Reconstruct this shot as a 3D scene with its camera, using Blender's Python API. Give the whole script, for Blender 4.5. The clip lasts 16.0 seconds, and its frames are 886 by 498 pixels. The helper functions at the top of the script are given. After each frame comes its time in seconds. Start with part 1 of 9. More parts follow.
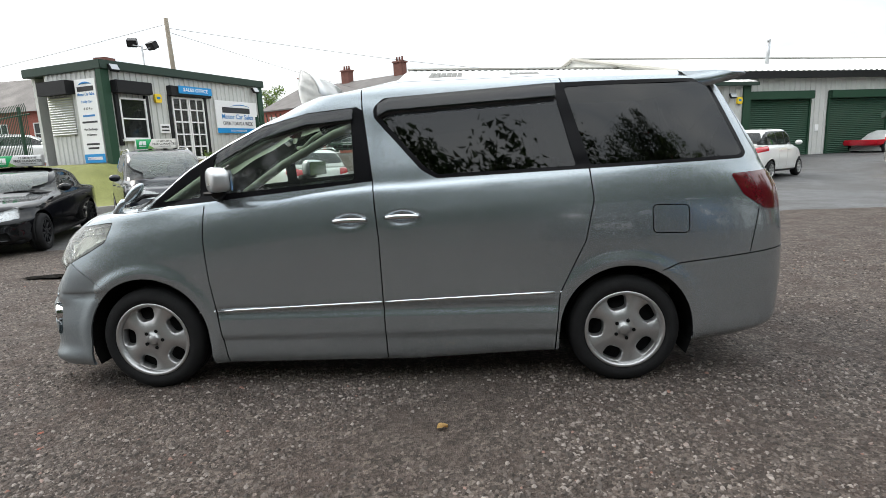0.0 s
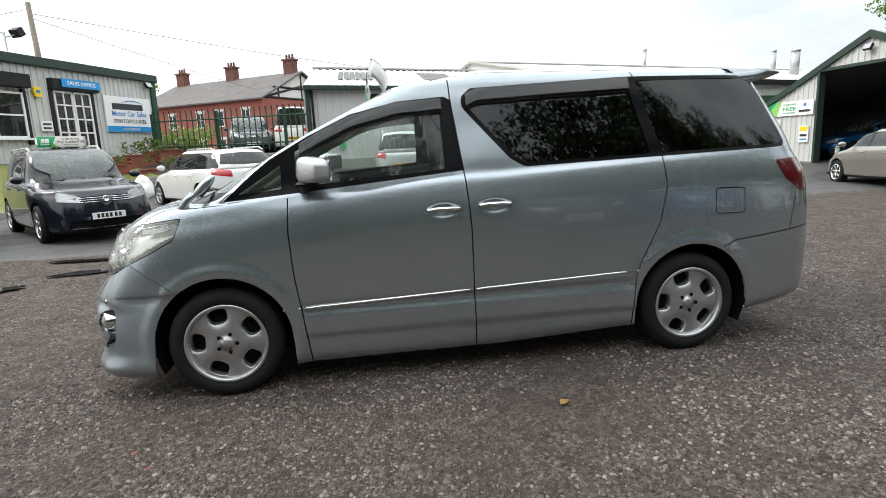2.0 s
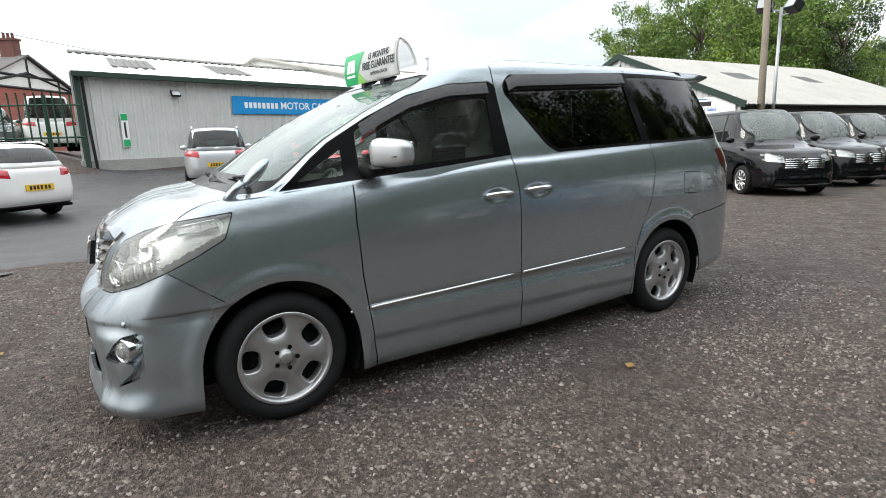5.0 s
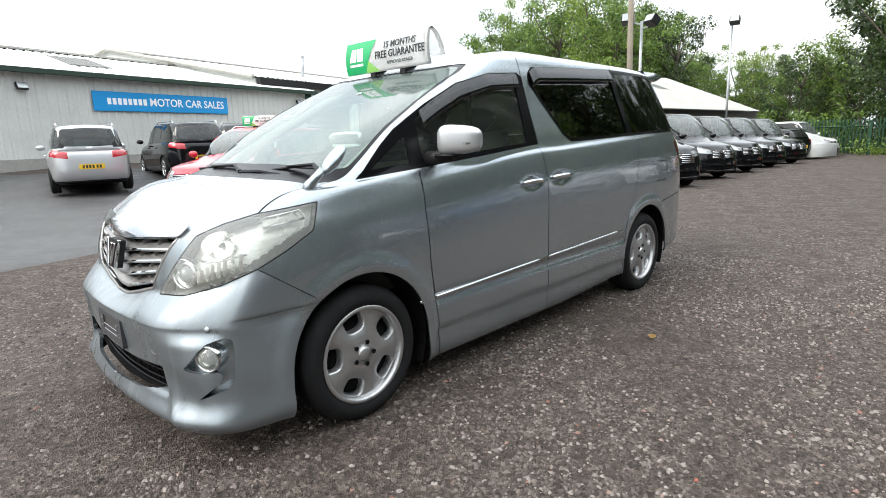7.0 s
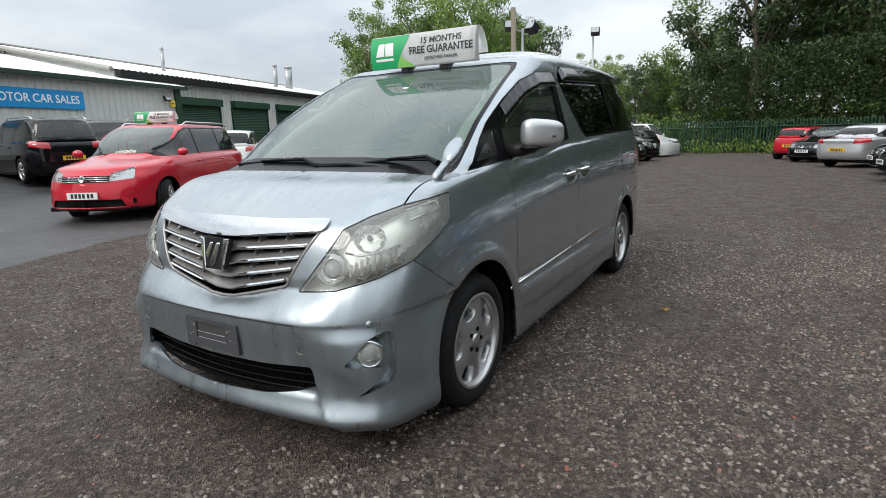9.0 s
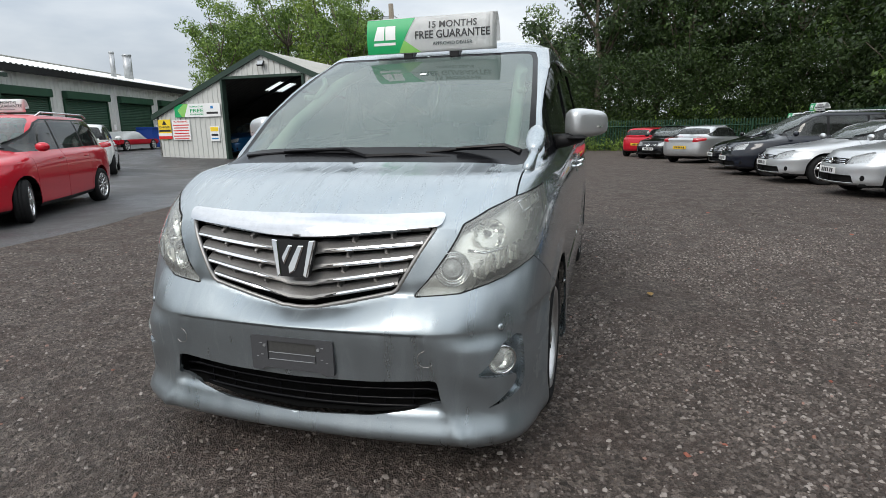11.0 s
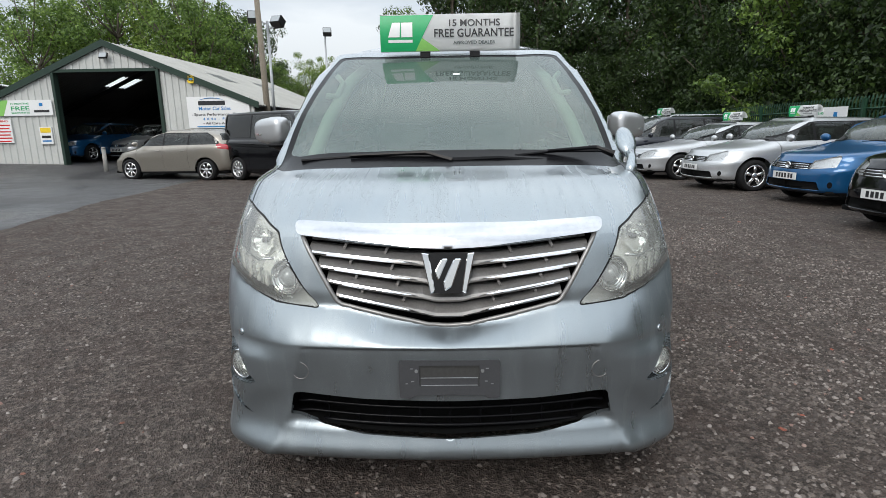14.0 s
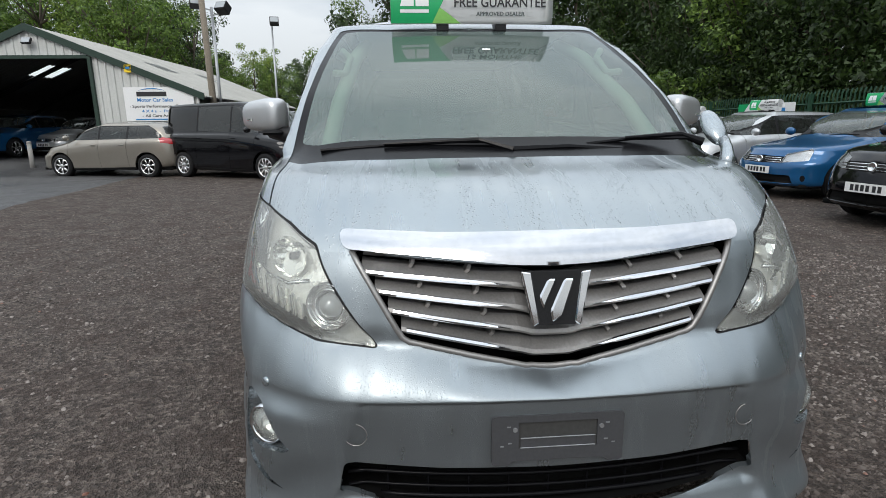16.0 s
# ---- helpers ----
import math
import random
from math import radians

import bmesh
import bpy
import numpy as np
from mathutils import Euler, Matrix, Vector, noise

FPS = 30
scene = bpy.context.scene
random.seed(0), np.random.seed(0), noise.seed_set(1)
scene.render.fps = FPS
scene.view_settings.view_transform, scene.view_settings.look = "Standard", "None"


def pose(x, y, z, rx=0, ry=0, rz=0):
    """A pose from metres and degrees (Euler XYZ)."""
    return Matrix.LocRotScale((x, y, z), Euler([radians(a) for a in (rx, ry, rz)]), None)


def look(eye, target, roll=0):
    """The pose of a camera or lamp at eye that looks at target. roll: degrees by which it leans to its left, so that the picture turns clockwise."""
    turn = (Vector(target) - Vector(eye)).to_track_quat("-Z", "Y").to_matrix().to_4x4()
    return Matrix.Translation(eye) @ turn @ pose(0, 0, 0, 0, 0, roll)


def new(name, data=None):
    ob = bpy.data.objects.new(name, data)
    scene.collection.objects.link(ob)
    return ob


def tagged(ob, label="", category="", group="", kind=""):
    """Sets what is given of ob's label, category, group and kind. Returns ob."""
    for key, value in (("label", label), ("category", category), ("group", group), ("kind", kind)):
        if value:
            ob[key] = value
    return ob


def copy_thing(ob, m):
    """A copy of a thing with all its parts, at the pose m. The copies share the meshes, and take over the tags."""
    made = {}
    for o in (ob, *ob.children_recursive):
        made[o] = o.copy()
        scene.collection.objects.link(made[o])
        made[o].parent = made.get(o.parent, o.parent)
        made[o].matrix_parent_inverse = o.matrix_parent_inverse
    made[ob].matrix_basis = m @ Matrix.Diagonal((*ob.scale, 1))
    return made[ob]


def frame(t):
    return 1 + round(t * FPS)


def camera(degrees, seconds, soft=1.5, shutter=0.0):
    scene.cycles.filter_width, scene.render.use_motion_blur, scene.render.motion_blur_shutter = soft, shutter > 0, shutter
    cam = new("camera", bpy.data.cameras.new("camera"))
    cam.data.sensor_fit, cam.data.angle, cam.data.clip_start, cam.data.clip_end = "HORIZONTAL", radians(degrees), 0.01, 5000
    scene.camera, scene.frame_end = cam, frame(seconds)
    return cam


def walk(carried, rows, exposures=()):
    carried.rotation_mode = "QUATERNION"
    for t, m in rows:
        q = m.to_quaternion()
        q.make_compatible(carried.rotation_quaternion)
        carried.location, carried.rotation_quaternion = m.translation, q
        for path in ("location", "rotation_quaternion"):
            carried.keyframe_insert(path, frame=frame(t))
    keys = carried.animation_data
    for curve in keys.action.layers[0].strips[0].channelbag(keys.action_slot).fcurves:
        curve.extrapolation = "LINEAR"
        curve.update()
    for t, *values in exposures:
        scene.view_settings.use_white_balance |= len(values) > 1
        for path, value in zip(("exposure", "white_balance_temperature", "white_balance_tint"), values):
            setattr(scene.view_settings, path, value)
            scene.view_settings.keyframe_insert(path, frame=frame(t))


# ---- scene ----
cam = camera(77.4, 16.0, 0.5)
PATH = [
    (0, (0.595, -4.137, 1.447), (0.475, -2.172, 1.089), -2.4),
    (0.5, (0.253, -4.206, 1.452), (0.224, -2.239, 1.092), -2.4),
    (1, (-0.028, -4.225, 1.449), (0.052, -2.26, 1.087), -2.5),
    (1.5, (-0.352, -4.178, 1.444), (-0.167, -2.222, 1.073), -2.5),
    (2, (-0.628, -4.157, 1.426), (-0.35, -2.211, 1.056), -2.5),
    (2.5, (-0.933, -4.125, 1.439), (-0.555, -2.196, 1.066), -2.4),
    (3, (-1.186, -4.006, 1.403), (-0.691, -2.106, 1.024), -2.5),
    (3.5, (-1.418, -3.9, 1.399), (-0.782, -2.044, 1.013), -2.5),
    (3.7, (-1.527, -3.864, 1.392), (-0.841, -2.026, 1.005), -2.6),
    (5.8, (-2.498, -3.298, 1.367), (-1.299, -1.745, 0.977), -1.5),
    (6, (-2.577, -3.238, 1.353), (-1.346, -1.712, 0.962), -1.6),
    (6.5, (-2.766, -3.067, 1.339), (-1.464, -1.601, 0.942), -1.7),
    (7, (-2.976, -2.925, 1.336), (-1.587, -1.542, 0.938), -1.8),
    (7.5, (-3.233, -2.755, 1.343), (-1.762, -1.46, 0.945), -1.6),
    (8, (-3.411, -2.525, 1.32), (-1.881, -1.303, 0.914), -1.7),
    (8.5, (-3.575, -2.308, 1.321), (-1.968, -1.19, 0.912), -1.7),
    (9, (-3.77, -2.078, 1.332), (-2.091, -1.07, 0.922), -1.6),
    (9.2, (-3.822, -1.99, 1.329), (-2.119, -1.024, 0.919), -1.6),
    (11.3, (-4.01, -0.963, 1.304), (-2.119, -0.475, 0.874), -1.0),
    (11.5, (-4.0, -0.889, 1.305), (-2.101, -0.434, 0.873), -1.0),
    (12, (-4.02, -0.7, 1.309), (-2.108, -0.3, 0.881), -0.9),
    (12.5, (-4.078, -0.477, 1.305), (-2.151, -0.15, 0.879), -0.8),
    (13, (-4.065, -0.281, 1.288), (-2.131, -0.007, 0.859), -0.9),
    (13.5, (-4.045, -0.121, 1.307), (-2.099, 0.046, 0.877), -0.8),
    (14, (-4.051, -0.016, 1.324), (-2.098, 0.019, 0.894), -0.9),
    (14.5, (-4.064, 0.022, 1.323), (-2.112, -0.036, 0.893), -1.0),
    (15, (-4.074, 0.049, 1.318), (-2.124, -0.06, 0.888), -1.0),
    (15.5, (-3.986, 0.173, 1.297), (-2.038, 0.039, 0.864), -0.9),
    (16, (-3.556, 0.385, 1.28), (-1.612, 0.235, 0.832), -0.7),
]
walk(cam, [(t, look(eye, target, roll)) for t, eye, target, roll in PATH],
     [(0, 0.68, 6750, 10), (3.7, 0.68, 6750, 10), (6.0, 0.80, 6650, 10), (6.6, 0.86, 6650, 10), (7.3, 1.13, 6650, 10), (7.6, 1.32, 6650, 10), (8.3, 0.30, 6550, 10), (9.2, 0.19, 6550, 10), (12.0, 0.09, 6500, 10), (15.0, 0.07, 6450, 10), (16, -0.03, 6450, 10)])

# ---- daylight: high thin overcast, soft sun from behind the first viewpoint ----
SUN_ELEVATION, SUN_AZIMUTH = 42, 288
world = bpy.data.worlds.new("overcast_sky")
scene.world = world
world.use_nodes = True
_n, _l = world.node_tree.nodes, world.node_tree.links
_n.clear()
_out = _n.new("ShaderNodeOutputWorld")
_bg = _n.new("ShaderNodeBackground")
_sky = _n.new("ShaderNodeTexSky")
_sky.sky_type, _sky.sun_disc = "NISHITA", False
_sky.sun_elevation, _sky.sun_rotation = radians(SUN_ELEVATION), radians(SUN_AZIMUTH)
_sky.dust_density, _sky.air_density = 3.0, 1.0
_scale = _n.new("ShaderNodeVectorMath")
_scale.operation = "SCALE"
_scale.inputs["Scale"].default_value = 0.1
_l.new(_sky.outputs["Color"], _scale.inputs[0])
_tc = _n.new("ShaderNodeTexCoord")
_map = _n.new("ShaderNodeMapping")
_map.inputs["Scale"].default_value = (1.0, 1.0, 3.2)
_l.new(_tc.outputs["Generated"], _map.inputs["Vector"])
_cl = _n.new("ShaderNodeTexNoise")
_cl.inputs["Scale"].default_value, _cl.inputs["Detail"].default_value = 2.2, 6
_cl.inputs["Roughness"].default_value = 0.52
_l.new(_map.outputs["Vector"], _cl.inputs["Vector"])
_rmp = _n.new("ShaderNodeValToRGB")
_rmp.color_ramp.elements[0].position, _rmp.color_ramp.elements[0].color = 0.34, (0.58, 0.655, 0.74, 1)
_rmp.color_ramp.elements[1].position, _rmp.color_ramp.elements[1].color = 0.62, (0.95, 1.0, 1.03, 1)
_l.new(_cl.outputs["Fac"], _rmp.inputs["Fac"])
_mix = _n.new("ShaderNodeMix")
_mix.data_type = "RGBA"
_mix.inputs["Factor"].default_value = 0.9
_l.new(_scale.outputs["Vector"], _mix.inputs["A"])
_l.new(_rmp.outputs["Color"], _mix.inputs["B"])
# an overcast sky grows brighter from the horizon to the zenith
_sep = _n.new("ShaderNodeSeparateXYZ")
_l.new(_tc.outputs["Generated"], _sep.inputs["Vector"])
_up = _n.new("ShaderNodeMapRange")
_up.inputs["From Min"].default_value, _up.inputs["From Max"].default_value = 0.0, 1.0
_up.inputs["To Min"].default_value, _up.inputs["To Max"].default_value = 0.72, 2.15
_l.new(_sep.outputs["Z"], _up.inputs["Value"])
_grow = _n.new("ShaderNodeVectorMath")
_grow.operation = "SCALE"
_l.new(_mix.outputs["Result"], _grow.inputs[0])
_l.new(_up.outputs["Result"], _grow.inputs["Scale"])
_l.new(_grow.outputs["Vector"], _bg.inputs["Color"])
_bg.inputs["Strength"].default_value = 1.0
_l.new(_bg.outputs["Background"], _out.inputs["Surface"])
sun_data = bpy.data.lights.new("sun", "SUN")
sun_data.energy, sun_data.angle, sun_data.color = 1.3, radians(25), (1.0, 0.96, 0.9)
sun = new("sun", sun_data)
_a, _e = radians(SUN_AZIMUTH), radians(SUN_ELEVATION)
sun.matrix_world = look((0, 0, 0), (-math.sin(_a) * math.cos(_e), -math.cos(_a) * math.cos(_e), -math.sin(_e)))

# ---- materials ----
def nodes_of(name):
    m = bpy.data.materials.new(name)
    m.use_nodes = True
    return m, m.node_tree.nodes, m.node_tree.links, m.node_tree.nodes["Principled BSDF"]


def texture(n, l, kind, scale, coords="Object", detail=4, rough=0.55, stretch=(1, 1, 1)):
    tc, mp = n.new("ShaderNodeTexCoord"), n.new("ShaderNodeMapping")
    mp.inputs["Scale"].default_value = stretch
    l.new(tc.outputs[coords], mp.inputs["Vector"])
    t = n.new(kind)
    t.inputs["Scale"].default_value = scale
    if kind == "ShaderNodeTexNoise":
        t.inputs["Detail"].default_value, t.inputs["Roughness"].default_value = detail, rough
    l.new(mp.outputs["Vector"], t.inputs["Vector"])
    return t


def ramp(n, l, source, stops):
    r = n.new("ShaderNodeValToRGB")
    e = r.color_ramp.elements
    while len(e) < len(stops):
        e.new(0.5)
    for slot, (p, c) in zip(e, stops):
        slot.position, slot.color = p, (*c, 1)
    l.new(source, r.inputs["Fac"])
    return r.outputs["Color"]


def mixed(n, l, fac, a, b, blend="MIX"):
    m = n.new("ShaderNodeMix")
    m.data_type, m.blend_type = "RGBA", blend
    for key, v in (("Factor", fac), ("A", a), ("B", b)):
        s = m.inputs[key] if key == "Factor" else [i for i in m.inputs if i.name == key and i.type == "RGBA"][0]
        if isinstance(v, (int, float)):
            s.default_value = v
        elif isinstance(v, tuple):
            s.default_value = (*v, 1)
        else:
            l.new(v, s)
    return [o for o in m.outputs if o.type == "RGBA"][0]


def bump(n, l, p, height, strength=0.3, distance=0.01):
    b = n.new("ShaderNodeBump")
    b.inputs["Strength"].default_value, b.inputs["Distance"].default_value = strength, distance
    l.new(height, b.inputs["Height"])
    l.new(b.outputs["Normal"], p.inputs["Normal"])


def plain(name, color, rough=0.5, metal=0.0, grain=0.12, scale=18.0, relief=0.0, coat=0.0, coords="Object", dirt=0.0):
    """A surface of one colour with fine grain, broad stains and slight relief."""
    m, n, l, p = nodes_of(name)
    fine = texture(n, l, "ShaderNodeTexNoise", scale * 6, coords)
    broad = texture(n, l, "ShaderNodeTexNoise", scale * 0.35, coords, 5, 0.6)
    lo, hi = tuple(c * (1 - grain) for c in color), tuple(min(1, c * (1 + grain)) for c in color)
    a = ramp(n, l, fine.outputs["Fac"], [(0.3, lo), (0.7, hi)])
    stain = tuple(c * 0.55 + 0.02 for c in color)
    f = ramp(n, l, broad.outputs["Fac"], [(0.45, (0, 0, 0)), (0.75, (dirt, dirt, dirt))])
    l.new(mixed(n, l, f, a, stain), p.inputs["Base Color"])
    r = ramp(n, l, broad.outputs["Fac"], [(0.3, (rough * 0.85,) * 3), (0.7, (min(1, rough * 1.15),) * 3)])
    l.new(r, p.inputs["Roughness"])
    p.inputs["Metallic"].default_value = metal
    p.inputs["Coat Weight"].default_value, p.inputs["Coat Roughness"].default_value = coat, 0.06
    if relief:
        bump(n, l, p, fine.outputs["Fac"], relief)
    return m


def car_paint(name, color, metal=0.6, rough=0.32, wet=0.0, coat_rough=0.045, coat=1.0, bead_size=105):
    """Lacquered paint: metallic flake under a clear coat, a film of road dust, rain beads where wet."""
    m, n, l, p = nodes_of(name)
    flake = texture(n, l, "ShaderNodeTexNoise", 900, detail=1)
    film = texture(n, l, "ShaderNodeTexNoise", 3.0, detail=6, rough=0.65)
    a = ramp(n, l, flake.outputs["Fac"], [(0.35, tuple(c * 0.86 for c in color)), (0.65, tuple(min(1, c * 1.12) for c in color))])
    f = ramp(n, l, film.outputs["Fac"], [(0.42, (0, 0, 0)), (0.8, (0.22, 0.22, 0.22))])
    l.new(mixed(n, l, f, a, tuple(0.7 * c + 0.02 for c in color)), p.inputs["Base Color"])
    p.inputs["Specular IOR Level"].default_value = 0.1
    p.inputs["Metallic"].default_value, p.inputs["Roughness"].default_value = metal, rough
    p.inputs["Coat Weight"].default_value, p.inputs["Coat Roughness"].default_value = coat, coat_rough
    if wet:
        drop = texture(n, l, "ShaderNodeTexVoronoi", bead_size)
        area = texture(n, l, "ShaderNodeTexNoise", 9, detail=4, stretch=(0.16, 1.9, 0.4))
        bead = ramp(n, l, drop.outputs["Distance"], [(0.0, (1, 1, 1)), (0.34, (0, 0, 0))])
        keep = ramp(n, l, area.outputs["Fac"], [(0.46, (0, 0, 0)), (0.56, (1, 1, 1))])
        l.new(ramp(n, l, area.outputs["Fac"], [(0.40, (0.06,) * 3), (0.62, (0.30,) * 3)]), p.inputs["Coat Roughness"])
        l.new(ramp(n, l, area.outputs["Fac"], [(0.35, (0.26,) * 3), (0.65, (0.44,) * 3)]), p.inputs["Roughness"])
        h = mixed(n, l, 1.0, bead, keep, "MULTIPLY")
        b = n.new("ShaderNodeBump")
        b.inputs["Strength"].default_value, b.inputs["Distance"].default_value = wet, 0.004
        l.new(h, b.inputs["Height"])
        l.new(b.outputs["Normal"], p.inputs["Coat Normal"])
        l.new(b.outputs["Normal"], p.inputs["Normal"])
    return m


def glazing(name, tint, gloss=1.0, film=0.0, film_color=(0.6, 0.65, 0.62)):
    """Window glass: tinted transmission, mirror gloss by angle, and where given a diffuse film: dried rain or haze,
    with sky sheen and lamp brightness painted in.
    """
    m, n, l, p = nodes_of(name)
    n.remove(p)
    out = n["Material Output"]
    tr, gl, fr, mx = n.new("ShaderNodeBsdfTransparent"), n.new("ShaderNodeBsdfGlossy"), n.new("ShaderNodeFresnel"), n.new("ShaderNodeMixShader")
    tr.inputs["Color"].default_value = (*tint, 1)
    gl.inputs["Roughness"].default_value = 0.02
    gl.inputs["Color"].default_value = (gloss, gloss, gloss, 1)
    fr.inputs["IOR"].default_value = 1.52
    base = tr.outputs["BSDF"]
    if film:
        df, mf = n.new("ShaderNodeBsdfDiffuse"), n.new("ShaderNodeMixShader")
        df.inputs["Color"].default_value = (*film_color, 1)
        spots = texture(n, l, "ShaderNodeTexNoise", 9, detail=7, rough=0.7)
        l.new(ramp(n, l, spots.outputs["Fac"], [(0.2, (film * 0.85,) * 3), (0.8, (film * 1.12,) * 3)]), mf.inputs["Fac"])
        l.new(base, mf.inputs[1])
        l.new(df.outputs["BSDF"], mf.inputs[2])
        base = mf.outputs["Shader"]
    l.new(fr.outputs["Fac"], mx.inputs["Fac"])
    l.new(base, mx.inputs[1])
    l.new(gl.outputs["BSDF"], mx.inputs[2])
    l.new(mx.outputs["Shader"], out.inputs["Surface"])
    return m


def rooflight_sheet():
    """Milky glass-fibre sheet that scatters the daylight through it."""
    m, n, l, p = nodes_of("milky_rooflight")
    n.remove(p)
    tl, df, mx = n.new("ShaderNodeBsdfTranslucent"), n.new("ShaderNodeBsdfDiffuse"), n.new("ShaderNodeMixShader")
    grime = texture(n, l, "ShaderNodeTexNoise", 2.0, detail=5)
    l.new(ramp(n, l, grime.outputs["Fac"], [(0.3, (0.66, 0.70, 0.68)), (0.7, (0.85, 0.88, 0.86))]), tl.inputs["Color"])
    df.inputs["Color"].default_value = (0.6, 0.62, 0.6, 1)
    mx.inputs["Fac"].default_value = 0.22
    l.new(tl.outputs["BSDF"], mx.inputs[1])
    l.new(df.outputs["BSDF"], mx.inputs[2])
    l.new(mx.outputs["Shader"], n["Material Output"].inputs["Surface"])
    return m


def gravel_material():
    m, n, l, p = nodes_of("gravel")
    cell = texture(n, l, "ShaderNodeTexVoronoi", 58)
    cell2 = texture(n, l, "ShaderNodeTexVoronoi", 140)
    broad = texture(n, l, "ShaderNodeTexNoise", 0.35, detail=7, rough=0.62)
    mid = texture(n, l, "ShaderNodeTexNoise", 3.0, detail=6, rough=0.6)
    a = ramp(n, l, cell.outputs["Color"], [(0.0, (0.012, 0.009, 0.007)), (0.40, (0.062, 0.047, 0.041)), (0.75, (0.158, 0.129, 0.113)), (1.0, (0.33, 0.285, 0.255))])
    b = ramp(n, l, cell2.outputs["Color"], [(0.0, (0.018, 0.014, 0.011)), (0.6, (0.096, 0.077, 0.065)), (1.0, (0.28, 0.24, 0.205))])
    c = mixed(n, l, 0.32, a, b)
    lump = texture(n, l, "ShaderNodeTexNoise", 11, detail=3, rough=0.6)
    c = mixed(n, l, 0.75, c, ramp(n, l, lump.outputs["Fac"], [(0.3, (0.50, 0.47, 0.44)), (0.5, (1.0, 0.97, 0.94)), (0.72, (1.7, 1.66, 1.6))]), "MULTIPLY")
    mud = ramp(n, l, mid.outputs["Fac"], [(0.45, (0, 0, 0)), (0.65, (0.50, 0.50, 0.50))])
    c = mixed(n, l, mud, c, (0.068, 0.047, 0.040))
    pale = ramp(n, l, broad.outputs["Fac"], [(0.5, (0, 0, 0)), (0.72, (0.25, 0.25, 0.25))])
    c = mixed(n, l, pale, c, (0.105, 0.092, 0.080))
    l.new(c, p.inputs["Base Color"])
    l.new(ramp(n, l, mid.outputs["Fac"], [(0.35, (0.68,) * 3), (0.7, (0.92,) * 3)]), p.inputs["Roughness"])
    p.inputs["Specular IOR Level"].default_value = 0.35
    h = mixed(n, l, 0.5, cell.outputs["Distance"], cell2.outputs["Distance"])
    bump(n, l, p, h, 1.0, 0.03)
    return m


def asphalt_material():
    m, n, l, p = nodes_of("asphalt")
    grit = texture(n, l, "ShaderNodeTexVoronoi", 140)
    broad = texture(n, l, "ShaderNodeTexNoise", 0.5, detail=7, rough=0.65)
    c = ramp(n, l, grit.outputs["Color"], [(0.0, (0.03, 0.03, 0.032)), (1.0, (0.085, 0.083, 0.082))])
    s = ramp(n, l, broad.outputs["Fac"], [(0.42, (0, 0, 0)), (0.7, (0.6, 0.6, 0.6))])
    l.new(mixed(n, l, s, c, (0.075, 0.072, 0.068)), p.inputs["Base Color"])
    l.new(ramp(n, l, broad.outputs["Fac"], [(0.35, (0.28,) * 3), (0.62, (0.75,) * 3)]), p.inputs["Roughness"])
    bump(n, l, p, grit.outputs["Distance"], 0.5, 0.006)
    return m


def leaf_material(name, dark, light):
    m, n, l, p = nodes_of(name)
    g = n.new("ShaderNodeNewGeometry")
    big = texture(n, l, "ShaderNodeTexNoise", 0.45, detail=3)
    c = ramp(n, l, g.outputs["Random Per Island"], [(0.0, dark), (0.75, light), (1.0, tuple(min(1, v * 1.35) for v in light))])
    s = ramp(n, l, big.outputs["Fac"], [(0.35, (0.55, 0.6, 0.5)), (0.7, (1.1, 1.05, 0.9))])
    l.new(mixed(n, l, 1.0, c, s, "MULTIPLY"), p.inputs["Base Color"])
    p.inputs["Roughness"].default_value = 0.55
    tl, mx = n.new("ShaderNodeBsdfTranslucent"), n.new("ShaderNodeMixShader")
    l.new(c, tl.inputs["Color"])
    mx.inputs["Fac"].default_value = 0.3
    l.new(p.outputs["BSDF"], mx.inputs[1])
    l.new(tl.outputs["BSDF"], mx.inputs[2])
    l.new(mx.outputs["Shader"], n["Material Output"].inputs["Surface"])
    return m


def brick_material(name, color):
    m, n, l, p = nodes_of(name)
    tc, mp = n.new("ShaderNodeTexCoord"), n.new("ShaderNodeMapping")
    mp.inputs["Rotation"].default_value = (radians(90), 0, 0)
    l.new(tc.outputs["Object"], mp.inputs["Vector"])
    b = n.new("ShaderNodeTexBrick")
    b.inputs["Scale"].default_value = 4.4
    b.inputs["Color1"].default_value = (*color, 1)
    b.inputs["Color2"].default_value = (*[c * 0.75 for c in color], 1)
    b.inputs["Mortar"].default_value = (0.20, 0.13, 0.11, 1)
    b.inputs["Mortar Size"].default_value = 0.014
    l.new(mp.outputs["Vector"], b.inputs["Vector"])
    s = texture(n, l, "ShaderNodeTexNoise", 0.8, detail=6)
    f = ramp(n, l, s.outputs["Fac"], [(0.4, (0, 0, 0)), (0.75, (0.35,) * 3)])
    l.new(mixed(n, l, f, b.outputs["Color"], tuple(c * 0.5 for c in color)), p.inputs["Base Color"])
    p.inputs["Roughness"].default_value = 0.85
    bump(n, l, p, b.outputs["Fac"], -0.4, 0.01)
    return m


def bark_material():
    m, n, l, p = nodes_of("bark")
    t = texture(n, l, "ShaderNodeTexNoise", 9, detail=8, rough=0.7, stretch=(1, 1, 0.2))
    l.new(ramp(n, l, t.outputs["Fac"], [(0.3, (0.05, 0.04, 0.03)), (0.7, (0.16, 0.13, 0.10))]), p.inputs["Base Color"])
    p.inputs["Roughness"].default_value = 0.9
    bump(n, l, p, t.outputs["Fac"], 0.8, 0.03)
    return m


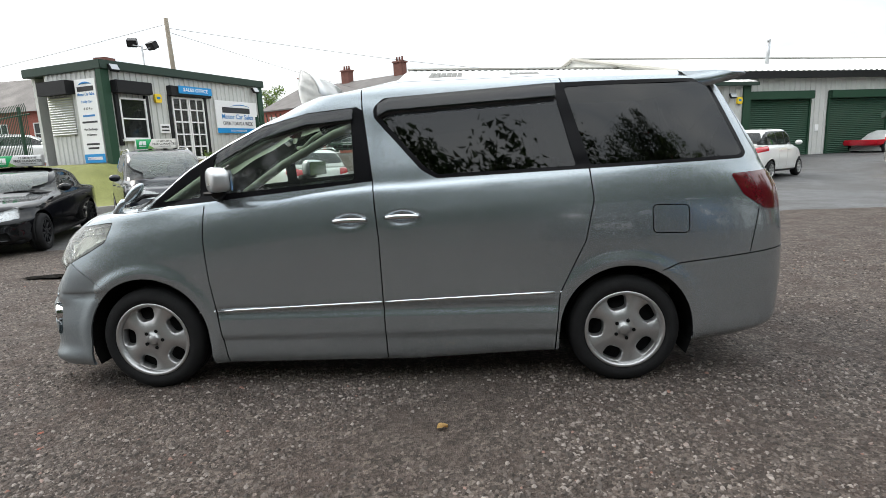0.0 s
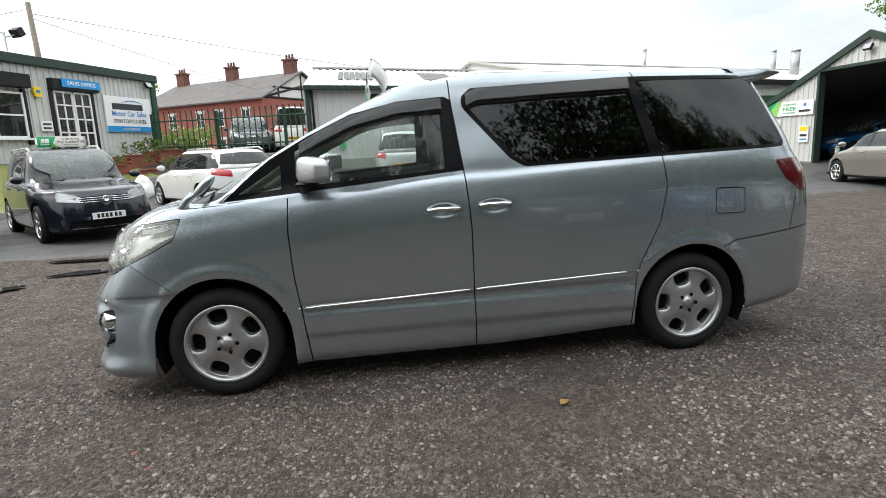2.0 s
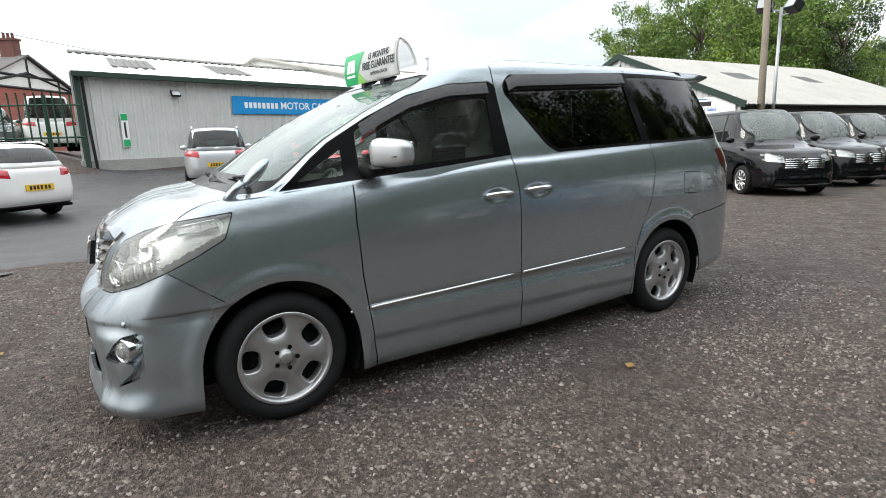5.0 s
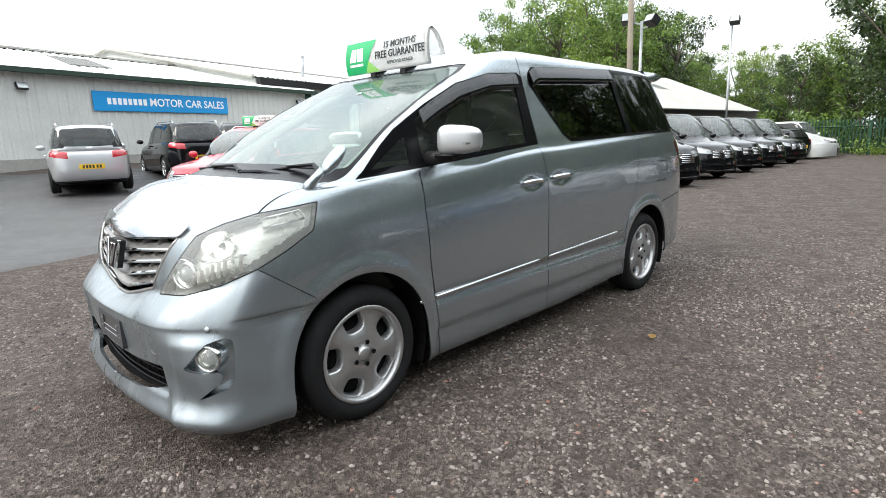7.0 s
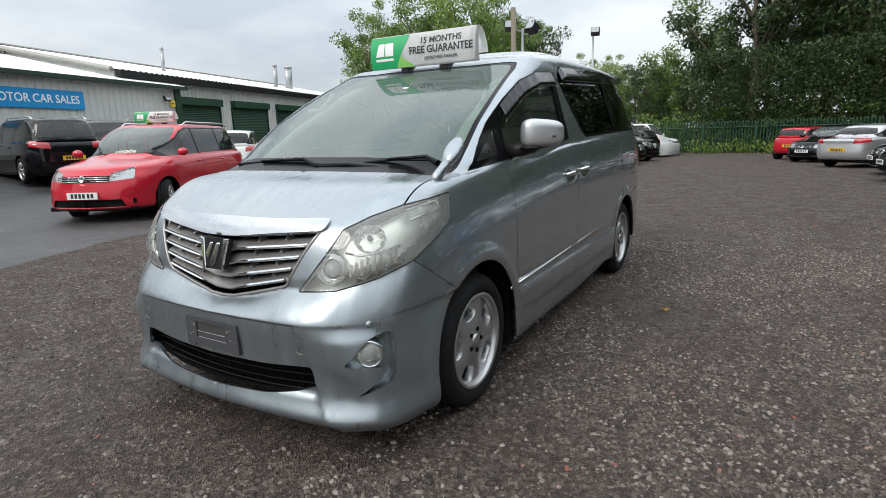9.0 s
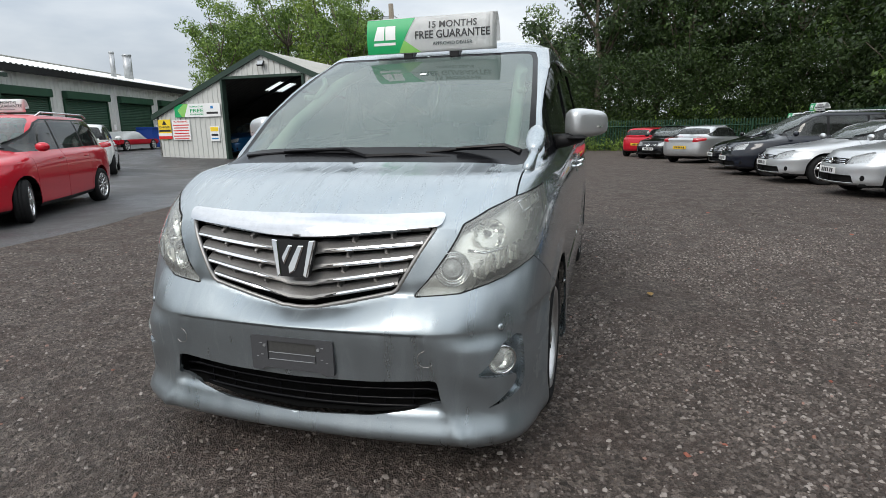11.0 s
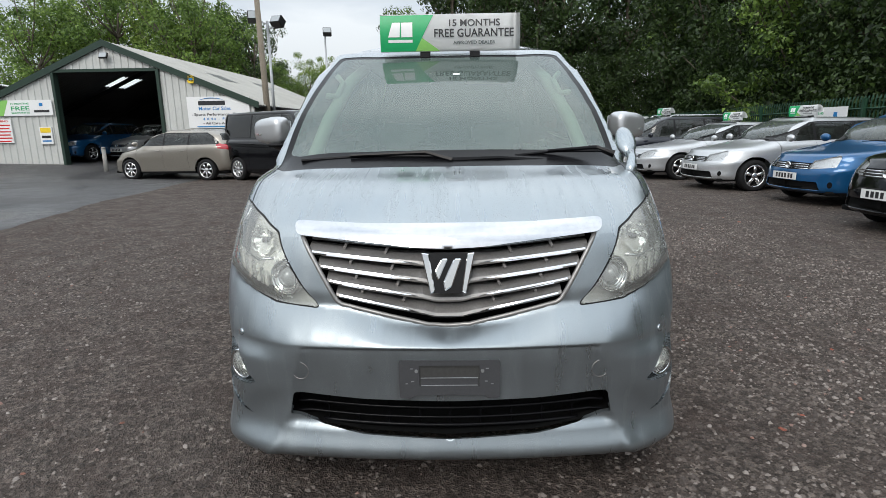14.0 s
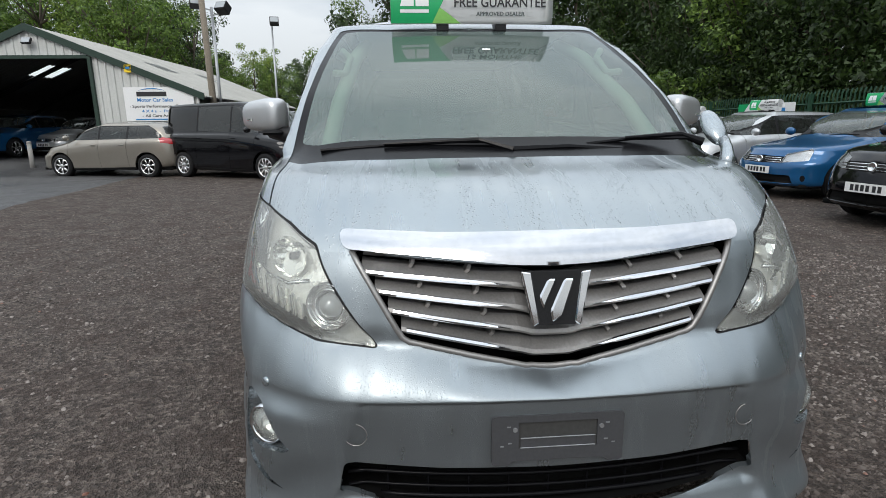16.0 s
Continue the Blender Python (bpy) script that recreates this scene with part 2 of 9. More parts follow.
M = {
    "gravel": gravel_material(), "asphalt": asphalt_material(), "bark": bark_material(),
    "silver": car_paint("silver_grey_paint", (0.345, 0.385, 0.408), 0.82, 0.27),
    # fine rain beads; base also darkened to hold down sky light on the bumper
    "silver_damp": car_paint("silver_grey_paint_damp_shaded", (0.300, 0.336, 0.357), 0.80, 0.42, 0.22, 0.2, 0.40, 210),
    "silver_wet": car_paint("silver_grey_paint_wet", (0.345, 0.385, 0.408), 0.82, 0.30, 0.6),
    "black_paint": car_paint("black_paint", (0.004, 0.004, 0.005), 0.0, 0.12, coat=0.6),
    "navy_paint": car_paint("dark_navy_paint", (0.007, 0.009, 0.016), 0.15, 0.3),
    "white_paint": car_paint("white_paint", (0.78, 0.78, 0.76), 0.0, 0.35),
    "pale_silver": car_paint("pale_silver_paint", (0.52, 0.53, 0.54), 0.65, 0.35),
    "blue_paint": car_paint("blue_paint", (0.010, 0.085, 0.215), 0.35, 0.28),
    "red_paint": car_paint("red_paint", (0.52, 0.012, 0.028), 0.2, 0.3),
    "beige_paint": car_paint("beige_metallic_paint", (0.30, 0.275, 0.235), 0.6, 0.35),
    "grey_paint": car_paint("dark_grey_paint", (0.05, 0.055, 0.06), 0.5, 0.3),
    "glass_clear": glazing("clear_glass", (0.84, 0.90, 0.86), film=0.025),
    # film is rain and grime plus a painted grey-green sky reflection
    "glass_screen": glazing("windscreen_glass", (0.44, 0.58, 0.51), film=0.165, film_color=(0.41, 0.56, 0.51)),
    "glass_dark": glazing("privacy_glass", (0.035, 0.04, 0.04)),
    "glass_car": glazing("car_glass", (0.16, 0.19, 0.18), film=0.03),
    # slight real haze, thickened so its pale colour brightens the lamp
    "glass_lens": glazing("lamp_lens", (0.97, 0.98, 0.95), film=0.19, film_color=(0.93, 0.95, 0.91)),
    # pale film paints the white sky's reflection and haze on parked cars' screens
    "glass_front": glazing("car_windscreen_glass", (0.45, 0.50, 0.48), film=0.17, film_color=(0.50, 0.56, 0.54)),
    # pale film painted over the lens to make car headlamps look brighter
    "glass_lamp": glazing("car_lamp_lens", (0.95, 0.96, 0.96), film=0.13, film_color=(0.8, 0.82, 0.82)),
    "visor": glazing("smoked_visor", (0.12, 0.125, 0.13), 1.0, film=0.03, film_color=(0.08, 0.085, 0.09)),
    "rubber": plain("tyre_rubber", (0.011, 0.011, 0.0115), 0.82, grain=0.3, scale=30, relief=0.25, dirt=0.12),
    "black_plastic": plain("black_plastic", (0.016, 0.016, 0.017), 0.42, grain=0.2, scale=40, relief=0.1),
    "dark_trim": plain("dark_void", (0.006, 0.006, 0.006), 0.8, grain=0.2),
    "alloy": plain("alloy_wheel", (0.50, 0.50, 0.50), 0.36, 0.85, 0.08, 25, dirt=0.35),
    "bright_alloy": plain("polished_alloy", (0.72, 0.72, 0.72), 0.25, 0.9, 0.06, 25, dirt=0.2),
    "satin_chrome": plain("satin_chrome", (0.56, 0.57, 0.59), 0.10, 1.0, 0.04, 7, dirt=0.04),
    "chrome": plain("chrome", (0.74, 0.75, 0.76), 0.07, 1.0, 0.02, 10),
    "grille_grey": plain("grille_grey", (0.30, 0.29, 0.28), 0.38, 0.6, 0.1, 25, dirt=0.2),
    "lamp_inner": plain("silvered_lamp_bowl", (0.88, 0.88, 0.83), 0.26, 0.60, 0.08, 14, relief=0.25),
    "lamp_shade": plain("dark_lamp_bezel", (0.09, 0.09, 0.088), 0.35, 0.4, 0.1, 14),
    "holder_grey": plain("plate_holder_grey", (0.065, 0.066, 0.07), 0.5, 0.0, 0.08, 20, dirt=0.15),
    "black_trim": plain("gloss_black_trim", (0.006, 0.006, 0.007), 0.22, grain=0.1, scale=40),
    "reflector": plain("lamp_reflector", (0.82, 0.83, 0.80), 0.16, 0.9, 0.05, 12),
    "tail_red": plain("tail_lamp_red", (0.095, 0.004, 0.010), 0.12, 0.0, 0.2, 12, coat=1.0),
    "car_tail": plain("car_tail_lens", (0.42, 0.008, 0.016), 0.14, 0.0, 0.2, 12, coat=1.0),
    "lamp_dim": plain("dim_lamp_bowl", (0.60, 0.61, 0.62), 0.3, 0.7, 0.25, 30),
    "cream": plain("cream_trim", (0.55, 0.52, 0.45), 0.7, grain=0.06, scale=10, relief=0.1),
    "seat": plain("seat_cloth", (0.16, 0.15, 0.14), 0.9, grain=0.2, scale=30, relief=0.3),
    "dash": plain("dashboard", (0.05, 0.05, 0.05), 0.7, grain=0.15, scale=30, relief=0.2),
    "plate_white": plain("plate_white", (0.78, 0.78, 0.76), 0.4, grain=0.03),
    "plate_yellow": plain("plate_yellow", (0.75, 0.48, 0.03), 0.4, grain=0.04),
    "slate_ink": plain("slate_ink", (0.10, 0.12, 0.12), 0.5, grain=0.05),
    "ink": plain("black_ink", (0.02, 0.02, 0.022), 0.5, grain=0.05),
    "ink_blue": plain("blue_ink", (0.02, 0.20, 0.50), 0.5, grain=0.05),
    "ink_white": plain("white_ink", (0.85, 0.86, 0.86), 0.5, grain=0.03),
    "sign_white": plain("sign_white", (0.82, 0.82, 0.81), 0.45, grain=0.03, scale=4, dirt=0.08),
    "sign_blue": plain("sign_blue", (0.0, 0.27, 0.62), 0.4, grain=0.04, scale=4, dirt=0.05),
    "sign_green": plain("sign_green", (0.01, 0.36, 0.12), 0.4, grain=0.04, scale=8),
    "sign_lime": plain("sign_lime", (0.25, 0.55, 0.13), 0.4, grain=0.04, scale=8),
    "sign_yellow": plain("sign_yellow", (0.85, 0.60, 0.03), 0.5, grain=0.04),
    "sign_red": plain("sign_red", (0.6, 0.02, 0.02), 0.5, grain=0.04),
    "cladding": plain("grey_steel_cladding", (0.56, 0.565, 0.54), 0.55, 0.0, 0.05, 3, relief=0.05, dirt=0.3),
    "roof_sheet": plain("pale_roof_sheet", (0.72, 0.73, 0.71), 0.5, 0.0, 0.05, 2, relief=0.05, dirt=0.3),
    "roof_old": plain("weathered_roof_sheet", (0.37, 0.36, 0.325), 0.7, 0.0, 0.1, 2, relief=0.1, dirt=0.4),
    "skylight": plain("dull_skylight", (0.20, 0.20, 0.19), 0.85, grain=0.3, scale=8, dirt=0.5),
    # dark colour that stands in for the shade deep inside the shed
    "shed_lining": plain("shed_inside_shade", (0.10, 0.095, 0.088), 0.85, grain=0.2, scale=3, dirt=0.5),
    "green_steel": plain("dark_green_steel", (0.020, 0.060, 0.035), 0.5, grain=0.12, scale=6, dirt=0.2),
    "fascia": plain("dark_green_fascia", (0.030, 0.052, 0.040), 0.5, grain=0.1, scale=6, dirt=0.2),
    "concrete": plain("concrete", (0.30, 0.29, 0.27), 0.85, grain=0.15, scale=4, relief=0.3, dirt=0.5),
    "brick": brick_material("red_brick", (0.38, 0.11, 0.08)),
    "chimney_brick": plain("sooty_chimney_brick", (0.15, 0.062, 0.048), 0.9, grain=0.3, scale=6, relief=0.3, dirt=0.5),
    "brick_piece": plain("planter_brick", (0.30, 0.10, 0.065), 0.85, grain=0.2, scale=8, relief=0.3, dirt=0.4),
    "slate": plain("slate_roof", (0.11, 0.10, 0.095), 0.75, grain=0.2, scale=3, relief=0.2, dirt=0.4),
    "timber": plain("weathered_timber", (0.20, 0.17, 0.13), 0.85, grain=0.25, scale=6, relief=0.4, dirt=0.4),
    "galv": plain("galvanised_steel", (0.42, 0.43, 0.44), 0.45, 0.7, 0.1, 12, dirt=0.2),
    "white_frame": plain("white_upvc", (0.78, 0.78, 0.77), 0.4, grain=0.03, scale=5, dirt=0.06),
    "render": plain("white_render", (0.70, 0.68, 0.64), 0.8, grain=0.06, scale=5, dirt=0.2),
    "grass": plain("grass_bank", (0.16, 0.17, 0.045), 0.9, grain=0.35, scale=5, relief=0.6, dirt=0.6),
    "leaf_dark": leaf_material("leaves_dark", (0.015, 0.034, 0.009), (0.055, 0.098, 0.024)),
    "leaf_mid": leaf_material("leaves_mid", (0.052, 0.104, 0.021), (0.172, 0.270, 0.052)),
    "leaf_light": leaf_material("leaves_light", (0.075, 0.140, 0.022), (0.25, 0.35, 0.065)),
    "tarp": plain("grey_tarpaulin", (0.42, 0.43, 0.42), 0.6, grain=0.1, scale=4, relief=0.4, dirt=0.3),
    "bin_blue": plain("blue_plastic", (0.01, 0.06, 0.32), 0.4, grain=0.08),
    "puddle": plain("wet_puddle", (0.02, 0.018, 0.016), 0.04, grain=0.1),
    "lamp_glass": plain("floodlight_glass", (0.35, 0.37, 0.38), 0.15, 0.3, 0.1),
}
M["rubber"].node_tree.nodes["Principled BSDF"].inputs["Specular IOR Level"].default_value = 0.25
for _k, _v in (("black_plastic", 0.2), ("fascia", 0.25), ("green_steel", 0.25), ("dark_trim", 0.1), ("lamp_shade", 0.3), ("holder_grey", 0.2), ("skylight", 0.1)):
    M[_k].node_tree.nodes["Principled BSDF"].inputs["Specular IOR Level"].default_value = _v
M["black_trim"].node_tree.nodes["Principled BSDF"].inputs["Specular IOR Level"].default_value = 0.12

# ---- building tools ----
def part(name, bm, material, parent=None, label="", smooth=False):
    """Links a bmesh as one mesh object, under a thing or a part where one is given."""
    me = bpy.data.meshes.new(name)
    bm.to_mesh(me)
    bm.free()
    mats = material if isinstance(material, (list, tuple)) else [material]
    for mt in mats:
        me.materials.append(M[mt] if isinstance(mt, str) else mt)
    if smooth:
        me.shade_smooth()
    ob = new(name, me)
    if parent is not None:
        ob.parent = parent
    if label:
        ob["label"] = label
    return ob


def thing(name, m, label, category, group=""):
    ob = new(name)
    ob.empty_display_size = 0.2
    ob.matrix_world = m
    return tagged(ob, label, category, group)


def box(bm, x0, x1, y0, y1, z0, z1, m=None, bevel=0.0):
    r = bmesh.ops.create_cube(bm, size=1, matrix=Matrix.Translation(((x0 + x1) / 2, (y0 + y1) / 2, (z0 + z1) / 2)) @ Matrix.Diagonal((abs(x1 - x0), abs(y1 - y0), abs(z1 - z0), 1)))
    vs = r["verts"]
    if bevel:
        es = list({e for v in vs for e in v.link_edges})
        b = bmesh.ops.bevel(bm, geom=es, offset=bevel, segments=2, affect="EDGES", clamp_overlap=True)
        vs = list({v for f in b["faces"] for v in f.verts} | {v for v in vs if v.is_valid})
    if m is not None:
        bmesh.ops.transform(bm, matrix=m, verts=[v for v in vs if v.is_valid])
    return vs


def boxed(*args, bevel=0.0, m=None):
    bm = bmesh.new()
    box(bm, *args, m=m, bevel=bevel)
    return bm


def rod(bm, a, b, r0, r1=None, seg=10):
    a, b = Vector(a), Vector(b)
    d = b - a
    m = Matrix.Translation((a + b) / 2) @ d.to_track_quat("Z", "Y").to_matrix().to_4x4()
    bmesh.ops.create_cone(bm, cap_ends=True, segments=seg, radius1=r0, radius2=r0 if r1 is None else r1, depth=d.length, matrix=m)


def tube(bm, pts, r, seg=8, closed=False):
    """A round bar along points."""
    rings = []
    pts = [Vector(p) for p in pts]
    k = len(pts)
    for i, p in enumerate(pts):
        d = (pts[(i + 1) % k] - pts[i - 1]) if closed else (pts[min(i + 1, k - 1)] - pts[max(i - 1, 0)])
        q = d.to_track_quat("Z", "Y")
        rr = r[i] if isinstance(r, (list, tuple)) else r
        rings.append([bm.verts.new(p + q @ Vector((rr * math.cos(a), rr * math.sin(a), 0))) for a in [2 * math.pi * s / seg for s in range(seg)]])
    for i in range(k if closed else k - 1):
        A, B = rings[i], rings[(i + 1) % k]
        for s in range(seg):
            bm.faces.new((A[s], A[(s + 1) % seg], B[(s + 1) % seg], B[s]))
    if not closed:
        bm.faces.new(rings[0][::-1])
        bm.faces.new(rings[-1])


def slab(bm, pts, depth, m=None):
    """A flat outline in x, z given thickness along y (towards +y)."""
    a = [bm.verts.new((x, 0, z)) for x, z in pts]
    b = [bm.verts.new((x, depth, z)) for x, z in pts]
    k = len(pts)
    bm.faces.new(a)
    bm.faces.new(b[::-1])
    for i in range(k):
        bm.faces.new((a[i], b[i], b[(i + 1) % k], a[(i + 1) % k]))
    bmesh.ops.recalc_face_normals(bm, faces=bm.faces[:])
    if m is not None:
        bmesh.ops.transform(bm, matrix=m, verts=a + b)


def lathe(bm, profile, seg=48, axis="y", m=None):
    """Turns (radius, along) pairs round an axis."""
    rings = []
    for r, h in profile:
        ring = []
        for s in range(seg):
            a = 2 * math.pi * s / seg
            ring.append(bm.verts.new((r * math.cos(a), h, r * math.sin(a)) if axis == "y" else (r * math.cos(a), r * math.sin(a), h)))
        rings.append(ring)
    for A, B in zip(rings, rings[1:]):
        for s in range(seg):
            bm.faces.new((A[s], A[(s + 1) % seg], B[(s + 1) % seg], B[s]))
    if m is not None:
        bmesh.ops.transform(bm, matrix=m, verts=[v for r in rings for v in r])
    return rings


def write(name, text, size, m, material, parent, depth=0.002, align="CENTER", width=0.0):
    """Raised lettering in the built-in font, turned into a mesh."""
    cu = bpy.data.curves.new(name, "FONT")
    cu.body, cu.size, cu.align_x, cu.align_y, cu.extrude, cu.resolution_u = text, size, align, "CENTER", depth, 3
    cu.offset = size * 0.014
    tmp = new(name + "_curve", cu)
    bpy.context.view_layer.update()
    me = bpy.data.meshes.new_from_object(tmp.evaluated_get(bpy.context.evaluated_depsgraph_get()))
    bpy.data.objects.remove(tmp)
    bpy.data.curves.remove(cu)
    if width:
        xs = [v.co.x for v in me.vertices]
        span = max(xs) - min(xs)
        me.transform(Matrix.Diagonal((width / span, 1, 1, 1)))
    me.materials.clear()
    me.materials.append(M[material])
    ob = new(name, me)
    ob.parent = parent
    ob.matrix_local = m
    return ob


def inside(px, py, poly):
    hit, k = False, len(poly)
    for i in range(k):
        (x0, y0), (x1, y1) = poly[i], poly[i - 1]
        if (y0 > py) != (y1 > py) and px < (x1 - x0) * (py - y0) / (y1 - y0) + x0:
            hit = not hit
    return hit


def band(line, width):
    """The outline of a polyline given width."""
    l2, r2 = [], []
    for i, p in enumerate(line):
        a, b = line[max(i - 1, 0)], line[min(i + 1, len(line) - 1)]
        d = Vector((b[0] - a[0], b[1] - a[1])).normalized()
        nrm = Vector((-d.y, d.x)) * width / 2
        l2.append((p[0] + nrm.x, p[1] + nrm.y))
        r2.append((p[0] - nrm.x, p[1] - nrm.y))
    return l2 + r2[::-1]


def rounded(poly, r=0.03, k=3):
    """An outline with its corners rounded."""
    out, n = [], len(poly)
    for i in range(n):
        p, a, b = Vector(poly[i]), Vector(poly[i - 1]), Vector(poly[(i + 1) % n])
        da, db = (a - p), (b - p)
        ra, rb = min(r, da.length * 0.45), min(r, db.length * 0.45)
        s, e = p + da.normalized() * ra, p + db.normalized() * rb
        for j in range(k + 1):
            t = j / k
            q = s * (1 - t) ** 2 + p * 2 * t * (1 - t) + e * t * t
            out.append((q.x, q.y))
    return out


def pieces_of(bm, least=2e-4):
    """The loose pieces of a bmesh, each as a bmesh of its own."""
    left, out = set(bm.faces), []
    while left:
        stack = [left.pop()]
        got = []
        while stack:
            f = stack.pop()
            got.append(f)
            for v in f.verts:
                for g in v.link_faces:
                    if g in left:
                        left.discard(g)
                        stack.append(g)
        if sum(f.calc_area() for f in got) < least:
            continue
        b, seen = bmesh.new(), {}
        for f in sorted(got, key=lambda f: f.index):
            for v in f.verts:
                if v not in seen:
                    seen[v] = b.verts.new(v.co)
            b.faces.new([seen[v] for v in f.verts])
        out.append(b)
    bm.free()
    return out


SIDE = (Vector((1, 0, 0)), Vector((0, 0, 1)))
FRONT = (Vector((0, 1, 0)), Vector((0, 0, 1)))
ABOVE = (Vector((1, 0, 0)), Vector((0, 1, 0)))
DIAG = (Vector((1, -1, 0)), Vector((0, 0, 1)))
RDIAG = (Vector((1, 1, 0)), Vector((0, 0, 1)))


# ---- vehicle bodies: one smooth skin from level curves, cut into panels ----
def skin(levels, nq=(14, 26, 20, 12), rows=6, xm=0.2):
    """Half a body (y <= 0) from level curves bottom to top. A level: dict of front x, rear x, half width, plan exponents,
    heights in front, beside (front and rear end of the side) and behind. Returns the point grid, levels by stations."""
    qs = [("f", i / nq[0]) for i in range(nq[0])] + [("fs", 1 - i / nq[1]) for i in range(nq[1])]
    qs += [("rs", i / nq[2]) for i in range(nq[2])] + [("r", 1 - i / nq[3]) for i in range(nq[3] + 1)]
    net = []
    for L in levels:
        row = []
        w, nf, nr = L["w"], L.get("nf", 6), L.get("nr", 7)
        for kind, q in qs:
            th = math.atan(q) if kind in ("f", "r") else math.pi / 2 - math.atan(q)
            n, a = (nf, xm - L["xf"]) if kind in ("f", "fs") else (nr, L["xr"] - xm)
            c, s = math.cos(th), math.sin(th)
            r = 1 / (c**n + s**n) ** (1 / n)
            x = xm - a * r * c if kind in ("f", "fs") else xm + a * r * c
            y = -w * r * s
            if kind in ("f", "fs"):
                x += L.get("bow", 0) * (r * s) ** 2 * (r * c) ** 2
                g = min(1.0, r * c)
                g = g * g * (3 - 2 * g)
                z = L["zs"] + (L["zf"] - L["zs"]) * g ** L.get("pf", 1.0)
            else:
                g = min(1.0, r * c)
                z = L["zs"] + (L["zr"] - L["zs"]) * g ** L.get("pr", 1.0)
            row.append((x, y, z))
        net.append(row)
    net = np.array(net)
    out = []
    for i in range(len(net) - 1):
        p0, p1, p2, p3 = net[max(i - 1, 0)], net[i], net[i + 1], net[min(i + 2, len(net) - 1)]
        for j in range(rows + (i == len(net) - 2)):
            t = j / rows
            m1, m2 = (p2 - p0) / 2, (p3 - p1) / 2
            out.append((2 * t**3 - 3 * t * t + 1) * p1 + (t**3 - 2 * t * t + t) * m1 + (-2 * t**3 + 3 * t * t) * p2 + (t**3 - t * t) * m2)
    return np.array(out)


def skin_mesh(grid):
    bm = bmesh.new()
    vs = [[bm.verts.new(p) for p in row] for row in grid]
    for A, B in zip(vs, vs[1:]):
        for i in range(len(A) - 1):
            try:
                bm.faces.new((A[i], A[i + 1], B[i + 1], B[i]))
            except ValueError:
                pass
    bmesh.ops.remove_doubles(bm, verts=bm.verts[:], dist=1e-4)
    bmesh.ops.recalc_face_normals(bm, faces=bm.faces[:])
    mid = sum((v.co for v in bm.verts), Vector()) / len(bm.verts)
    mid.y = 0
    if sum(f.calc_area() * f.normal.dot(f.calc_center_median() - mid) for f in bm.faces) < 0:
        bmesh.ops.reverse_faces(bm, faces=bm.faces[:])
    return bm


def carve(bm, regions):
    """Cuts the outlines of regions into the skin and sorts its faces. regions: (name, outline, axes, limit on a face centre).
    Returns lists of faces by name; what lies in none is 'body'."""
    for name, poly, (A, B), ok in regions:
        k = len(poly)
        lo_a, hi_a = min(p[0] for p in poly) - 0.002, max(p[0] for p in poly) + 0.002
        lo_b, hi_b = min(p[1] for p in poly) - 0.002, max(p[1] for p in poly) + 0.002
        near = set()
        for f in bm.faces:
            c = f.calc_center_median()
            if ok and not ok(c, f.normal):
                continue
            a = [A.dot(v.co) for v in f.verts]
            b = [B.dot(v.co) for v in f.verts]
            if max(a) >= lo_a and min(a) <= hi_a and max(b) >= lo_b and min(b) <= hi_b:
                near.add(f)
        way = A.cross(B).normalized()
        for i in range(k):
            p, q = poly[i - 1], poly[i]
            d = Vector((q[0] - p[0], q[1] - p[1]))
            if d.length < 1e-5:
                continue
            P = A * (p[0] / A.length_squared) + B * (p[1] / B.length_squared)
            D = A * (d.x / A.length_squared) + B * (d.y / B.length_squared)
            nrm = D.cross(way).normalized()
            sa, ea, sb, eb = min(p[0], q[0]) - 0.001, max(p[0], q[0]) + 0.001, min(p[1], q[1]) - 0.001, max(p[1], q[1]) + 0.001
            some = []
            for f in near:
                a = [A.dot(v.co) for v in f.verts]
                b = [B.dot(v.co) for v in f.verts]
                if max(a) >= sa and min(a) <= ea and max(b) >= sb and min(b) <= eb:
                    some.append(f)
            if not some:
                continue
            geom = list(some) + list({e for f in some for e in f.edges}) + list({v for f in some for v in f.verts})
            r = bmesh.ops.bisect_plane(bm, geom=geom, plane_co=P, plane_no=nrm, dist=1e-5)
            near = {f for f in near if f.is_valid} | {g for g in r["geom"] if isinstance(g, bmesh.types.BMFace)}
            for g in r["geom_cut"]:
                if isinstance(g, bmesh.types.BMEdge):
                    near.update(g.link_faces)
    sorted_faces = {}
    for f in bm.faces:
        c = f.calc_center_median()
        for name, poly, (A, B), ok in regions:
            if ok and not ok(c, f.normal):
                continue
            if inside(A.dot(c), B.dot(c), poly):
                sorted_faces.setdefault(name, []).append(f)
                break
        else:
            sorted_faces.setdefault("body", []).append(f)
    return sorted_faces


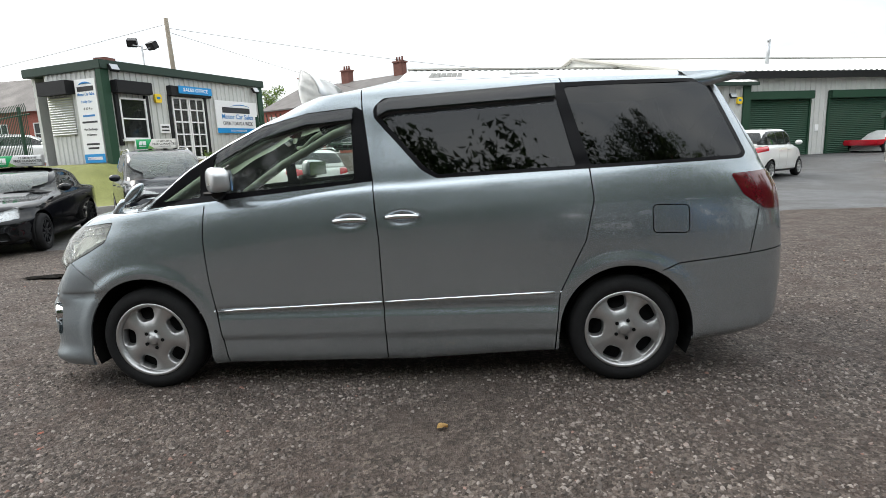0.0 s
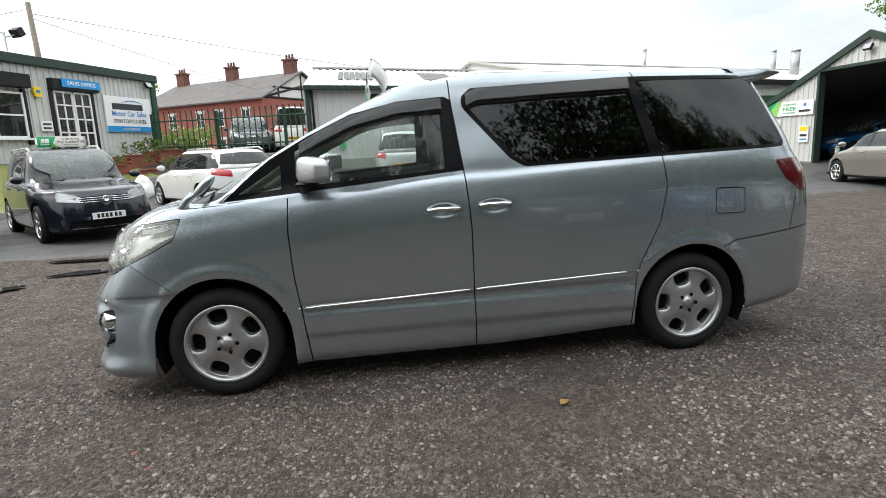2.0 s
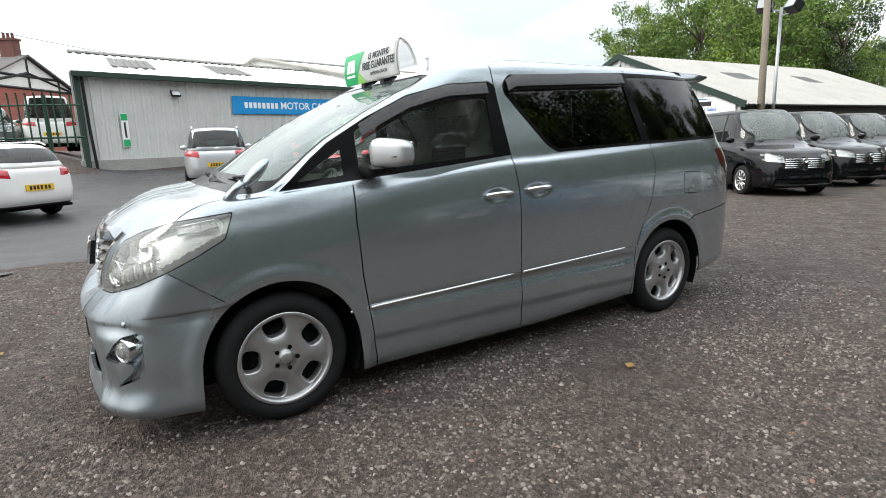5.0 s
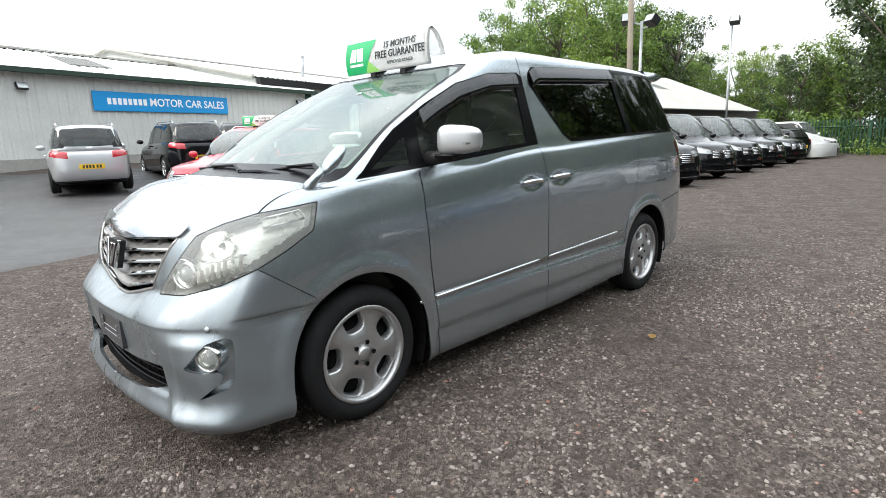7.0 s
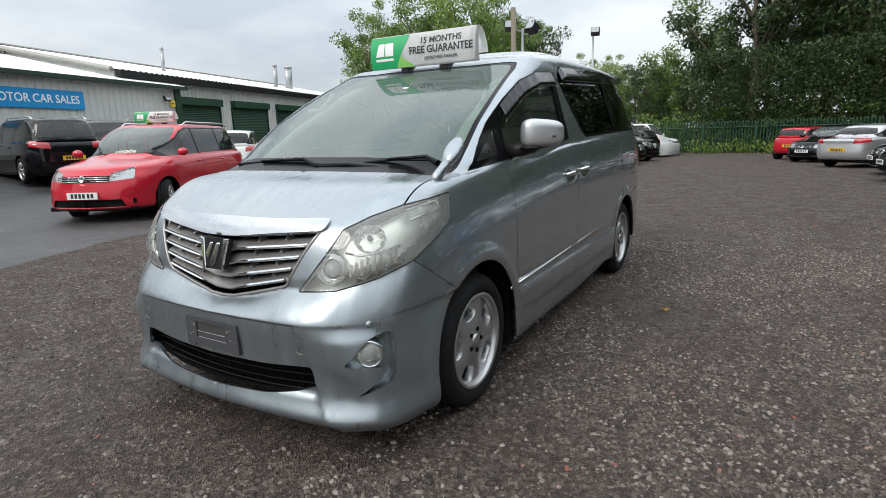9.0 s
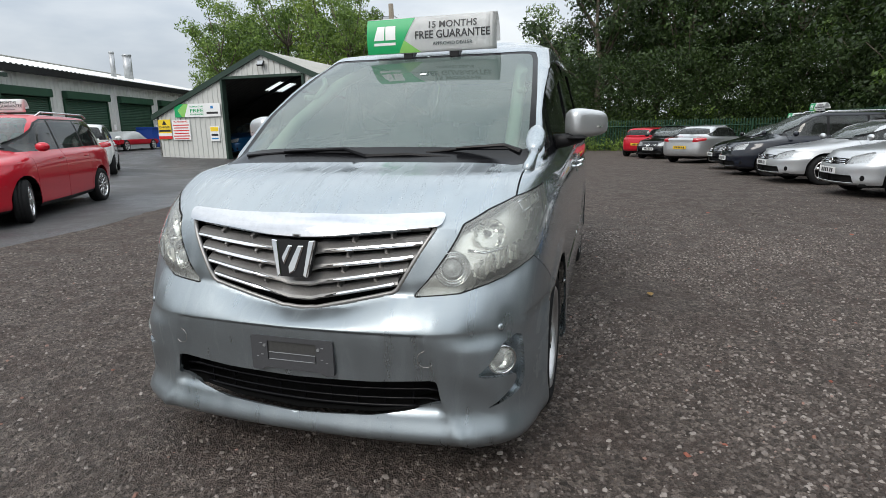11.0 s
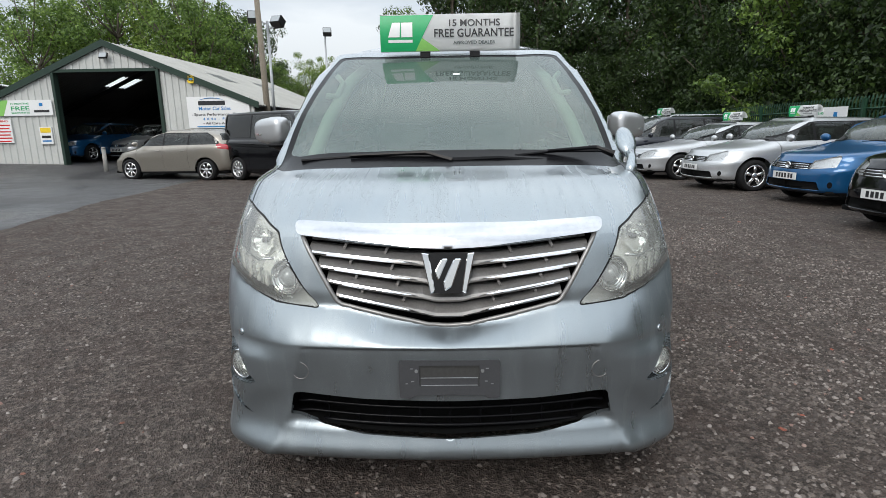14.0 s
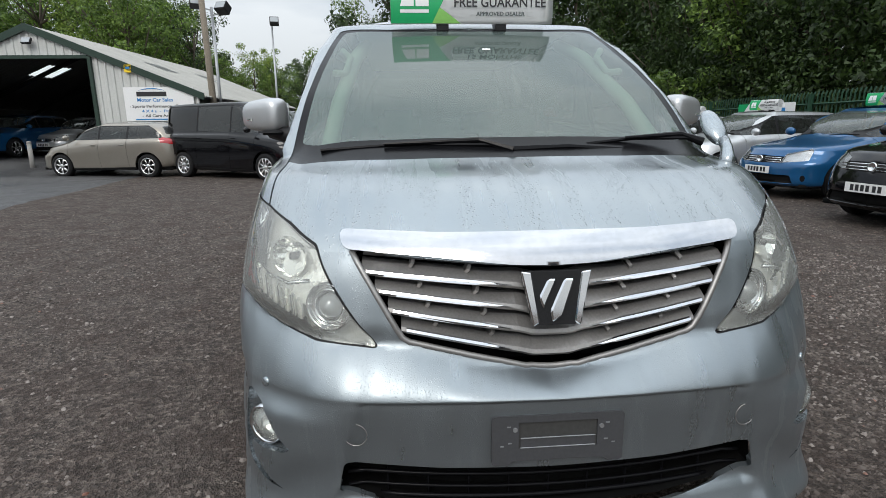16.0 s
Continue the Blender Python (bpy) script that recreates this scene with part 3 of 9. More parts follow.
def lift(faces, mirror=False, both=False, out=0.0, edge=0.0):
    """A new bmesh from faces of a skin: pushed out along the normals, its rim turned inwards, mirrored in y."""
    bm = bmesh.new()
    seen = {}
    for f in faces:
        vs = []
        for v in f.verts:
            if v not in seen:
                seen[v] = bm.verts.new(v.co + v.normal * out)
                seen[v].normal = v.normal
            vs.append(seen[v])
        try:
            bm.faces.new(vs)
        except ValueError:
            pass
    if edge:
        # the turned-in rim has points of its own, so that the panel keeps its smooth shading up to the edge
        rim = [e for e in bm.edges if e.is_boundary and not all(abs(v.co.y) < 1e-4 for v in e.verts)]
        depth = {new_v: old.normal.copy() for old, new_v in seen.items()}
        twin = {}
        for e in rim:
            lp = e.link_loops[0]
            p, q = lp.vert, lp.link_loop_next.vert
            for v in (p, q):
                if v not in twin:
                    twin[v] = (bm.verts.new(v.co), bm.verts.new(v.co - depth[v] * edge))
            bm.faces.new((twin[q][0], twin[p][0], twin[p][1], twin[q][1]))
    if both or mirror:
        src = bm.copy() if both else bm
        bmesh.ops.transform(src, matrix=Matrix.Diagonal((1, -1, 1, 1)), verts=src.verts[:])
        bmesh.ops.reverse_faces(src, faces=src.faces[:])
        if both:
            tmp = bpy.data.meshes.new("tmp")
            src.to_mesh(tmp)
            src.free()
            bm.from_mesh(tmp)
            bpy.data.meshes.remove(tmp)
            bmesh.ops.remove_doubles(bm, verts=[v for v in bm.verts if abs(v.co.y) < 1e-3], dist=5e-4)
        else:
            bm = src
    return bm


def circle(cx, cz, r, k=28, a0=0, a1=360):
    return [(cx + r * math.cos(radians(a0 + (a1 - a0) * i / k)), cz + r * math.sin(radians(a0 + (a1 - a0) * i / k))) for i in range(k)]


# ---- wheels ----
def wheel_mesh_parts(R=0.33, width=0.21, rim=0.235, style="five_hole", bright="alloy"):
    """Tyre and rim bmeshes round the y axis; the outer face looks to -y."""
    w = width / 2
    ty = bmesh.new()
    lathe(ty, [(rim - 0.005, -w + 0.02), (rim + 0.012, -w + 0.002), (rim + (R - rim) * 0.45, -w - 0.006), (R - 0.022, -w + 0.008), (R - 0.006, -w + 0.028), (R, -w + 0.045),
               (R, -0.03), (R - 0.008, -0.026), (R - 0.008, -0.018), (R, -0.014), (R, 0.014), (R - 0.008, 0.018), (R - 0.008, 0.026), (R, 0.03), (R, w - 0.045), (R - 0.02, w), (rim, w - 0.01)], 44 if style == "five_hole" else 30)
    rm = bmesh.new()
    lathe(rm, [(rim + 0.004, -w + 0.004), (rim - 0.004, -w - 0.002), (rim - 0.016, -w + 0.006), (rim - 0.022, -w + 0.03), (rim - 0.03, 0.03)], 44)
    face = bmesh.new()
    yf = -w + 0.018
    hub = rim * 0.30
    if style == "five_hole":
        # five pressed windows in a dished disc, sector by sector
        dish = lambda x, z: yf + 0.016 * (math.hypot(x, z) / rim) ** 2
        for k in range(5):
            base = radians(90 + 72 * k + 14)
            c, s = math.cos(base), math.sin(base)
            loops = [[], [], [], []]
            for i in range(48):
                a = 2 * math.pi * i / 48
                u, v = math.cos(a), math.sin(a)
                q = (abs(u / 0.185) ** 3.2 + abs(v / (0.235 + 0.03 * u)) ** 3.2) ** (-1 / 3.2)
                out = q
                while out < 2:
                    r_, t_ = 0.705 + u * out, v * out
                    if not (0.28 < math.hypot(r_, t_) < 0.965) or abs(math.atan2(t_, r_)) > radians(36.2):
                        break
                    out += 0.006
                for lp, d, dy in ((loops[0], out, 0), (loops[1], q * 1.10, 0.0), (loops[2], q, 0.006), (loops[3], q * 0.93, 0.045)):
                    r_, t_ = (0.705 + u * d) * rim, v * d * rim
                    x, z = c * r_ - s * t_, s * r_ + c * t_
                    lp.append(face.verts.new((x, dish(x, z) + dy, z)))
            for A, B in zip(loops, loops[1:]):
                for i in range(48):
                    face.faces.new((A[i], A[(i + 1) % 48], B[(i + 1) % 48], B[i]))
        lathe(face, [(0.0, yf - 0.010), (0.028, yf - 0.009), (0.033, yf - 0.003), (0.034, yf + 0.002), (hub, yf + 0.001)], 24)
    else:
        k = {"ten": 10, "five": 5, "seven": 7}[style]
        for i in range(k):
            a = 2 * math.pi * (i + 0.25) / k
            half = 0.30 * math.pi * rim / k
            m = Matrix.Rotation(-a, 4, "Y")
            vs = box(face, 0.04, rim - 0.012, yf - 0.004, yf + 0.016, -half * 0.6, half * 0.6)
            for v in vs:
                if v.co.x > 0.1:
                    v.co.z *= 1.35
            bmesh.ops.transform(face, matrix=m, verts=vs)
        lathe(face, [(0.0, yf - 0.012), (0.05, yf - 0.010), (0.062, yf + 0.002), (0.062, yf + 0.02)], 20)
    disc = bmesh.new()
    lathe(disc, [(0.0, yf + 0.05), (rim * 0.72, yf + 0.05), (rim * 0.72, yf + 0.065), (rim - 0.025, yf + 0.07)], 32)
    return ty, rm, face, disc


WHEELS = {}


def add_wheel(owner, x, y, R, style="five", bright="alloy", width=0.21, rim=None, steer=0.0):
    rim = rim or R * 0.70
    key = (round(R, 3), style, bright, width, round(rim, 3))
    if key not in WHEELS:
        ms = []
        for bm, mat, nm in zip(wheel_mesh_parts(R, width, rim, style, bright), ("rubber", bright, bright, "dark_trim"), ("tyre", "rim", "rim_face", "brake_disc")):
            me = bpy.data.meshes.new(nm)
            bm.to_mesh(me)
            bm.free()
            me.materials.append(M[mat])
            me.shade_smooth()
            ms.append(me)
        WHEELS[key] = ms
    tyre, rm, face, disc = WHEELS[key]
    flip = Matrix.Rotation(math.pi if y > 0 else 0, 4, "Z")
    w = new("wheel", tyre)
    w.parent = owner
    w.matrix_local = Matrix.Translation((x, y, R - 0.008)) @ Matrix.Rotation(radians(steer), 4, "Z") @ flip
    for nm, me in (("rim", rm), ("spokes", face), ("brake_disc", disc)):
        o = new(nm, me)
        o.parent = w
    if style == "five_hole":
        for k in range(5):
            a = radians(68 + 72 * k)
            nut = bmesh.new()
            yf = -width / 2 + 0.016
            rod(nut, (0.057 * math.cos(a), yf - 0.0015, 0.057 * math.sin(a)), (0.057 * math.cos(a), yf + 0.012, 0.057 * math.sin(a)), 0.0115, 0.0095, seg=12)
            part("lug_nut", nut, "dark_trim", w)
    return w

# ---- the lie of the land ----
def smooth01(t):
    t = min(1.0, max(0.0, t))
    return t * t * (3 - 2 * t)


def ground_z(x, y):
    """Flat round the van; it climbs towards the sheds and the office, and falls a little to the far row."""
    k = min(1.0, max(0.25, (14 - x) / 11))
    rise = 0.0055 * max(0.0, min(y, 19.0) - 7.0) ** 2 * k
    rise += 0.62 * smooth01((y - 13.5) / 5) * smooth01((-1.0 - x) / 3)
    rise += 0.20 * smooth01((x - 13.4) / 1.6) * smooth01((y - 8.0) / 2.5)
    dip = -0.012 * min(20.0, max(0.0, x - 6.0)) * smooth01((15.0 - y) / 6.0)
    return rise + dip


def axis_steps(lo, hi, fine, near):
    out, v = [], lo
    while v < hi:
        out.append(v)
        v += fine if abs(v) < near else fine * 1.25 ** min(24, (abs(v) - near) / (near * 0.35))
    return out + [hi]


def sheet(name, xs, ys, zf, material, keep=None):
    verts = [(x, y, zf(x, y)) for y in ys for x in xs]
    k = len(xs)
    faces = [(j * k + i, j * k + i + 1, (j + 1) * k + i + 1, (j + 1) * k + i) for j in range(len(ys) - 1) for i in range(k - 1)
             if keep is None or keep((xs[i] + xs[i + 1]) / 2, (ys[j] + ys[j + 1]) / 2)]
    me = bpy.data.meshes.new(name)
    me.from_pydata(verts, [], faces)
    me.materials.append(M[material])
    me.shade_smooth()
    return new(name, me)


def fine_z(x, y):
    z = ground_z(x, y)
    if -12 < x < 14 and -10 < y < 12:
        z += 0.012 * noise.noise((x * 0.7, y * 0.7, 3.1)) + 0.006 * noise.noise((x * 3.1, y * 3.1, 7.7))
    return z


gx = axis_steps(-700, 700, 0.16, 9)
gy = axis_steps(-700, 900, 0.16, 9)
tagged(sheet("ground", gx, gy, fine_z, "gravel"), "dark wet gravel yard with loose stones", "ground", kind="structure")


def road_edge(x):
    """Where the asphalt begins, by x."""
    return 4.75 + 0.30 * max(0, x + 2.5) - 0.008 * max(0, x + 2.5) ** 2 + 0.25 * noise.noise((x * 0.6, 1.3, 0)) + 0.09 * noise.noise((x * 2.7, 5, 0))


def build_road():
    verts, faces = [], []
    xs = [-40 + 0.25 * i for i in range(281)]
    steps = [0, 0.12, 0.4, 1, 2, 3.5, 5.5, 8, 11, 14, 18]
    for x in xs:
        e = road_edge(x)
        for j, s in enumerate(steps):
            verts.append((x, e + s, fine_z(x, e + s) + (-0.012 if j == 0 else 0.016)))
    k = len(steps)
    for i in range(len(xs) - 1):
        for j in range(k - 1):
            faces.append((i * k + j, (i + 1) * k + j, (i + 1) * k + j + 1, i * k + j + 1))
    me = bpy.data.meshes.new("road")
    me.from_pydata(verts, [], faces)
    me.materials.append(M["asphalt"])
    me.shade_smooth()
    tagged(new("road", me), "worn dark asphalt drive beside the gravel", "road", kind="structure")


build_road()

# ---- the silver people carrier ----
def level(xf, xr, w, nf, nr, zf, zs, zr, bow=0.0):
    return dict(xf=xf, xr=xr, w=w, nf=nf, nr=nr, zf=zf, zs=zs, zr=zr, bow=bow)


VAN_LEVELS = [
    level(-2.282, 2.360, 0.890, 12.4, 7, 0.163, 0.170, 0.270, 0.08),
    level(-2.337, 2.460, 0.912, 11.5, 8, 0.211, 0.227, 0.330, 0.11),
    level(-2.315, 2.485, 0.914, 10.5, 8, 0.300, 0.414, 0.450, 0.13),
    level(-2.315, 2.493, 0.914, 9.5, 8, 0.429, 0.526, 0.560, 0.10),
    level(-2.326, 2.495, 0.915, 7.9, 8, 0.554, 0.645, 0.680, 0.09),
    level(-2.323, 2.492, 0.916, 7.2, 8, 0.600, 0.717, 0.770, 0.08),
    level(-2.240, 2.488, 0.917, 8.0, 8, 0.627, 0.802, 0.850, 0.05),
    level(-2.231, 2.475, 0.918, 9.2, 8, 0.652, 0.897, 0.950, 0.05),
    level(-2.230, 2.440, 0.914, 9.6, 8, 0.778, 1.047, 1.120, 0.10),
    level(-2.205, 2.395, 0.900, 9.4, 8, 0.928, 1.137, 1.220, 0.17),
    level(-2.123, 2.350, 0.880, 10.1, 8, 1.018, 1.222, 1.300, 0.17),
    level(-1.935, 2.320, 0.858, 11.4, 8, 1.114, 1.254, 1.380, 0.13),
    level(-1.620, 2.28, 0.836, 9.0, 8, 1.178, 1.350, 1.460, 0.08),
    level(-1.150, 2.20, 0.790, 10.0, 8, 1.430, 1.530, 1.600, 0.04),
    level(-0.530, 2.12, 0.742, 10.0, 7, 1.742, 1.735, 1.760, 0.04),
    level(-0.360, 2.09, 0.680, 8.0, 6, 1.800, 1.842, 1.836, 0.05),
    level(-0.100, 2.03, 0.420, 5.0, 5, 1.846, 1.900, 1.882, 0.05),
    level(0.050, 1.96, 0.0005, 4.0, 4, 1.862, 1.916, 1.894),
]
HUB_X, HUB_Z, HUB_Y = 1.475, 0.325, 0.885


def bell(d):
    return max(0.0, 1 - d * d) ** 2


SIDE_RAIL = ((-1.5, 1.10), (-1.425, 1.152), (-1.25, 1.305), (-1.154, 1.378), (-0.921, 1.508), (-0.668, 1.624), (-0.391, 1.690), (0.0, 1.715))


def ease(t):
    t = min(1.0, max(0.0, t))
    return t * t * (3 - 2 * t)


SHELF_Y = (0, 0.20, 0.382, 0.456, 0.55, 0.62, 0.70, 0.758, 0.80, 0.84, 0.87)
SHELF_CREASE = (-2.328, -2.323, -2.310, -2.303, -2.287, -2.258, -2.205, -2.153, -2.115, -2.07, -2.02)
SHELF_FOOT = (-2.232, -2.228, -2.213, -2.208, -2.188, -2.165, -2.12, -2.07, -2.03, -1.975, -1.92)
SHELF_TOP = (0.645, 0.672, 0.722, 0.724, 0.728, 0.735, 0.752, 0.772, 0.795, 0.825, 0.845)


def van_relief(p):
    """Hollows and swellings of the pressed panels."""
    x, y, z = p
    if x < -1.95:
        # from the crease the bumper rolls back to the foot of the grille and the lamps
        if 0.53 < z < 0.90 and abs(y) < 0.87:
            crease, foot, top = (float(np.interp(abs(y), SHELF_Y, c)) for c in (SHELF_CREASE, SHELF_FOOT, SHELF_TOP))
            f = (z - 0.605) / (top - 0.605)
            rolled = crease + (foot - crease) * (max(0.0, f) ** 1.35 if f < 1 else 1.0)
            w = ease((z - 0.53) / 0.07) * (1.0 if f < 1 else ease((top + 0.07 - z) / 0.07)) * ease((0.87 - abs(y)) / 0.05)
            x += (rolled - x) * w
        # the flat field for the plate and the intake, set back under a crease
        half = 0.497 + 0.30 * (0.60 - z)
        x += 0.016 * ease((0.604 - z) / 0.012) * ease((z - 0.285) / 0.03) * ease((half - abs(y)) / 0.02)
        # the sharp corner of the lip and the hollow wing beside it
        dy = abs(y) - (0.568 + 0.56 * (0.335 - z))
        low = ease((0.40 - z) / 0.06)
        x -= 0.012 * ease((0.030 - abs(dy)) / 0.030) * low
        x += 0.012 * bell((dy - 0.115) / 0.085) * ease((0.46 - z) / 0.1)
    for hx, hz in ((-0.150, 1.045), (0.165, 1.055)):
        y += 0.020 * bell(math.hypot((x - hx) / 0.115, (z - hz) / 0.055)) if y < -0.7 else 0
    # the side glass runs flat up to the pillar of the windscreen
    if y < -0.55 and -1.5 < x < 0.0 and 1.1 < z < 1.78:
        rail = SIDE_RAIL[0][1]
        for (xa, za), (xb, zb) in zip(SIDE_RAIL, SIDE_RAIL[1:]):
            if xa <= x <= xb:
                rail = za + (zb - za) * (x - xa) / (xb - xa)
        k = ease((rail + 0.05 - z) / 0.05) * ease((z - 1.12) / 0.07) * ease((x + 1.5) / 0.12) * ease(-x / 0.08)
        y = min(y, y + k * (-(0.852 - (z - 1.277) * 0.24 - 0.05 * ease((-0.5 - x) / 0.8)) - y))
    for wx in (-HUB_X, HUB_X):
        d = math.hypot(x - wx, z - 0.335)
        if y < -0.7:
            y -= 0.012 * bell((d - 0.425) / 0.065)
    if y < -0.7 and -1.02 < x < 1.06:
        y += 0.012 * ease((0.345 - z) / 0.02)
        y += 0.012 * bell((z - 0.50) / 0.05)
    return (x, y, z)


VAN_SKIN = []


def front_x(y, z):
    """Where the finished front skin stands at a breadth and a height."""
    g = VAN_SKIN[0]
    g = g[g[:, 0] < -1.55]
    d = (g[:, 1] + abs(y)) ** 2 + (g[:, 2] - z) ** 2
    k = np.argsort(d)[:4]
    w = 1 / (d[k] + 1e-6)
    return float((g[k, 0] * w).sum() / w.sum())


def side_y(x, z):
    """Half breadth of the finished skin at a length and a height."""
    g = VAN_SKIN[0]
    g = g[g[:, 1] < -0.5]
    d = (g[:, 0] - x) ** 2 + (g[:, 2] - z) ** 2
    k = np.argsort(d)[:4]
    w = 1 / (d[k] + 1e-6)
    return float(-(g[k, 1] * w).sum() / w.sum())


def fair(bm):
    """Lays a pane on one smooth curved sheet, y as a square of x and z."""
    p = np.array([v.co for v in bm.verts])
    x, z = p[:, 0] - p[:, 0].mean(), p[:, 2] - p[:, 2].mean()
    a = np.stack([np.ones_like(x), x, z, x * x, x * z, z * z], 1)
    y = a @ np.linalg.lstsq(a, p[:, 1], rcond=None)[0]
    for v, q in zip(bm.verts, y):
        v.co.y = q
    bm.normal_update()
    return bm


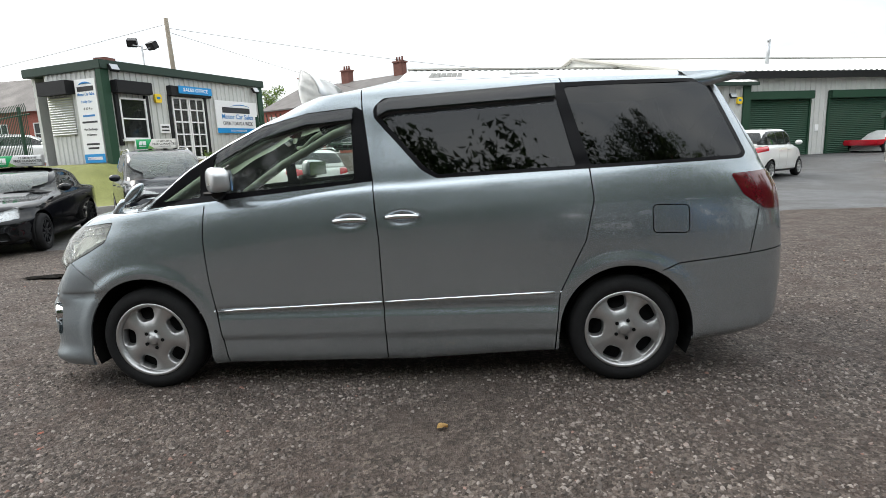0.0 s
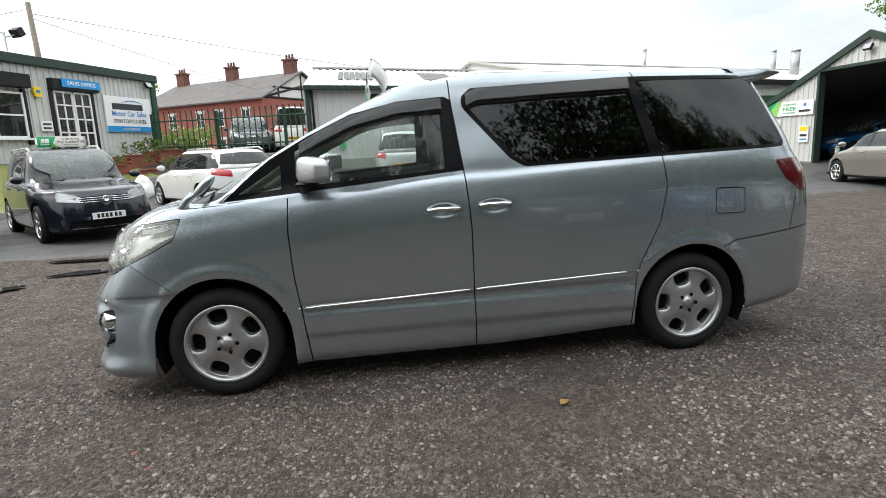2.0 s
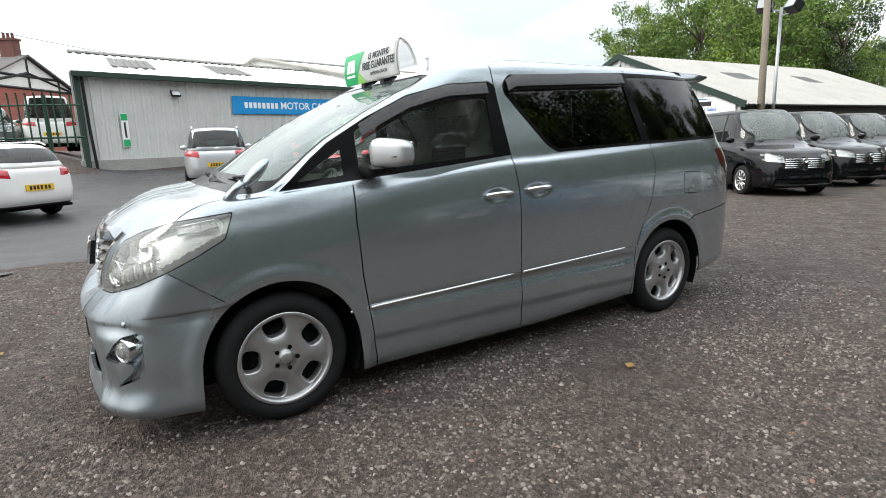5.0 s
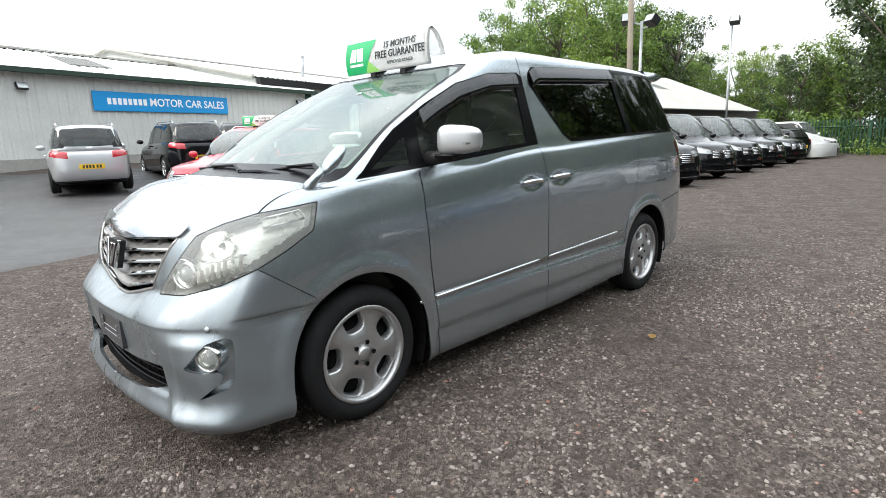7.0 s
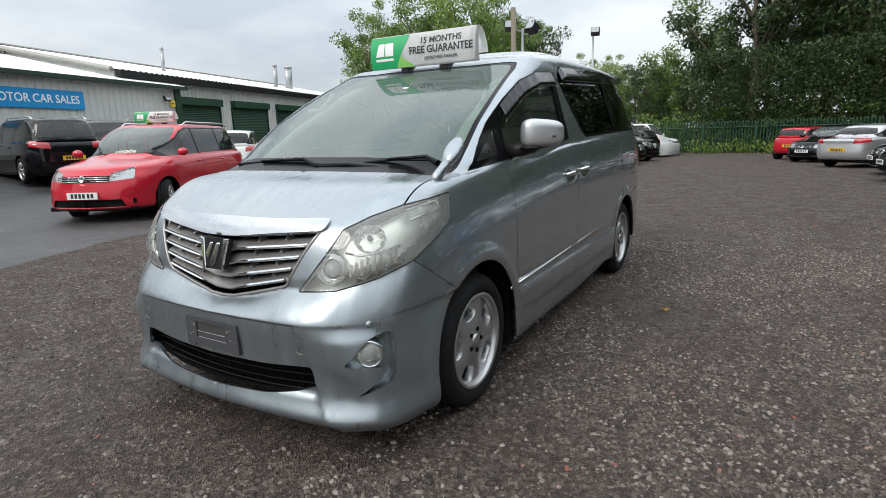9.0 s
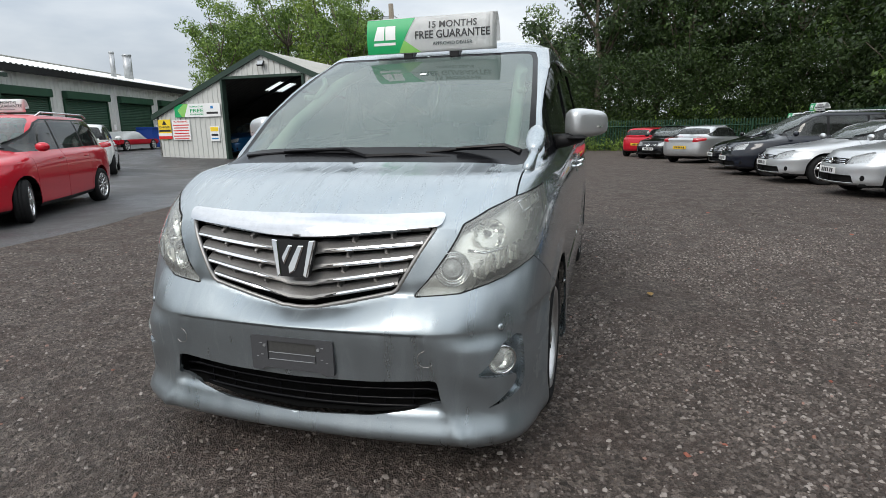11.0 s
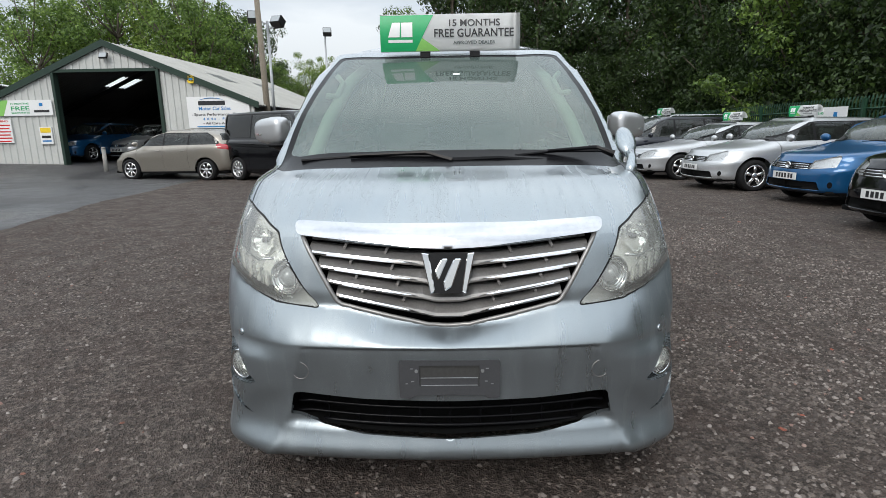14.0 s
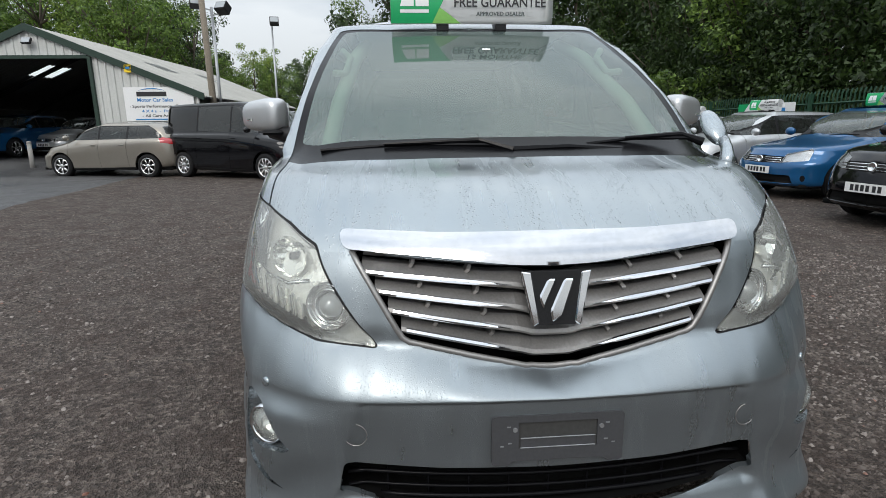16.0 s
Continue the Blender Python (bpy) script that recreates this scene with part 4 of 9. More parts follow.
def build_van():
    van = thing("people_carrier", Matrix.Identity(4), "silver-grey metallic people carrier, wet with rain, parked on the gravel", "van")
    grid = skin(VAN_LEVELS, (44, 84, 48, 16), 10, 0.2)
    flat = grid.reshape(-1, 3)
    grid = np.array([van_relief(p) for p in flat]).reshape(grid.shape)
    VAN_SKIN.append(grid.reshape(-1, 3))
    grid[:, 0, 1] = 0
    grid[:, -1, 1] = 0
    grid[-1, :, 1] = 0
    bm = skin_mesh(grid)

    side = lambda c, n: c.y < -0.45 and c.x > -2.05
    low = lambda c, n: c.y < -0.45 and c.z < 0.8
    nose = lambda c, n: c.x < -1.80
    lamps = lambda c, n: c.x < -1.5 and c.y < -0.3
    top = lambda c, n: n.z > 0.15 and c.z > 1.02 and c.x < -0.1
    rear = lambda c, n: c.x > 1.7
    G = 0.007

    def arch(wx):
        r = 0.392
        up = circle(wx, 0.338, r, 24, 0, 180)
        return [(wx + r + 0.015, 0.0), (wx + r + 0.004, 0.30)] + up + [(wx - r - 0.004, 0.30), (wx - r - 0.015, 0.0)]

    fuel = rounded([(1.614, 1.080), (1.820, 1.075), (1.828, 0.912), (1.622, 0.917)], 0.03)
    lamp = rounded([(-1.757, 0.718), (-1.62, 0.842), (-1.483, 0.962), (-1.32, 1.008), (-1.137, 1.043), (-0.81, 1.074), (-0.828, 0.962), (-0.96, 0.895), (-1.114, 0.833), (-1.33, 0.772), (-1.56, 0.730)], 0.014)
    lamp_rim = rounded([(-1.772, 0.711), (-1.630, 0.848), (-1.490, 0.970), (-1.324, 1.016), (-1.138, 1.051), (-0.80, 1.083), (-0.818, 0.956), (-0.955, 0.887), (-1.112, 0.825), (-1.33, 0.764), (-1.56, 0.722)], 0.014)
    lamp_rim = [((3 * a + 2 * c) / 5, (3 * b + 2 * d) / 5) for (a, b), (c, d) in zip(lamp_rim, lamp)]
    grille = [(-0.516, 0.955), (-0.382, 0.730), (-0.07, 0.656), (0.02, 0.652), (0.02, 0.917), (-0.14, 0.923)]
    chrome_bar = rounded([(-0.548, 0.999), (-0.536, 0.955), (-0.29, 0.938), (-0.10, 0.920), (0.05, 0.916), (0.05, 0.993), (-0.29, 0.992)], 0.026, 5)
    intake = rounded([(-0.548, 0.424), (-0.566, 0.338), (-0.45, 0.304), (-0.30, 0.280), (0.05, 0.266), (0.05, 0.398), (-0.3, 0.405)], 0.012)
    fog_recess = rounded([(-1.552, 0.448), (-1.50, 0.480), (-1.45, 0.522), (-1.40, 0.552), (-1.303, 0.572), (-1.258, 0.561), (-1.250, 0.500), (-1.258, 0.395), (-1.29, 0.362), (-1.38, 0.338), (-1.484, 0.309),
                          (-1.40, 0.355), (-1.345, 0.385), (-1.318, 0.415), (-1.335, 0.434), (-1.42, 0.432), (-1.517, 0.437)], 0.012, 2)
    regions = [
        ("arch", arch(-HUB_X), SIDE, low), ("arch", arch(HUB_X), SIDE, low),
        ("quarter_glass", rounded([(-1.335, 1.192), (-1.085, 1.352), (-1.085, 1.212)], 0.015), SIDE, side),
        ("door_glass", rounded([(-1.00, 1.222), (-1.00, 1.430), (-0.87, 1.508), (-0.668, 1.605), (-0.40, 1.676), (-0.135, 1.692), (-0.120, 1.284)], 0.02), SIDE, side),
        ("door_frame", [(-1.425, 1.152), (-1.25, 1.305), (-1.154, 1.378), (-0.921, 1.508), (-0.668, 1.624), (-0.391, 1.690), (-0.10, 1.712), (-0.062, 1.69), (-0.012, 1.272), (-0.928, 1.192)], SIDE, side),
        ("slide_glass", rounded([(0.035, 1.690), (0.085, 1.738), (1.070, 1.782), (1.190, 1.318), (0.385, 1.298), (0.310, 1.340), (0.035, 1.655)], 0.02), SIDE, side),
        ("rear_glass", rounded([(1.135, 1.774), (1.925, 1.778), (1.985, 1.750), (2.150, 1.362), (2.130, 1.342), (1.272, 1.320)], 0.025), SIDE, side),
        ("rear_frame", rounded([(0.005, 1.705), (0.065, 1.758), (1.07, 1.802), (1.95, 1.796), (2.01, 1.760), (2.178, 1.350), (2.146, 1.322), (1.26, 1.298), (0.372, 1.275), (0.285, 1.325), (0.005, 1.645)], 0.02), SIDE, side),
        ("gap", band([(-1.052, 1.162), (-1.063, 0.973), (-1.048, 0.69), (-1.019, 0.473), (-0.982, 0.15)], G), SIDE, side),
        ("gap", band([(-0.065, 1.72), (-0.009, 1.268), (0.017, 0.93), (0.022, 0.54), (0.029, 0.15)], G), SIDE, side),
        ("gap", band([(-0.062, 1.70), (-0.068, 1.815)], G), SIDE, lambda c, n: c.y < -0.64),
        ("gap", band([(1.125, 1.80), (1.115, 1.83)], G), SIDE, lambda c, n: c.y < -0.64),
        ("gap", band([(-0.068, -0.645), (0.5, -0.650), (1.118, -0.648)], G), ABOVE, lambda c, n: c.z > 1.6),
        ("gap", band([(1.262, 1.31), (1.282, 1.118), (1.236, 0.882), (1.085, 0.572), (1.05, 0.15)], G), SIDE, side),
        ("gap", band([(1.68, 0.695), (1.779, 0.734), (2.20, 0.775), (2.50, 0.80)], G), SIDE, side),
        ("gap", band(fuel + fuel[:1], 0.006), SIDE, side),
        ("tail_lamp", rounded([(2.065, 1.238), (2.32, 1.250), (2.50, 1.235), (2.50, 1.03), (2.28, 1.025), (2.135, 1.118)], 0.02), SIDE, side),
        ("gap", band([(2.235, 1.03), (2.19, 0.775)], G), SIDE, side),
        ("gap", band([(2.06, 1.80), (2.10, 1.72), (2.20, 1.45), (2.31, 1.24)], G), SIDE, side),
        ("headlamp", lamp, DIAG, lamps), ("lamp_rim", lamp_rim, DIAG, lamps),
        ("gap", band([(-1.99, 0.852), (-1.739, 0.673)], 0.0035), SIDE, side),
        ("fog_recess", fog_recess, DIAG, lambda c, n: c.x < -1.9 and c.y < -0.45),
        ("chrome_bar", chrome_bar, FRONT, nose),
        ("grille", grille, FRONT, nose),
        ("intake", intake, FRONT, nose),
        ("gap", band([(-1.912, -0.770), (-1.70, -0.772), (-1.52, -0.775)], 0.006), ABOVE, top),
        ("screen_glass", rounded([(-1.52, 0.05), (-0.545, 0.05), (-0.535, -0.40), (-0.50, -0.640), (-0.57, -0.660), (-0.98, -0.708), (-1.30, -0.738), (-1.42, -0.745), (-1.485, -0.68), (-1.51, -0.40)], 0.03), ABOVE, top),
        ("screen_border", rounded([(-1.675, 0.05), (-0.515, 0.05), (-0.505, -0.41), (-0.460, -0.664), (-0.55, -0.686), (-0.98, -0.736), (-1.30, -0.768), (-1.53, -0.782), (-1.625, -0.72), (-1.66, -0.40)], 0.02), ABOVE, top),
        ("hood", [(-2.45, 0.05), (-1.66, 0.05), (-1.65, -0.40), (-1.60, -0.72), (-1.51, -0.775), (-1.70, -0.772), (-1.92, -0.770), (-2.06, -0.662), (-2.45, -0.662)], ABOVE, lambda c, n: c.z > 0.945 and n.z > 0.2 and c.x < -1.3),
        ("front_bumper", [(-2.7, 0.0), (-1.6, 0.0), (-1.6, 0.5), (-1.74, 0.675), (-1.99, 0.852), (-2.05, 1.06), (-2.7, 1.06)], SIDE, nose),
        ("rear_bumper", [(1.60, 0.0), (2.7, 0.0), (2.7, 0.81), (2.20, 0.778), (1.779, 0.738), (1.66, 0.69)], SIDE, rear),
        ("tailgate_glass", [(0.05, 1.32), (0.05, 1.70), (-0.60, 1.70), (-0.66, 1.32)], FRONT, lambda c, n: c.x > 1.9 and n.x > 0.5),
        ("fuel_door", fuel, SIDE, side),
        ("fender", [(-2.4, 0.2), (-1.02, 0.2), (-1.05, 0.7), (-1.062, 0.973), (-1.052, 1.155), (-1.45, 1.15), (-1.50, 1.30), (-2.4, 1.30)], SIDE, lambda c, n: c.y < -0.45 and c.x > -2.1),
        ("front_door", [(-1.06, 0.15), (-1.06, 1.185), (-0.01, 1.272), (0.019, 0.93), (0.024, 0.54), (0.03, 0.15)], SIDE, side),
        ("sliding_door", [(0.03, 0.15), (0.024, 0.54), (0.019, 0.93), (-0.008, 1.268), (-0.06, 1.72), (-0.066, 1.775), (-0.068, 1.84), (1.115, 1.84), (1.135, 1.785), (1.262, 1.31), (1.281, 1.118), (1.234, 0.882), (1.083, 0.572), (1.05, 0.15)], SIDE, lambda c, n: c.y < -0.646),
    ]
    F = carve(bm, regions)
    E = 0.012
    # panels that run across
    part("bodyshell", lift(F["body"], both=True, edge=0.006), "silver", van, smooth=True)
    part("hood", lift(F["hood"], both=True, edge=E), "silver_wet", van, "wet silver bonnet beaded with rain", smooth=True)
    # same silver as the body, with rain film and shade put into its colour
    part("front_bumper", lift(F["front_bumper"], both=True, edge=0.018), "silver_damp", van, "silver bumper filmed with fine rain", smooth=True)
    part("rear_bumper", lift(F["rear_bumper"], both=True, edge=E), "silver", van, smooth=True)
    part("windscreen", lift(F["screen_glass"], both=True, out=-0.003), "glass_screen", van, "wet windscreen", smooth=True)
    for b in pieces_of(lift(F["screen_border"], both=True, out=-0.003)):
        part("windscreen_border", b, "black_trim", van, smooth=True)
    part("tailgate_glass", lift(F["tailgate_glass"], both=True, out=-0.003), "glass_dark", van, smooth=True)
    for b in pieces_of(lift(F["gap"], both=True, out=-0.008)):
        part("panel_gap", b, "dark_trim", van, smooth=True)
    part("chrome_bar", lift(F["chrome_bar"], both=True, out=0.012, edge=0.03), "satin_chrome", van, "chrome bar over the grille", smooth=True)
    # pairs
    for m in (False, True):
        for key, mat, out, edge in (("fender", "silver", 0, E), ("front_door", "silver", 0, E), ("sliding_door", "silver", 0, E), ("fuel_door", "silver", 0, 0.006),
                                    ("quarter_glass", "glass_clear", -0.004, 0), ("door_glass", "glass_clear", -0.006, 0),
                                    ("door_frame", "black_trim", -0.001, 0.01), ("slide_glass", "glass_dark", -0.006, 0), ("rear_glass", "glass_dark", -0.003, 0),
                                    ("rear_frame", "black_trim", -0.001, 0.01), ("tail_lamp", "tail_red", 0.004, 0.012), ("lamp_rim", "black_plastic", -0.003, 0.02)):
            part({"lamp_rim": "headlamp_gasket"}.get(key, key), fair(lift(F[key], mirror=m, out=out - 0.003)) if key in ("slide_glass", "rear_glass", "door_glass") else lift(F[key], mirror=m, out=out, edge=edge), mat, van, smooth=True)
        s = 1 if m else -1
        for x0, x1 in ((-1.13, -1.03), (-1.012, 0.012), (0.036, 1.055), (1.075, 1.135)):
            st = bmesh.new()
            tube(st, [(x0 + (x1 - x0) * i / 8, s * 0.909, 0.542 + 0.0325 * (x0 + (x1 - x0) * i / 8)) for i in range(9)], 0.0095, 10)
            part("trim_strip", st, "chrome", van, "bright trim strip along the sill", smooth=True)
        part("fog_recess", lift(F["fog_recess"], mirror=m, out=-0.044, edge=-0.044), "silver", van, smooth=True)
        build_headlamp(van, F["headlamp"], m)
        build_fog(van, m)
        build_mirror(van, m)
        build_handles(van, m)
        build_visors(van, F, m)
    build_grille(van)
    build_intake(van)
    build_plate_holder(van)
    bm.free()
    for s in (-1, 1):
        for wx in (-HUB_X, HUB_X):
            add_wheel(van, wx, s * (HUB_Y - 0.100), 0.333, "five_hole", "alloy", 0.215, 0.236)
            lin = bmesh.new()
            rings = []
            for yy in (0.885, 0.52):
                rings.append([lin.verts.new((wx + 0.402 * math.cos(a), s * yy, 0.338 + 0.402 * math.sin(a))) for a in [radians(-25 + 230 * i / 20) for i in range(21)]])
            for i in range(20):
                lin.faces.new((rings[0][i], rings[0][i + 1], rings[1][i + 1], rings[1][i]))
            lin.faces.new(rings[1])
            part("wheel_arch_liner", lin, "dark_trim", van)
    build_cabin(van)
    floor_pan = bmesh.new()
    box(floor_pan, -1.95, 2.05, -0.72, 0.72, 0.215, 0.26)
    part("floor_pan", floor_pan, "dark_trim", van)
    sp = bmesh.new()
    rows = []
    for i in range(17):
        y = 0.66 * (-1 + i / 8)
        dz, dx = -0.045 * abs(y / 0.66) ** 3, -0.05 * abs(y / 0.66) ** 3
        rows.append([sp.verts.new((x + dx, y, z + dz)) for x, z in ((1.88, 1.882), (2.10, 1.880), (2.255, 1.862), (2.262, 1.850), (2.16, 1.815), (2.02, 1.790))])
    for A, B in zip(rows, rows[1:]):
        for i in range(5):
            sp.faces.new((A[i], B[i], B[i + 1], A[i + 1]))
    sp.faces.new(rows[0])
    sp.faces.new(rows[-1][::-1])
    bmesh.ops.recalc_face_normals(sp, faces=sp.faces[:])
    part("roof_spoiler", sp, "silver", van, smooth=True)
    return van


def build_headlamp(van, faces, m):
    lens = part("headlamp", lift(faces, mirror=m, out=0.002, edge=0.0), "glass_lens", van, "slightly hazed clear headlamp", smooth=True)
    s = 1 if m else -1
    wedge = [f for f in faces if (lambda c: c.x - c.y > -1.16 and c.z < 0.868 + (c.x - c.y + 1.13) * 0.40)(f.calc_center_median())]
    part("bowl", lift(faces, mirror=m, out=-0.060), "lamp_inner", lens, smooth=True)
    part("bezel", lift(wedge, mirror=m, out=-0.028, edge=0.03), "lamp_shade", lens, "dark grey inner bezel", smooth=True)
    # low beam projector in its stepped ring, and the faceted high beam bowl above it
    for y, z, r, d, sink in ((0.588, 0.808, 0.066, (-1, 0.42, 0.06), 0.036), (0.705, 0.922, 0.058, (-1, 0.80, 0.08), 0.042)):
        d = Vector((d[0], s * d[1], d[2])).normalized()
        q = Matrix.Translation((front_x(y, z) + sink, s * y * 0.985, z)) @ d.to_track_quat("Z", "Y").to_matrix().to_4x4()
        if r > 0.06:
            pr = bmesh.new()
            lathe(pr, [(r, -0.03), (r, 0.010), (r * 0.94, 0.016), (r * 0.86, 0.006), (r * 0.80, -0.004), (r * 0.76, 0.004), (r * 0.64, 0.008), (r * 0.60, -0.012)], 32, "z", q)
            part("projector_ring", pr, "chrome", lens, smooth=True)
            dk = bmesh.new()
            lathe(dk, [(r * 0.60, -0.012), (r * 0.52, -0.006), (r * 0.50, -0.014)], 28, "z", q)
            part("projector_collar", dk, "lamp_shade", lens, smooth=True)
            gl = bmesh.new()
            lathe(gl, [(r * 0.52, -0.012), (r * 0.44, 0.008), (r * 0.24, 0.020), (0.001, 0.024)], 24, "z", q)
            part("projector_lens", gl, "lamp_glass", lens, smooth=True)
        else:
            pr = bmesh.new()
            rings = []
            for k, (rr, h) in enumerate(((1.0, 0.004), (0.92, 0.0), (0.66, -0.022), (0.36, -0.034), (0.2, -0.036))):
                rings.append([pr.verts.new(q @ Vector((r * rr * math.cos(a) * 1.15, r * rr * math.sin(a), h - (0.006 if i % 2 and 0 < k < 4 else 0)))) for i, a in enumerate([2 * math.pi * j / 22 for j in range(22)])])
            for A, B in zip(rings, rings[1:]):
                for i in range(22):
                    pr.faces.new((A[i], A[(i + 1) % 22], B[(i + 1) % 22], B[i]))
            part("high_beam_bowl", pr, "reflector", lens)
            bl = bmesh.new()
            lathe(bl, [(r * 0.2, -0.036), (r * 0.18, -0.004), (0.001, 0.0)], 14, "z", q)
            part("bulb", bl, "lamp_shade", lens, smooth=True)
    # upright fluted prisms under the high beam
    for i in range(8):
        y, z = 0.668 + 0.019 * i, 0.800 + 0.0085 * i
        bar = bmesh.new()
        hgt = 0.030 + 0.0012 * i
        box(bar, -0.006, 0.010, -0.0065, 0.0065, -hgt, hgt, m=Matrix.Translation((front_x(y, z) + 0.030, s * y * 0.985, z)) @ Matrix.Rotation(s * 0.7, 4, "Z") @ Matrix.Rotation(0.10, 4, "Y"), bevel=0.004)
        part("indicator_prism", bar, "reflector" if i % 2 else "lamp_inner", lens)
    # bright blade that parts the beams, and the side lamp's box at the tail
    bl = bmesh.new()
    tube(bl, [(front_x(y, z) + 0.022, s * y * 0.985, z) for y, z in ((0.640, 0.872), (0.700, 0.862), (0.76, 0.872), (0.81, 0.890))], 0.006, 8)
    part("divider", bl, "chrome", lens, smooth=True)
    fr = bmesh.new()
    loop = [(-1.89, 0.985), (-1.72, 1.012), (-1.735, 1.046), (-1.89, 1.022)]
    tube(fr, [(x, s * (side_y(x, z) - 0.020), z) for x, z in loop], 0.006, 6, True)
    part("side_lamp_frame", fr, "chrome", lens, smooth=True)
    lp = bmesh.new()
    vs = [lp.verts.new((x, s * (side_y(x, z) - 0.026), z)) for x, z in loop]
    lp.faces.new(vs)
    bmesh.ops.solidify(lp, geom=lp.faces[:], thickness=0.004)
    part("side_lamp", lp, "lamp_inner", lens)


def build_fog(van, m):
    s = 1 if m else -1
    d = Vector((-1, 0.62 * s, 0)).normalized()
    q = Matrix.Translation((front_x(0.766, 0.488) + 0.020, s * 0.766, 0.488)) @ d.to_track_quat("Z", "Y").to_matrix().to_4x4()
    bm = bmesh.new()
    lathe(bm, [(0.058, -0.070), (0.056, 0.000), (0.052, 0.006), (0.047, -0.003), (0.044, -0.03)], 28, "z", q)
    ring = part("fog_lamp", bm, "chrome", van, smooth=True)
    bm = bmesh.new()
    lathe(bm, [(0.047, -0.002), (0.034, 0.010), (0.017, 0.016), (0.001, 0.018)], 24, "z", q)
    part("lens", bm, "glass_lens", ring, smooth=True)
    bm = bmesh.new()
    lathe(bm, [(0.047, -0.010), (0.03, -0.04), (0.001, -0.045)], 24, "z", q)
    part("bowl", bm, "reflector", ring, smooth=True)
    bm = bmesh.new()
    q2 = Matrix.Translation((front_x(0.757, 0.606), s * 0.757, 0.606)) @ Vector((-0.75, 0.6 * s, 0.25)).to_track_quat("Z", "Y").to_matrix().to_4x4()
    lathe(bm, [(0.013, -0.015), (0.013, 0.004), (0.010, 0.007), (0.001, 0.007)], 18, "z", q2)
    part("parking_sensor", bm, "silver", van, smooth=True)
    bm = bmesh.new()
    x = front_x(0.515, 0.512)
    q3 = Matrix.Translation((x, s * 0.515, 0.512)) @ Vector((front_x(0.515, 0.512) - front_x(0.515, 0.55) - 1, 0.16 * s, 0.0)).to_track_quat("Z", "Y").to_matrix().to_4x4()
    tube(bm, [q3 @ Vector((0.030 * math.cos(a), 0.030 * math.sin(a), 0.0)) for a in [2 * math.pi * i / 28 for i in range(28)]], 0.0014, 5, True)
    part("tow_eye_cover", bm, "grille_grey", van, "round joint of the towing eye cover", smooth=True)


def build_mirror(van, m):
    s = 1 if m else -1
    bm = bmesh.new()
    bmesh.ops.create_uvsphere(bm, u_segments=28, v_segments=16, radius=1)
    for v in bm.verts:
        x, y, z = v.co
        k = 0.55
        sx, sy, sz = (math.copysign(abs(c) ** k, c) for c in (x, y, z))
        v.co = Vector((0.068 * sx if sx < 0 else 0.046 * sx, 0.116 * sy, (0.080 if sz > 0 else 0.066) * sz * (1 - 0.14 * sy)))
    q = Matrix.Translation((-0.880, s * 0.985, 1.312)) @ Matrix.Rotation(s * -0.62, 4, "Z")
    bmesh.ops.transform(bm, matrix=q @ Matrix.Diagonal((1, s, 1, 1)), verts=bm.verts[:])
    bmesh.ops.recalc_face_normals(bm, faces=bm.faces[:])
    mir = part("door_mirror", bm, "pale_silver", van, "pale silver door mirror", smooth=True)
    gl = bmesh.new()
    box(gl, 0.044, 0.053, -0.095, 0.095, -0.055, 0.062, m=q, bevel=0.004)
    part("mirror_glass", gl, "chrome", mir)
    ind = bmesh.new()
    box(ind, -0.012, 0.020, -0.046, 0.040, -0.013, 0.013, m=q @ Matrix.Translation((-0.052, s * 0.062, -0.012)) @ Matrix.Rotation(s * -0.32, 4, "Z"), bevel=0.008)
    part("indicator", ind, "reflector", mir)
    st = bmesh.new()
    tube(st, [(-0.96, s * 0.83, 1.225), (-0.945, s * 0.89, 1.232), (-0.915, s * 0.96, 1.250)], [0.042, 0.036, 0.034], 10)
    box(st, -0.99, -0.86, s * 0.895, s * 0.995, 1.232, 1.252, bevel=0.008)
    part("stalk", st, "black_plastic", mir, smooth=True)
    if not m:
        ax = bmesh.new()
        tube(ax, [(-1.66, -0.775, 1.105), (-1.645, -0.785, 1.145), (-1.620, -0.795, 1.175), (-1.585, -0.800, 1.205)], [0.030, 0.026, 0.020, 0.020], 12)
        aux = part("wing_mirror", ax, "silver", van, "small silver kerb mirror on a stalk", smooth=True)
        hd = bmesh.new()
        bmesh.ops.create_uvsphere(hd, u_segments=20, v_segments=12, radius=1, matrix=Matrix.Translation((-1.520, -0.795, 1.248)) @ Matrix.Rotation(0.80, 4, "Y") @ Matrix.Diagonal((0.030, 0.044, 0.088, 1)))
        part("head", hd, "silver", aux, smooth=True)


def build_handles(van, m):
    s = 1 if m else -1
    for hx, hz in ((-0.150, 1.050), (0.165, 1.063)):
        bm = bmesh.new()
        tube(bm, [(hx - 0.104, s * 0.908, hz - 0.004), (hx - 0.09, s * 0.930, hz - 0.002), (hx - 0.04, s * 0.940, hz + 0.002), (hx + 0.04, s * 0.940, hz + 0.002), (hx + 0.09, s * 0.930, hz), (hx + 0.104, s * 0.908, hz)],
             [0.008, 0.013, 0.015, 0.015, 0.013, 0.008], 12)
        part("door_handle", bm, "chrome", van, "chrome door handle", smooth=True)


